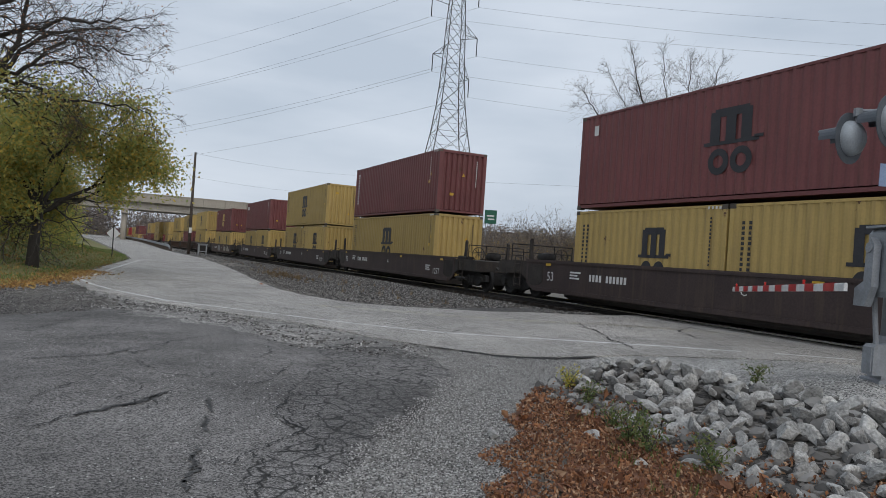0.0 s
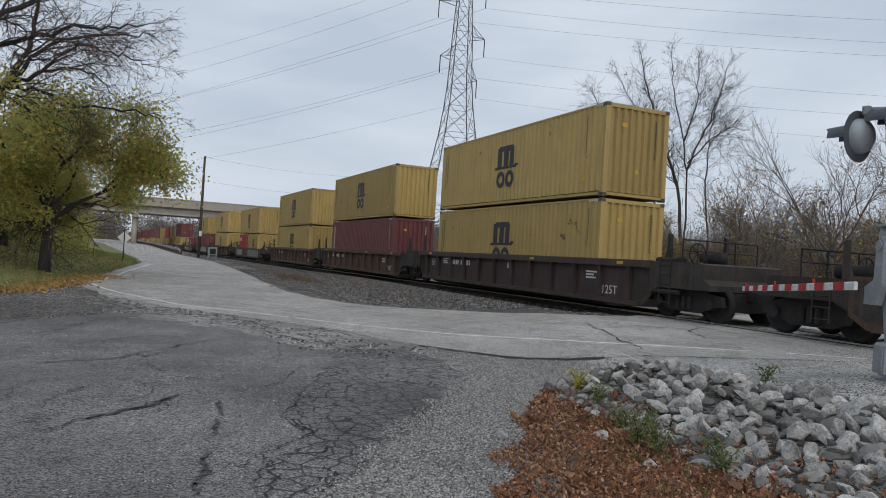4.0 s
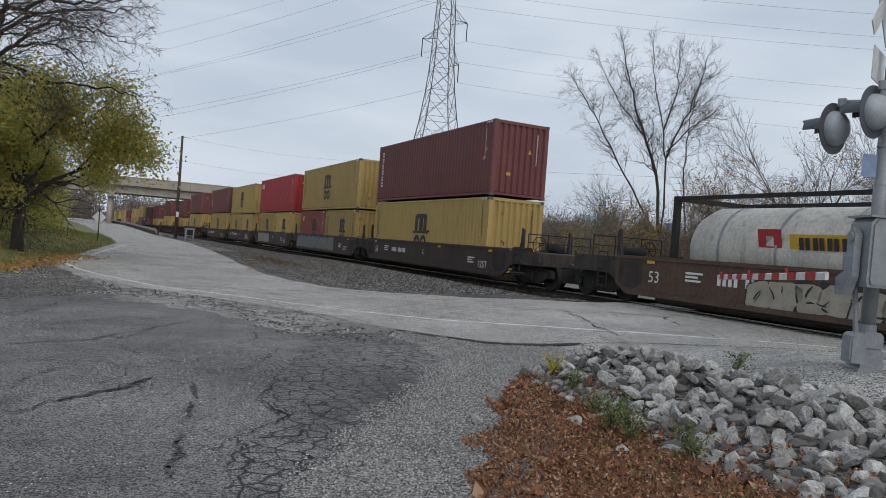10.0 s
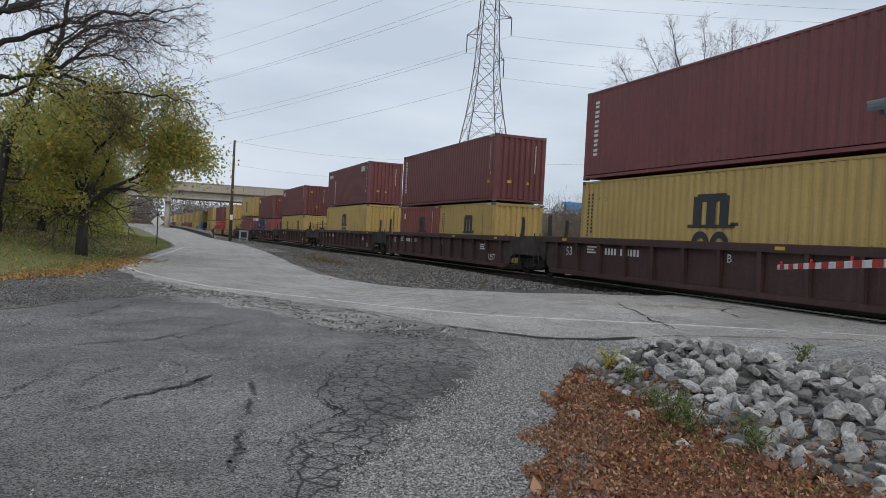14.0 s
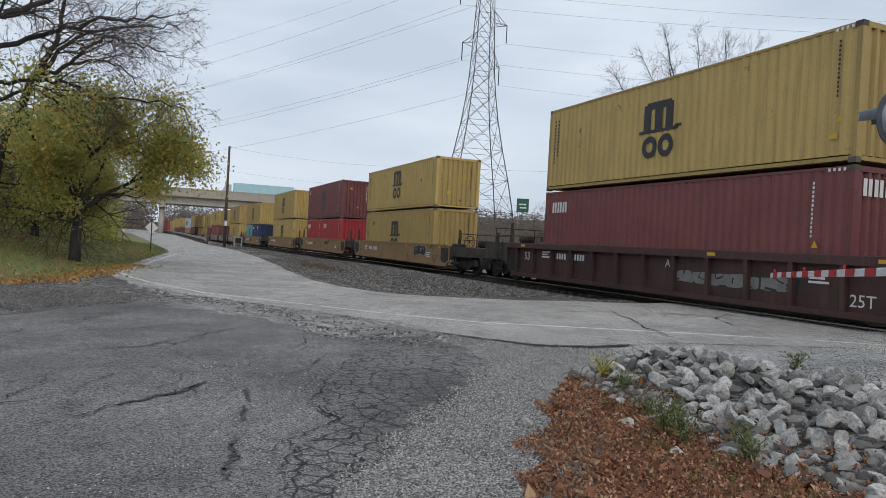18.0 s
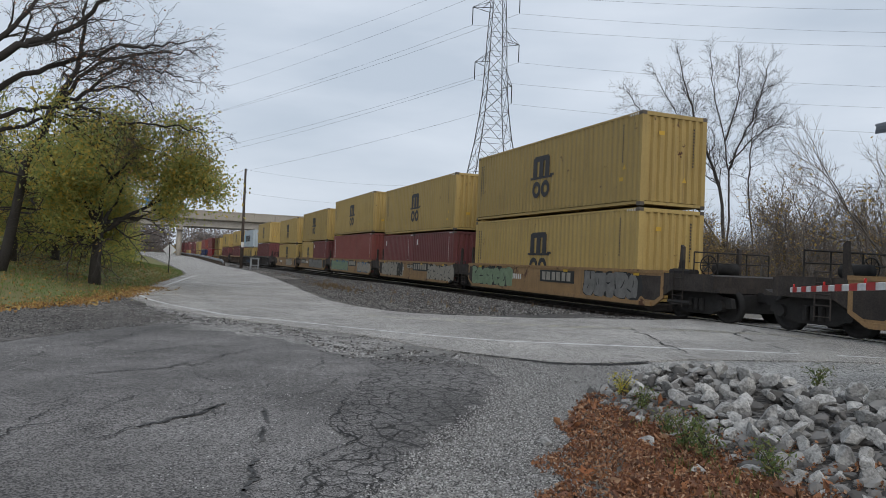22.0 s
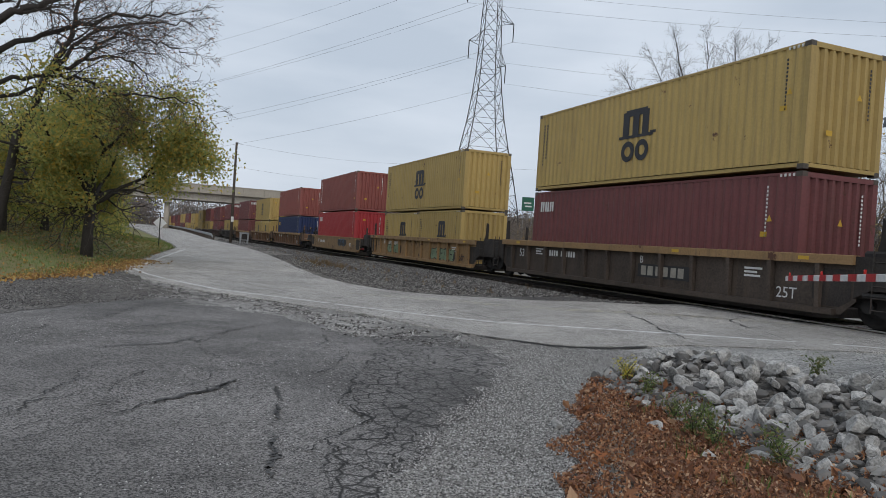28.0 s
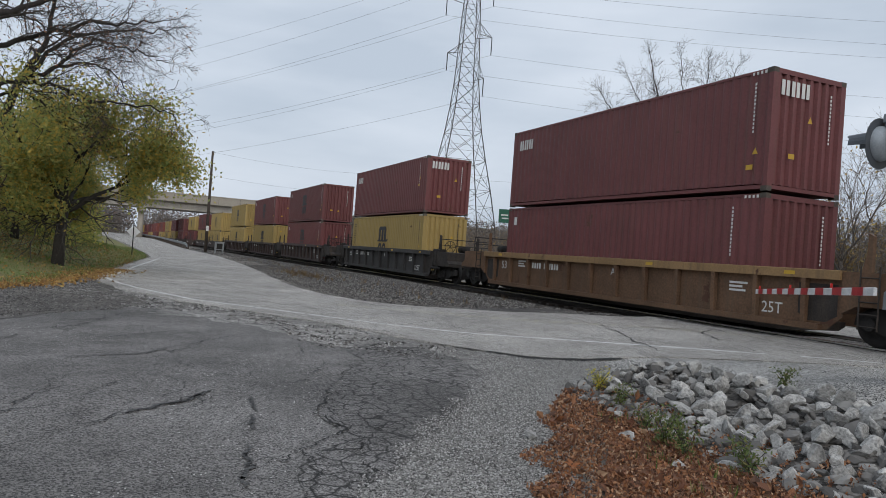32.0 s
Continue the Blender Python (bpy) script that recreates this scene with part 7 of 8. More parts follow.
# tall bare tree with several stems beyond the railway
t = Tree(44, -0.03, 36, 0.72, (2, 2), 0.2, (0, 0, 0.3), 0.6)
boughs(t, [
    ([(-43.1, 38.9, 2.8), (-43.2, 38.2, 8.2), (-43.5, 36.2, 12.8), (-44.1, 35.5, 15.8), (-43.8, 34.5, 18.0)], 0.15, 0.025),
    ([(-43.3, 39.2, 2.8), (-43.0, 38.9, 8.7), (-42.8, 38.2, 11.7), (-43.3, 37.4, 15.6), (-42.6, 36.4, 18.0)], 0.085, 0.018),
    ([(-42.7, 38.6, 9.5), (-41.5, 39.1, 12.5), (-40.3, 39.1, 14.8), (-40.1, 39.6, 17.2)], 0.08, 0.02),
    ([(-42.3, 38.2, 9.9), (-40.9, 39.2, 11.8), (-39.5, 39.7, 12.5)], 0.065, 0.02),
    ([(-43.7, 39.1, 3.4), (-45.3, 36.8, 8.2), (-46.2, 34.6, 12.2), (-47.0, 33.3, 14.4), (-46.8, 32.1, 15.6)], 0.085, 0.018),
    ([(-42.5, 41.0, 3.2), (-42.6, 40.3, 8.8), (-42.0, 40.2, 12.7), (-41.5, 40.3, 15.5)], 0.075, 0.018),
    ([(-43.4, 38.3, 8.2), (-43.8, 37.2, 11.2), (-44.6, 35.0, 13.7), (-45.6, 33.8, 16.8)], 0.065, 0.02),
    ([(-42.5, 38.0, 11.6), (-41.4, 38.1, 14.9), (-40.7, 37.3, 17.2)], 0.065, 0.02)], (1.0, 2.0), 3, 3)
plant_tree(t, "bare_tree", Matrix.Identity(4), TWIGSKY, TWIGSKY, "tall bare tree with several grey stems behind railway")

# woods beyond the railway
WOODS = []
for seed, h in ((51, 3.2), (53, 2.8), (57, 3.5), (59, 2.5)):
    t = Tree(seed, -0.015, 27, 0.74, (2, 3), 0.12)
    t.limb(Vector((0, 0, -0.3)), Vector((0.03, 0.02, 1)), h, 0.13, 5)
    t.limb(Vector((0.2, 0.1, -0.3)), Vector((0.15, 0.12, 1)), h * 0.8, 0.08, 4)
    lf = leaves(t.tips, 1500 if seed in (53, 59) else 150, 0.085, 0.3, seed, OCHRE, "last_leaves")
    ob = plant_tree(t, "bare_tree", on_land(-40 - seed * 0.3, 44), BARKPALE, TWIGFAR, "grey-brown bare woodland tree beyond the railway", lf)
    tagged(ob, group="trees beyond the railway")
    WOODS.append(ob)
random.seed(77)
for i in range(120):
    u = i / 120
    x = -150 + 175 * u + random.uniform(-3, 3)
    y = (34 + 0.10 * (-x - 10 if x < -10 else 0)) + random.uniform(-3, 22)
    if math.hypot(x + 132, y - 59) < 9 or math.hypot(x + 45.6, y - 36) < 2.5:
        continue
    s = random.uniform(0.75, 1.2) * (0.6 if x < -38 else 0.6 + 0.32 * smooth01((x + 38) / 8))
    copy_thing(WOODS[i % 4], Matrix.Translation((x, y, land(x, y) - 0.1)) @ pose(0, 0, 0, 0, 0, random.uniform(0, 360))).scale = (s, s, s * random.uniform(0.9, 1.15))
for i in range(14):
    x, y = random.uniform(-200, -175), random.uniform(44, 78)
    s = random.uniform(0.9, 1.3)
    copy_thing(WOODS[i % 4], Matrix.Translation((x, y, land(x, y) - 0.1)) @ pose(0, 0, 0, 0, 0, random.uniform(0, 360))).scale = (s, s, s)
for i in range(190):
    x, y = random.uniform(-62, 24), random.uniform(27, 60)
    if x < -36 and y > 45:
        continue
    s = random.uniform(0.36, 0.6) if x < -38 else random.uniform(0.6, 0.95)
    copy_thing(WOODS[i % 4], Matrix.Translation((x, y, land(x, y) - 0.1)) @ pose(0, 0, 0, 0, 0, random.uniform(0, 360))).scale = (s, s, s)
for i in range(48):
    x, y = random.uniform(-190, -52), random.uniform(-34, -8)
    if y > lerp_line(GRASS_EDGE, x) - 5:
        continue
    s = random.uniform(0.9, 1.3)
    copy_thing(WOODS[i % 4], Matrix.Translation((x, y, land(x, y) - 0.1)) @ pose(0, 0, 0, 0, 0, random.uniform(0, 360))).scale = (s, s, s)

# brush: thin stems and rusty leaves
BRUSHTWIG = island("brush_twigs", [(0.13, 0.11, 0.095), (0.17, 0.145, 0.125), (0.09, 0.078, 0.068), (0.20, 0.15, 0.11), (0.15, 0.13, 0.115)], 0.95)
r = np.random.default_rng(5)
m = MB()
bush = []
for i in range(3200):
    x, y = float(r.uniform(-115, 28)), float(r.uniform(25, 52))
    z, h = land(x, y), float(r.uniform(2.0, 5.6))
    a, b = float(r.normal(0, 0.35)), float(r.normal(0, 0.35))
    m.rod((x, y, z - 0.1), (x + a * h * 0.4, y + b * h * 0.4, z + h), 0.022, 0.006, 3, False)
    bush += [(x + a * h * 0.4 * q, y + b * h * 0.4 * q, z + h * q) for q in (0.15, 0.35, 0.55, 0.75, 0.92)]
thing("brush", m.mesh("brush_stems", TWIGFAR), label="tangle of dry brush stems beyond the railway", category="brush", kind="stuff")
thing("brush_twigs", leaves(bush, 190000, 0.24, 0.4, 15, BRUSHTWIG, "brush_twigs", 0.045), label="grey-brown twigs of the brush", category="brush", kind="stuff")
thing("brush_leaves", leaves(bush[::3], 16000, 0.06, 0.5, 9, OCHRE), label="dry rusty leaves on the brush", category="brush", kind="stuff")
pts = [(float(r.uniform(-170, -44)), 0.0) for _ in range(1100)]
pts = [(x, lerp_line(GRASS_EDGE, x) - 3.6 - float(r.exponential(5))) for x, _ in pts]
thing("undergrowth", leaves([(x, y, land(x, y) + float(r.uniform(0.2, 2.6))) for x, y in pts], 52000, 0.11, 0.6, 12, LEAFGREEN), label="dark undergrowth below the bank trees", category="undergrowth", kind="stuff")
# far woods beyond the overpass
# twig tones lightened towards grey to paint in the distant haze
HAZETWIG = island("haze_paled_twigs", [(0.16, 0.145, 0.14), (0.20, 0.175, 0.165), (0.13, 0.12, 0.115), (0.21, 0.165, 0.135), (0.18, 0.16, 0.15)], 0.95)
m, far = MB(), []
for i in range(1700):
    x, y = float(r.uniform(-420, -300)), float(r.uniform(-170, 120))
    if abs(y - track_y(x)) < 5:
        continue
    z, h = land(x, y), float(r.uniform(10.0, 17.0))
    m.rod((x, y, z - 0.3), (x + float(r.normal(0, 0.4)), y + float(r.normal(0, 0.4)), z + h), 0.14, 0.03, 4, False)
    far += [(x, y, z + h * q) for q in (0.2, 0.4, 0.6, 0.8)]
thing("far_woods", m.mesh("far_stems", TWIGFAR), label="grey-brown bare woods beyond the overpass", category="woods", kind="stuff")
thing("far_foliage", leaves(far, 90000, 0.5, 1.5, 19, HAZETWIG), label="thin rusty foliage of the far woods, paled for haze", category="woods", kind="stuff")
# a shrub by the tall bare tree and one conifer by the tower
t, lf = leafy(61, 4.2, LEAFGREEN, 3800, 0.10, 0.35)
plant_tree(t, "shrub", on_land(-47.5, 34.0, 0.1, 0, 1.0), BARK, TWIG, "olive shrub at the foot of bare tree", lf, category="shrub")
cone = MB()
cone.rod((0, 0, -0.3), (0, 0, 8.5), 0.16, 0.02, 8)
tips = []
for i in range(26):
    h = 1.0 + 7.3 * i / 26
    for k in range(9):
        a = 2 * math.pi * k / 9 + i
        l = 0.30 * (9.2 - h) * random.uniform(0.8, 1.1)
        cone.rod((0, 0, h), (l * math.cos(a), l * math.sin(a), h - 0.25 * l), 0.025, 0.008, 3, False)
        tips += [(l * q * math.cos(a), l * q * math.sin(a), h - 0.25 * l * q) for q in (0.4, 0.7, 1.0)]
NEEDLE = island("dark_needles", [(0.02, 0.035, 0.018), (0.03, 0.045, 0.02), (0.015, 0.028, 0.016)], 0.8)
ob = thing("conifer", cone.mesh("trunk", BARK, True), on_land(-105, 38), label="small dark conifer behind the railway", category="tree")
piece("crown", leaves(tips, 7000, 0.13, 0.13, 3, NEEDLE), ob)

# ---------------------------------------------------------------- rocks, leaves, weeds
ROCK = mat("pale_limestone", (0.42, 0.41, 0.39), 0.9, vary=0.3, scale=1.1, fine=6, bump=0.5, rnd=0.34, dark=(0.15, 0.146, 0.14))


def rock_mesh(seed, fine=3, material=None):
    """A broken stone: a ball cut by random planes, with chipped faces."""
    r = np.random.default_rng(seed)
    b = bmesh.new()
    bmesh.ops.create_icosphere(b, subdivisions=fine, radius=1.0)
    nrm = r.normal(0, 1, (10, 3))
    nrm /= np.linalg.norm(nrm, axis=1)[:, None]
    far = r.uniform(0.45, 0.74, 10)
    flat = np.array([1.0, r.uniform(0.62, 0.9), r.uniform(0.5, 0.75)])
    for v in b.verts:
        d = np.array(v.co)
        reach = min(1.05, min(f / max(float(q @ d), 1e-3) for q, f in zip(nrm, far)))
        reach *= 1 + 0.03 * noise.noise(Vector(d * 2.3) + Vector((seed, 0, 0))) + 0.035 * noise.noise(Vector(d * 9.0) + Vector((0, seed, 0)))
        v.co = Vector(d * reach * flat)
    me = bpy.data.meshes.new("rock")
    b.to_mesh(me)
    b.free()
    me.materials.append(material or ROCK)
    return me


ROCKS = [rock_mesh(100 + i, 4) for i in range(14)]
ROUGH = [rock_mesh(140 + i, 2) for i in range(8)]
RIDGE = [(-7.55, 5.6, 0.12), (-7.1, 5.8, 0.46), (-6.4, 5.95, 0.52), (-5.4, 6.15, 0.46), (-4.4, 6.35, 0.45), (-3.6, 6.6, 0.40), (-2.6, 6.9, 0.32), (-1.4, 7.2, 0.2)]
APRON = [(-7.5, 0.6), (-6.8, 0.95), (-5.5, 1.4), (-4.6, 1.7), (-3.3, 2.05), (-1.4, 2.2)]


def heap(x, y):
    """Height of the heap, and how far from its ridge."""
    yr = lerp_line([(a, b) for a, b, _ in RIDGE], x)
    h = lerp_line([(a, c) for a, _, c in RIDGE], x)
    v = (y - yr) / (lerp_line(APRON, x) if y < yr else 0.8)
    return h * max(0.0, 1 - abs(v)) ** 0.75, abs(v)


m = MB()
hx, hy = axis([(-7.6, -1.0, 0.2)]), axis([(4.4, 8.2, 0.2)])
m.v = [(x, y, land(x, y) + 0.02 + 0.7 * heap(x, y)[0] - (0.05 if heap(x, y)[1] > 0.98 else 0)) for x in hx for y in hy]
m.f = [(i * len(hy) + j, (i + 1) * len(hy) + j, (i + 1) * len(hy) + j + 1, i * len(hy) + j + 1) for i in range(len(hx) - 1) for j in range(len(hy) - 1) if min(heap(hx[i], hy[j])[1], heap(hx[i + 1], hy[j + 1])[1]) < 1]
# core in dark gravel, so shade between the stones is in its colour
thing("heap_core", m.mesh("heap_core", DARKGRAVEL), label="grit under the heap, dark for the shade between stones", category="gravel", kind="structure")
random.seed(5)
n_rock, spots = 0, []
while n_rock < 295:
    x, y = random.uniform(-7.5, -2.3), random.uniform(4.2, 7.4)
    h, v = heap(x, y)
    if v > 1.02 or (x > -3.2 and random.random() < 0.5) or (y > 6.9 and random.random() < 0.5):
        continue
    r = random.choice((0.10, 0.115, 0.13, 0.15, 0.165, 0.20)) * (1.0 if v < 0.8 else 0.8) * (0.66 if x < -6.2 else 0.78)
    if any((x - a) ** 2 + (y - b) ** 2 < (0.5 * (r + q)) ** 2 for a, b, q in spots):
        if random.random() < 0.985:
            continue
    spots.append((x, y, r))
    ob = thing("rock", ROCKS[n_rock % 14], Matrix.Translation((x, y, land(x, y) + h * random.uniform(0.8, 1.0) + 0.25 * r)) @ pose(0, 0, 0, random.uniform(-50, 50), random.uniform(-50, 50), random.uniform(0, 360)) @ Matrix.Scale(r, 4),
               label="pale grey broken limestone rock in roadside heap", category="rock", group="rocks of the heap")
    n_rock += 1
# fill tones darkened: crevice shade and dirt painted into the small rocks
GAPROCK = island("earthy_shaded_limestone", [(0.22, 0.21, 0.20), (0.13, 0.125, 0.12), (0.30, 0.29, 0.275), (0.09, 0.085, 0.08), (0.18, 0.17, 0.16)])
# smaller rocks that fill the heap between the large ones
fill = MB()
for i in range(1700):
    x, y = random.uniform(-7.5, -1.8), random.uniform(4.2, 7.8)
    h, v = heap(x, y)
    if v > 1.05:
        continue
    src, q = ROUGH[i % 8], random.choice((0.05, 0.07, 0.09, 0.11, 0.13))
    at = Matrix.Translation((x, y, land(x, y) + h * random.uniform(0.68, 0.9))) @ pose(0, 0, 0, random.uniform(-40, 40), random.uniform(-40, 40), random.uniform(0, 360)) @ Matrix.Scale(q, 4)
    fill.add([at @ w.co for w in src.vertices], [tuple(f.vertices) for f in src.polygons])
thing("small_rocks", fill.mesh("small_rocks", GAPROCK), label="smaller limestone rocks packed within the heap, darkened for shade and dirt", category="rock", kind="stuff")
for x, y, r in ((-5.5, 3.35, 0.09), (-6.9, 4.85, 0.10), (-5.35, 4.3, 0.10), (-6.1, 4.75, 0.09), (-4.5, 4.15, 0.08)):
    thing("rock", ROCKS[int(r * 700) % 14], Matrix.Translation((x, y, land(x, y) + 0.05)) @ pose(0, 0, 0, 20, 10, 70 * x) @ Matrix.Scale(r, 4), label="single pale limestone rock lying on the ground", category="rock", group="rocks of the heap")


def pebbles(name, count, area, size, material, seed, label, keep=None, lift=0.0):
    """Loose stones as small uneven octahedra."""
    r = np.random.default_rng(seed)
    v, f = [], []
    while len(f) < count * 8:
        x, y = float(r.uniform(area[0], area[1])), float(r.uniform(area[2], area[3]))
        z = keep(x, y) if keep else land(x, y)
        if z is None:
            continue
        s, o = float(size * r.uniform(0.45, 1.35)), len(v)
        j = r.uniform(0.6, 1.2, 6) * s
        a = float(r.uniform(0, 3.14))
        c, q = math.cos(a), math.sin(a)
        v += [(x + c * j[0], y + q * j[0], z + lift), (x - q * j[1], y + c * j[1], z + lift), (x - c * j[2], y - q * j[2], z + lift), (x + q * j[3], y - c * j[3], z + lift), (x, y, z + j[4] * 0.8 + lift), (x, y, z - j[5] * 0.5)]
        f += [(o, o + 1, o + 4), (o + 1, o + 2, o + 4), (o + 2, o + 3, o + 4), (o + 3, o, o + 4), (o + 1, o, o + 5), (o + 2, o + 1, o + 5), (o + 3, o + 2, o + 5), (o, o + 3, o + 5)]
    me = bpy.data.meshes.new(name)
    me.from_pydata(v, [], f)
    me.materials.append(material)
    return thing(name, me, label=label, category="gravel", kind="stuff")


STONES = island("loose_stones", [(0.36, 0.35, 0.34), (0.17, 0.165, 0.16), (0.50, 0.49, 0.475), (0.24, 0.233, 0.225), (0.07, 0.068, 0.066)], 0.9)
BALLASTST = island("ballast_stones", [(0.06, 0.057, 0.055), (0.15, 0.143, 0.137), (0.03, 0.029, 0.028), (0.24, 0.23, 0.22), (0.09, 0.08, 0.072)], 0.9)


def ballast_at(x, y):
    d = y - track_y(x)
    if d < -9.4 or d > -2.2 or y < lerp_line(ROAD_R, x) + 0.12:
        return None
    return max(track_z(x) + lerp_line([(a, b) for a, b, _ in PROF], d), land(x, y)) + 0.008


pebbles("ballast_stones", 60000, (-46, -15.0, 5.5, 12.8), 0.042, BALLASTST, 3, "loose ballast stones beside the track", ballast_at)
pebbles("ballast_stones_far", 5000, (-100, -46, 5.5, 12.8), 0.05, BALLASTST, 4, "loose ballast stones farther along the track", ballast_at)
pebbles("shoulder_stones", 9000, (-9.6, 0.5, 6.0, 11.2), 0.018, STONES, 6, "loose limestone chips on the shoulder", lambda x, y: land(x, y) if heap(x, y)[1] > 0.9 and y > 6.0 and x > -10.6 + (11 - y) * -0.0 and x > -7.7 - (11.2 - y) * 0.62 else None)


def verge_at(x, y):
    lo, hi = lerp_line([(-2.6, 1.1), (-3.6, 1.35), (-4.42, 1.67), (-5.37, 2.2), (-6.42, 2.9), (-7.72, 3.9), (-9.0, 4.7), (-10.6, 4.9)], x), lerp_line([(-2.6, 2.4), (-4.3, 2.8), (-5.3, 3.4), (-6.3, 4.1), (-7.6, 5.2), (-8.6, 6.5), (-9.5, 6.5), (-9.9, 5.8), (-10.6, 5.3)], x)
    w = 0.3 * noise.noise(Vector((x * 3, y * 3, 3))) + 0.25 * noise.noise(Vector((x * 41, y * 41, 3)))
    return land(x, y) + 0.018 if lo - 0.15 + w < y < hi + 0.25 + w * 0.5 else None


pebbles("verge_stones", 42000, (-10.6, -2.6, 0.7, 6.8), 0.009, STONES, 7, "grey gravel spilled over the lot edge", verge_at)
pebbles("lot_grit", 9000, (-24, -4, -5, 5), 0.008, STONES, 8, "scattered grit on the old asphalt lot", lambda x, y: land(x, y) if noise.noise(Vector((x * 0.35, y * 0.35, 1))) > 0.12 and y < lerp_line([(-25, -2), (-18.5, 0.5), (-12, 5.5), (-5, 2.5), (-4, 2.0)], x) else None)


def foot_at(x, y):
    d = lerp_line(ROAD_L[6:14], x) - y
    return land(x, y) + 0.004 if 0.1 < d + 0.9 * noise.noise(Vector((x * 0.8, y * 0.8, 4))) < 2.0 and noise.noise(Vector((x * 2.2, y * 2.2, 9))) > -0.1 else None


pebbles("foot_chips", 9000, (-25, -10, -3.2, 6), 0.017, STONES, 65, "loose chips of broken asphalt below the road", foot_at)
pebbles("dark_clods", 2500, (-25, -10, -3.2, 6), 0.03, BALLASTST, 66, "dark clods of broken asphalt below the road", foot_at)


def leaf_spots(count, area, inside, seed, lift=0.03):
    r = np.random.default_rng(seed)
    out = []
    while len(out) < count:
        x, y = float(r.uniform(area[0], area[1])), float(r.uniform(area[2], area[3]))
        if inside(x, y):
            out.append((x, y, land(x, y) + lift + float(r.uniform(0, 0.035)) + 0.7 * heap(x, y)[0]))
    return out


def in_bed(x, y):
    lo = lerp_line([(-2.2, 2.0), (-3.6, 2.3), (-4.5, 2.83), (-5.9, 3.72), (-6.6, 4.25), (-7.4, 4.95), (-7.6, 5.5)], x) + 0.35 * noise.noise(Vector((x * 1.7, y * 1.7, 0)))
    return lo < y < 5.9 and heap(x, y)[1] > (0.62 if (x * 7.3 + y * 3.1) % 1 < 0.25 else 0.95)


thing("fallen_leaves", leaves(leaf_spots(36000, (-7.6, -1.2, 1.7, 5.9), in_bed, 1), 36000, 0.018, 0.008, 2, DRYLEAF, "fallen_leaves"), label="thick layer of brown fallen leaves", category="leaves", kind="stuff")
thing("bank_leaves", leaves(leaf_spots(11000, (-60, -12, -16, -0.5), lambda x, y: y < lerp_line(GRASS_EDGE, x) + 0.3, 3), 11000, 0.055, 0.01, 4, BANKLEAF, "bank_leaves"), label="fallen leaves scattered on the grass bank", category="leaves", kind="stuff")


def blades(name, spots, per, height, material, seed, label):
    r = np.random.default_rng(seed)
    v, f = [], []
    for x, y in spots:
        z = land(x, y)
        for _ in range(per):
            a, h = float(r.uniform(0, 6.28)), float(height * r.uniform(0.4, 1.2))
            bx, by = x + float(r.normal(0, 0.05)), y + float(r.normal(0, 0.05))
            lx, ly = math.cos(a) * h * 0.4, math.sin(a) * h * 0.4
            o, w = len(v), 0.006 + 0.03 * height
            v += [(bx - w * math.sin(a), by + w * math.cos(a), z), (bx + w * math.sin(a), by - w * math.cos(a), z), (bx + lx, by + ly, z + h)]
            f.append((o, o + 1, o + 2))
    me = bpy.data.meshes.new(name)
    me.from_pydata(v, [], f)
    me.materials.append(material)
    return thing(name, me, label=label, category="grass", kind="stuff")


BLADE = island("grass_blades", [(0.08, 0.15, 0.032), (0.11, 0.175, 0.04), (0.15, 0.17, 0.055), (0.07, 0.125, 0.03), (0.22, 0.18, 0.08)], 0.8)
DRYBLADE = island("dry_grass_blades", [(0.15, 0.105, 0.06), (0.12, 0.08, 0.045), (0.19, 0.14, 0.08), (0.09, 0.065, 0.04)], 0.9)
r = np.random.default_rng(8)
spots = []
for _ in range(16000):
    x = float(r.uniform(-75, -12))
    spots.append((x, lerp_line(GRASS_EDGE, x) - float(abs(r.normal(0, 4.0)))))
blades("grass", spots, 3, 0.13, BLADE, 9, "short rough grass on the bank")
blades("dry_weeds", [(float(r.normal(-34.5, 2.2)), float(r.normal(7.2, 0.35))) for _ in range(110)] + [(float(r.uniform(-60, -18)), float(r.normal(8.3, 0.6))) for _ in range(60)], 6, 0.24, DRYBLADE, 10, "dry brown weeds in the ballast")


WEEDLEAF = island("weed_leaves", [(0.13, 0.17, 0.06), (0.17, 0.20, 0.075), (0.09, 0.13, 0.05), (0.20, 0.19, 0.08)], 0.8, 0.3)
YELLOWLEAF = island("yellow_weed_leaves", [(0.55, 0.45, 0.06), (0.45, 0.40, 0.08), (0.30, 0.32, 0.08)], 0.8, 0.3)


def weed(x, y, h, seed, leaf=None, label="small green roadside weed"):
    """A small green weed: bent stems with narrow leaves."""
    r = random.Random(seed)
    tips, stems = [], []
    for k in range(7):
        a = r.uniform(0, 6.28)
        pts = [Vector((0, 0, 0))]
        for i in range(4):
            pts.append(pts[-1] + Vector((math.cos(a) * 0.12 * h * (i * 0.5 + 0.3), math.sin(a) * 0.12 * h * (i * 0.5 + 0.3), h * 0.25)))
        m = MB()
        m.tube(pts, 0.003, 4)
        stems.append(m.mesh("stem", TWIG))
        tips += pts[1:]
    ob = thing("weed", stems[0], Matrix.Translation((x, y, land(x, y) + heap(x, y)[0] * 0.8)), label=label, category="weed", group="weeds by the heap")
    for me in stems[1:]:
        piece("stem", me, ob)
    piece("leaves", leaves(tips, 300, 0.028 * h / 0.3, 0.05 * h / 0.3, seed, leaf or WEEDLEAF, "leaves", 0.35), ob)


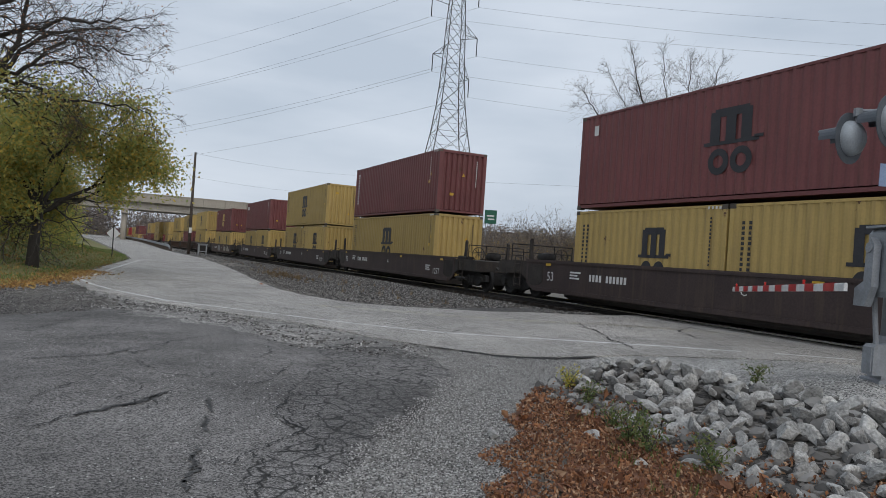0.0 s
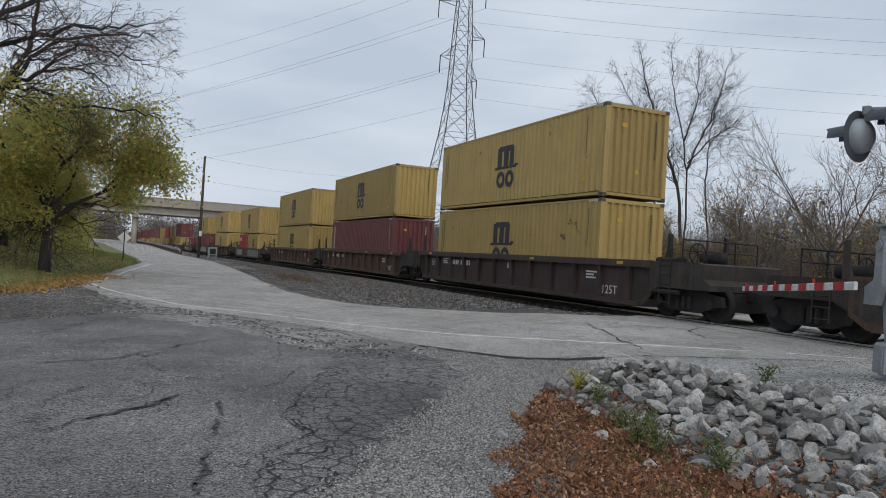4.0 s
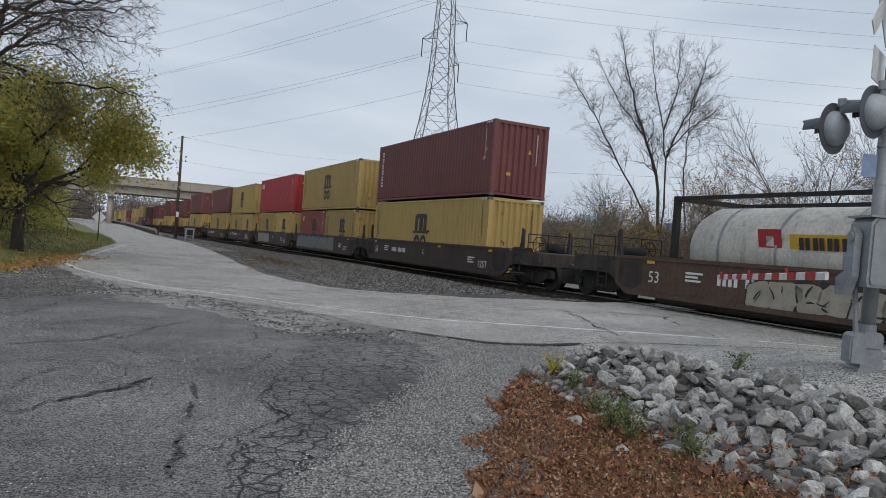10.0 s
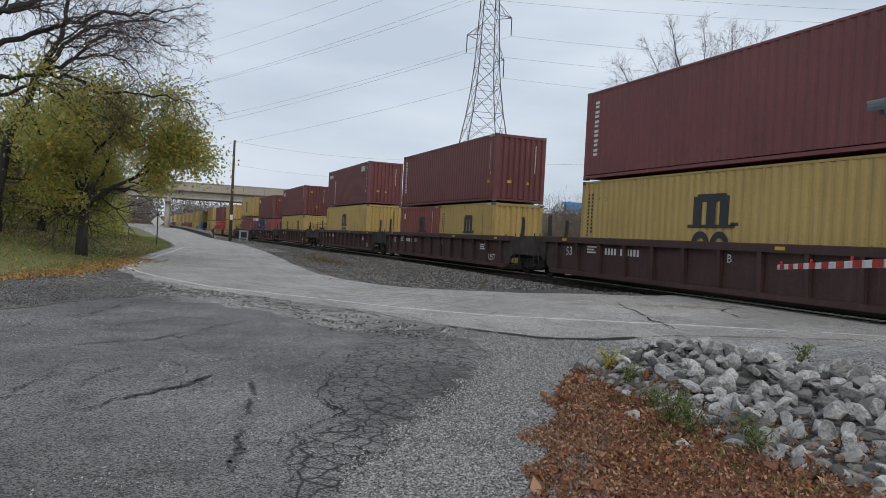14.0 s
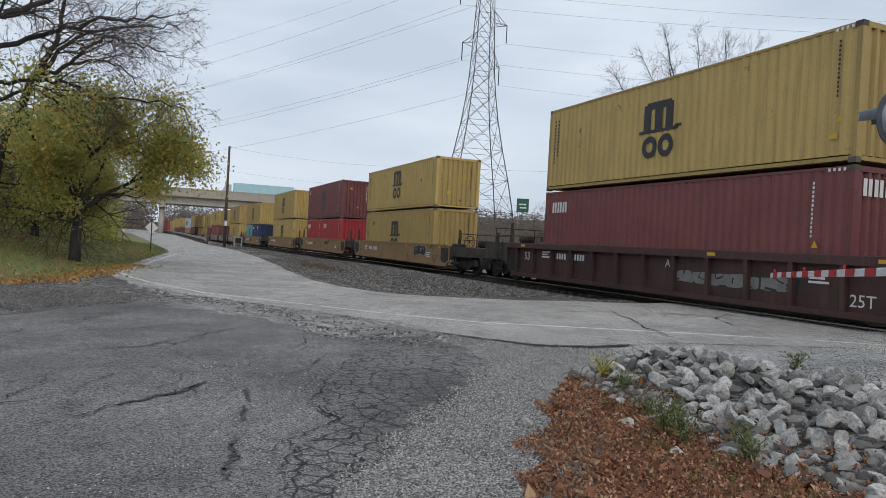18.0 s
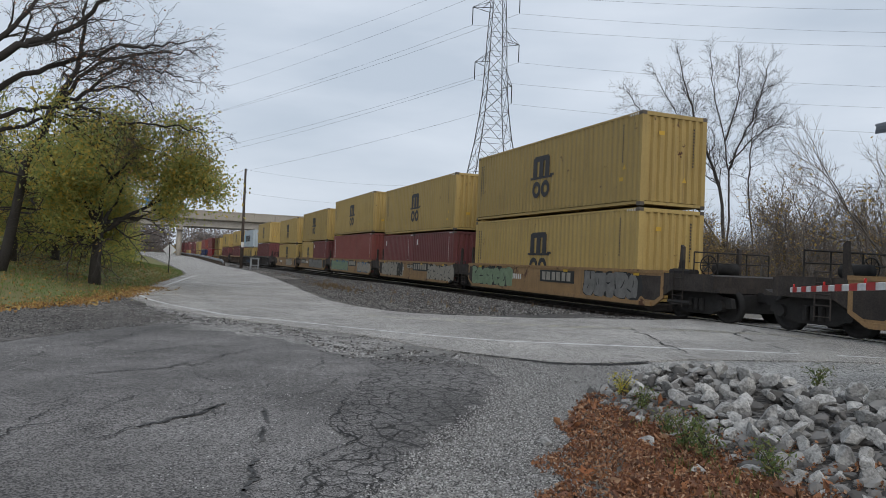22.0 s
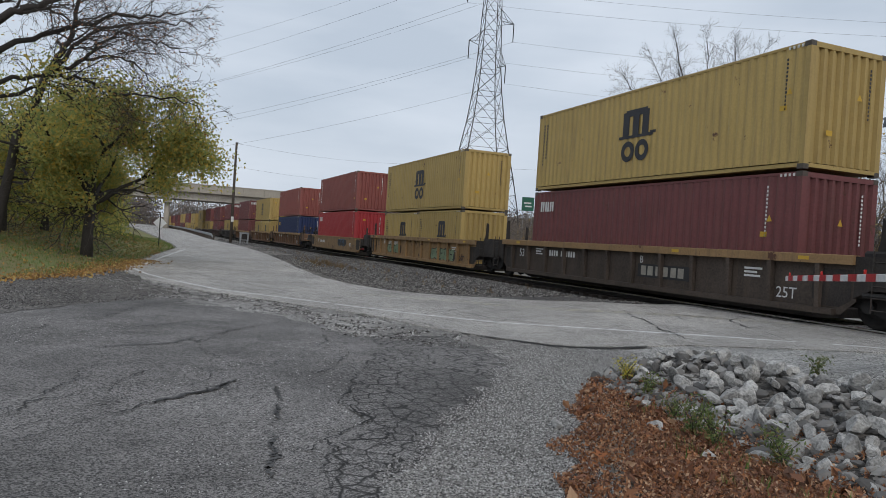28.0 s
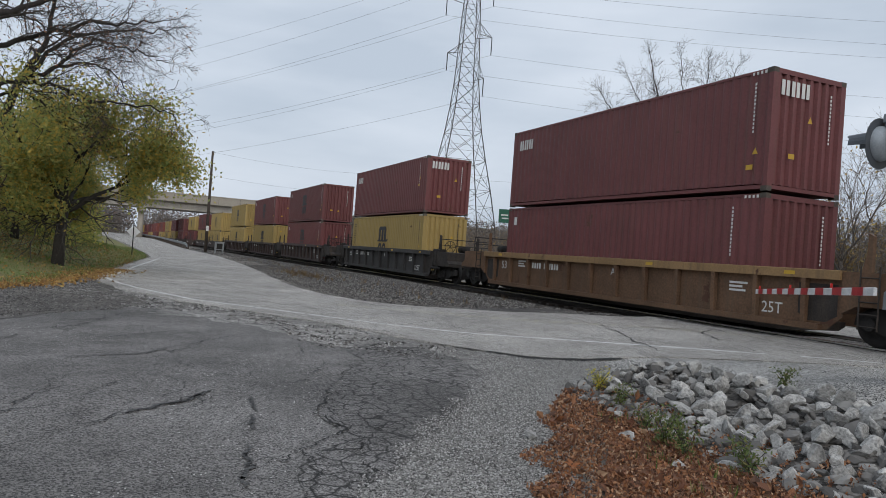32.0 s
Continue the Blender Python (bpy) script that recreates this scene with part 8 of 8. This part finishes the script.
for i, (x, y, h) in enumerate(((-6.6, 7.7, 0.24), (-5.15, 4.55, 0.28), (-5.6, 4.7, 0.2), (-4.75, 4.45, 0.25), (-6.35, 4.95, 0.22), (-4.2, 4.6, 0.25), (-5.9, 9.3, 0.16))):
    weed(x, y, h, 70 + i)
weed(-7.0, 5.15, 0.2, 90, YELLOWLEAF, "small weed with yellow leaves at the heap")


r = np.random.default_rng(31)
blades("verge_grass", [(float(r.normal(a, 0.12)), float(r.normal(b, 0.12))) for a, b in ((-5.1, 4.5), (-4.3, 4.4), (-3.9, 3.9), (-5.9, 4.7), (-4.7, 4.1), (-3.5, 4.2)) for _ in range(14)], 3, 0.11, BLADE, 32, "thin green grass tufts in the fallen leaves")
thing("large_leaves", leaves(leaf_spots(260, (-7.4, -1.5, 2.0, 5.9), in_bed, 41, 0.05), 260, 0.055, 0.01, 42, DRYLEAF, "large_leaves"), label="larger curled brown leaves lying on the litter", category="leaves", kind="stuff")
r = np.random.default_rng(51)
edge = [(float(r.uniform(-32, -15)), float(r.normal(0, 0.45))) for _ in range(5000)]
thing("edge_leaves", leaves([(x, lerp_line(GRASS_EDGE, x) + d, land(x, lerp_line(GRASS_EDGE, x) + d) + 0.04) for x, d in edge], 5000, 0.05, 0.01, 52, BANKLEAF, "edge_leaves"), label="brown leaves gathered along the grass edge", category="leaves", kind="stuff")
pebbles("edge_grit", 12000, (-25, -11, -6, 0.2), 0.02, BALLASTST, 61, "dark loose grit at the lot edge", lambda x, y: land(x, y) + 0.006 if lerp_line(GRASS_EDGE, x) < y < lerp_line([(-25.4, -1.5), (-21, -0.5), (-17.5, 0.2), (-14.5, -1.6), (-10.5, -5.0)], x) + 0.8 * noise.noise(Vector((x, y, 7))) else None)
r = np.random.default_rng(71)
spots = [(BX + float(r.uniform(9, 24)), float(r.uniform(44, 200)), float(r.uniform(0.5, 10.5))) for _ in range(2500)]
thing("bank_brush", leaves(spots, 26000, 0.5, 0.8, 72, HAZETWIG, "bank_brush", 0.3), label="bare brush on the earth bank of the road", category="brush", kind="stuff")


# a maple leaf that the wind of the train blows over the road
m = MB()
rim = [(math.sin(2 * math.pi * k / 20), math.cos(2 * math.pi * k / 20), (1.0, 0.62, 0.5, 0.72)[k % 4] * (0.55 if 8 < k < 12 else 1.0)) for k in range(20)]
m.add([(x * q * 0.085, y * q * 0.085, 0.02 * q * q * (1 if k % 2 else 0.4)) for k, (x, y, q) in enumerate(rim)] + [(0, 0, 0)], [(k, (k + 1) % 20, 20) for k in range(20)])
BLOWNM = island("blown_leaf", [(0.36, 0.14, 0.06)], 0.7, 0.3)
blown = thing("maple_leaf", m.mesh("blade", BLOWNM), label="dry orange-brown maple leaf blown over the road", category="leaf")
m = MB()
m.tube([(0, 0, 0), (0, -0.06, 0.006), (0.01, -0.12, 0.015)], 0.0022, 4)
piece("stalk", m.mesh("stalk", BLOWNM), blown)
DRIFT = [(0, -27.5, 5.0, 0.06), (12.4, -27.2, 5.0, 0.06), (12.8, -22.6, 4.6, 0.1), (13.2, -22.4, 4.85, 0.08), (13.6, -22.3, 5.0, 0.06), (14.4, -22.0, 5.0, 0.07), (16.4, -19.6, 4.6, 0.06), (16.8, -18.3, 4.3, 0.08), (17.2, -16.4, 4.15, 0.06), (17.6, -15.4, 4.7, 0.09), (18.0, -12.5, 4.4, 0.07), (18.4, -10.9, 4.2, 0.1), (18.8, -10.2, 4.35, 0.12), (19.2, -9.4, 4.55, 0.1), (19.6, -8.2, 4.05, 0.1), (20.0, -6.9, 3.75, 0.08), (20.4, -5.4, 3.3, 0.07), (20.8, -4.6, 3.2, 0.06), (32, -4.6, 3.2, 0.06)]


def motions():
    """The train runs past at a steady pace."""
    for ob, s, up in RIDING:
        walk(ob, [(t, ride(s + SPEED * (t - 16) + 0.5 * GAIN * (t - 16) ** 2, up)) for t in (0, 4, 8, 12, 16, 20, 24, 28, 32)])

    spin, rows = 0, []
    for (t0, *a), (t1, *b) in zip(DRIFT, DRIFT[1:]):
        steps = 2 if t1 - t0 < 3 else 1
        for k in range(steps):
            u = k / steps
            x, y, z = (p + (q - p) * u for p, q in zip(a, b))
            rows.append((t0 + (t1 - t0) * u, pose(x, y, land(x, y) + z, 24 * math.sin(spin), 24 * math.cos(1.7 * spin), 50 * spin)))
            spin += 1 if 12.4 <= t0 < 20.8 else 0
    x, y, z = DRIFT[-1][1:]
    rows.append((32, pose(x, y, land(x, y) + z, 24 * math.sin(spin), 24 * math.cos(1.7 * spin), 50 * spin)))
    walk(blown, rows)
    for ob, t0, y0 in LORRIES:
        walk(ob, [(t, pose(BX + 3.0, y0 - 14.5 * (t - t0), 9.85, 0, 0, 0)) for t in (0, 8, 16, 24, 32)])


motions()
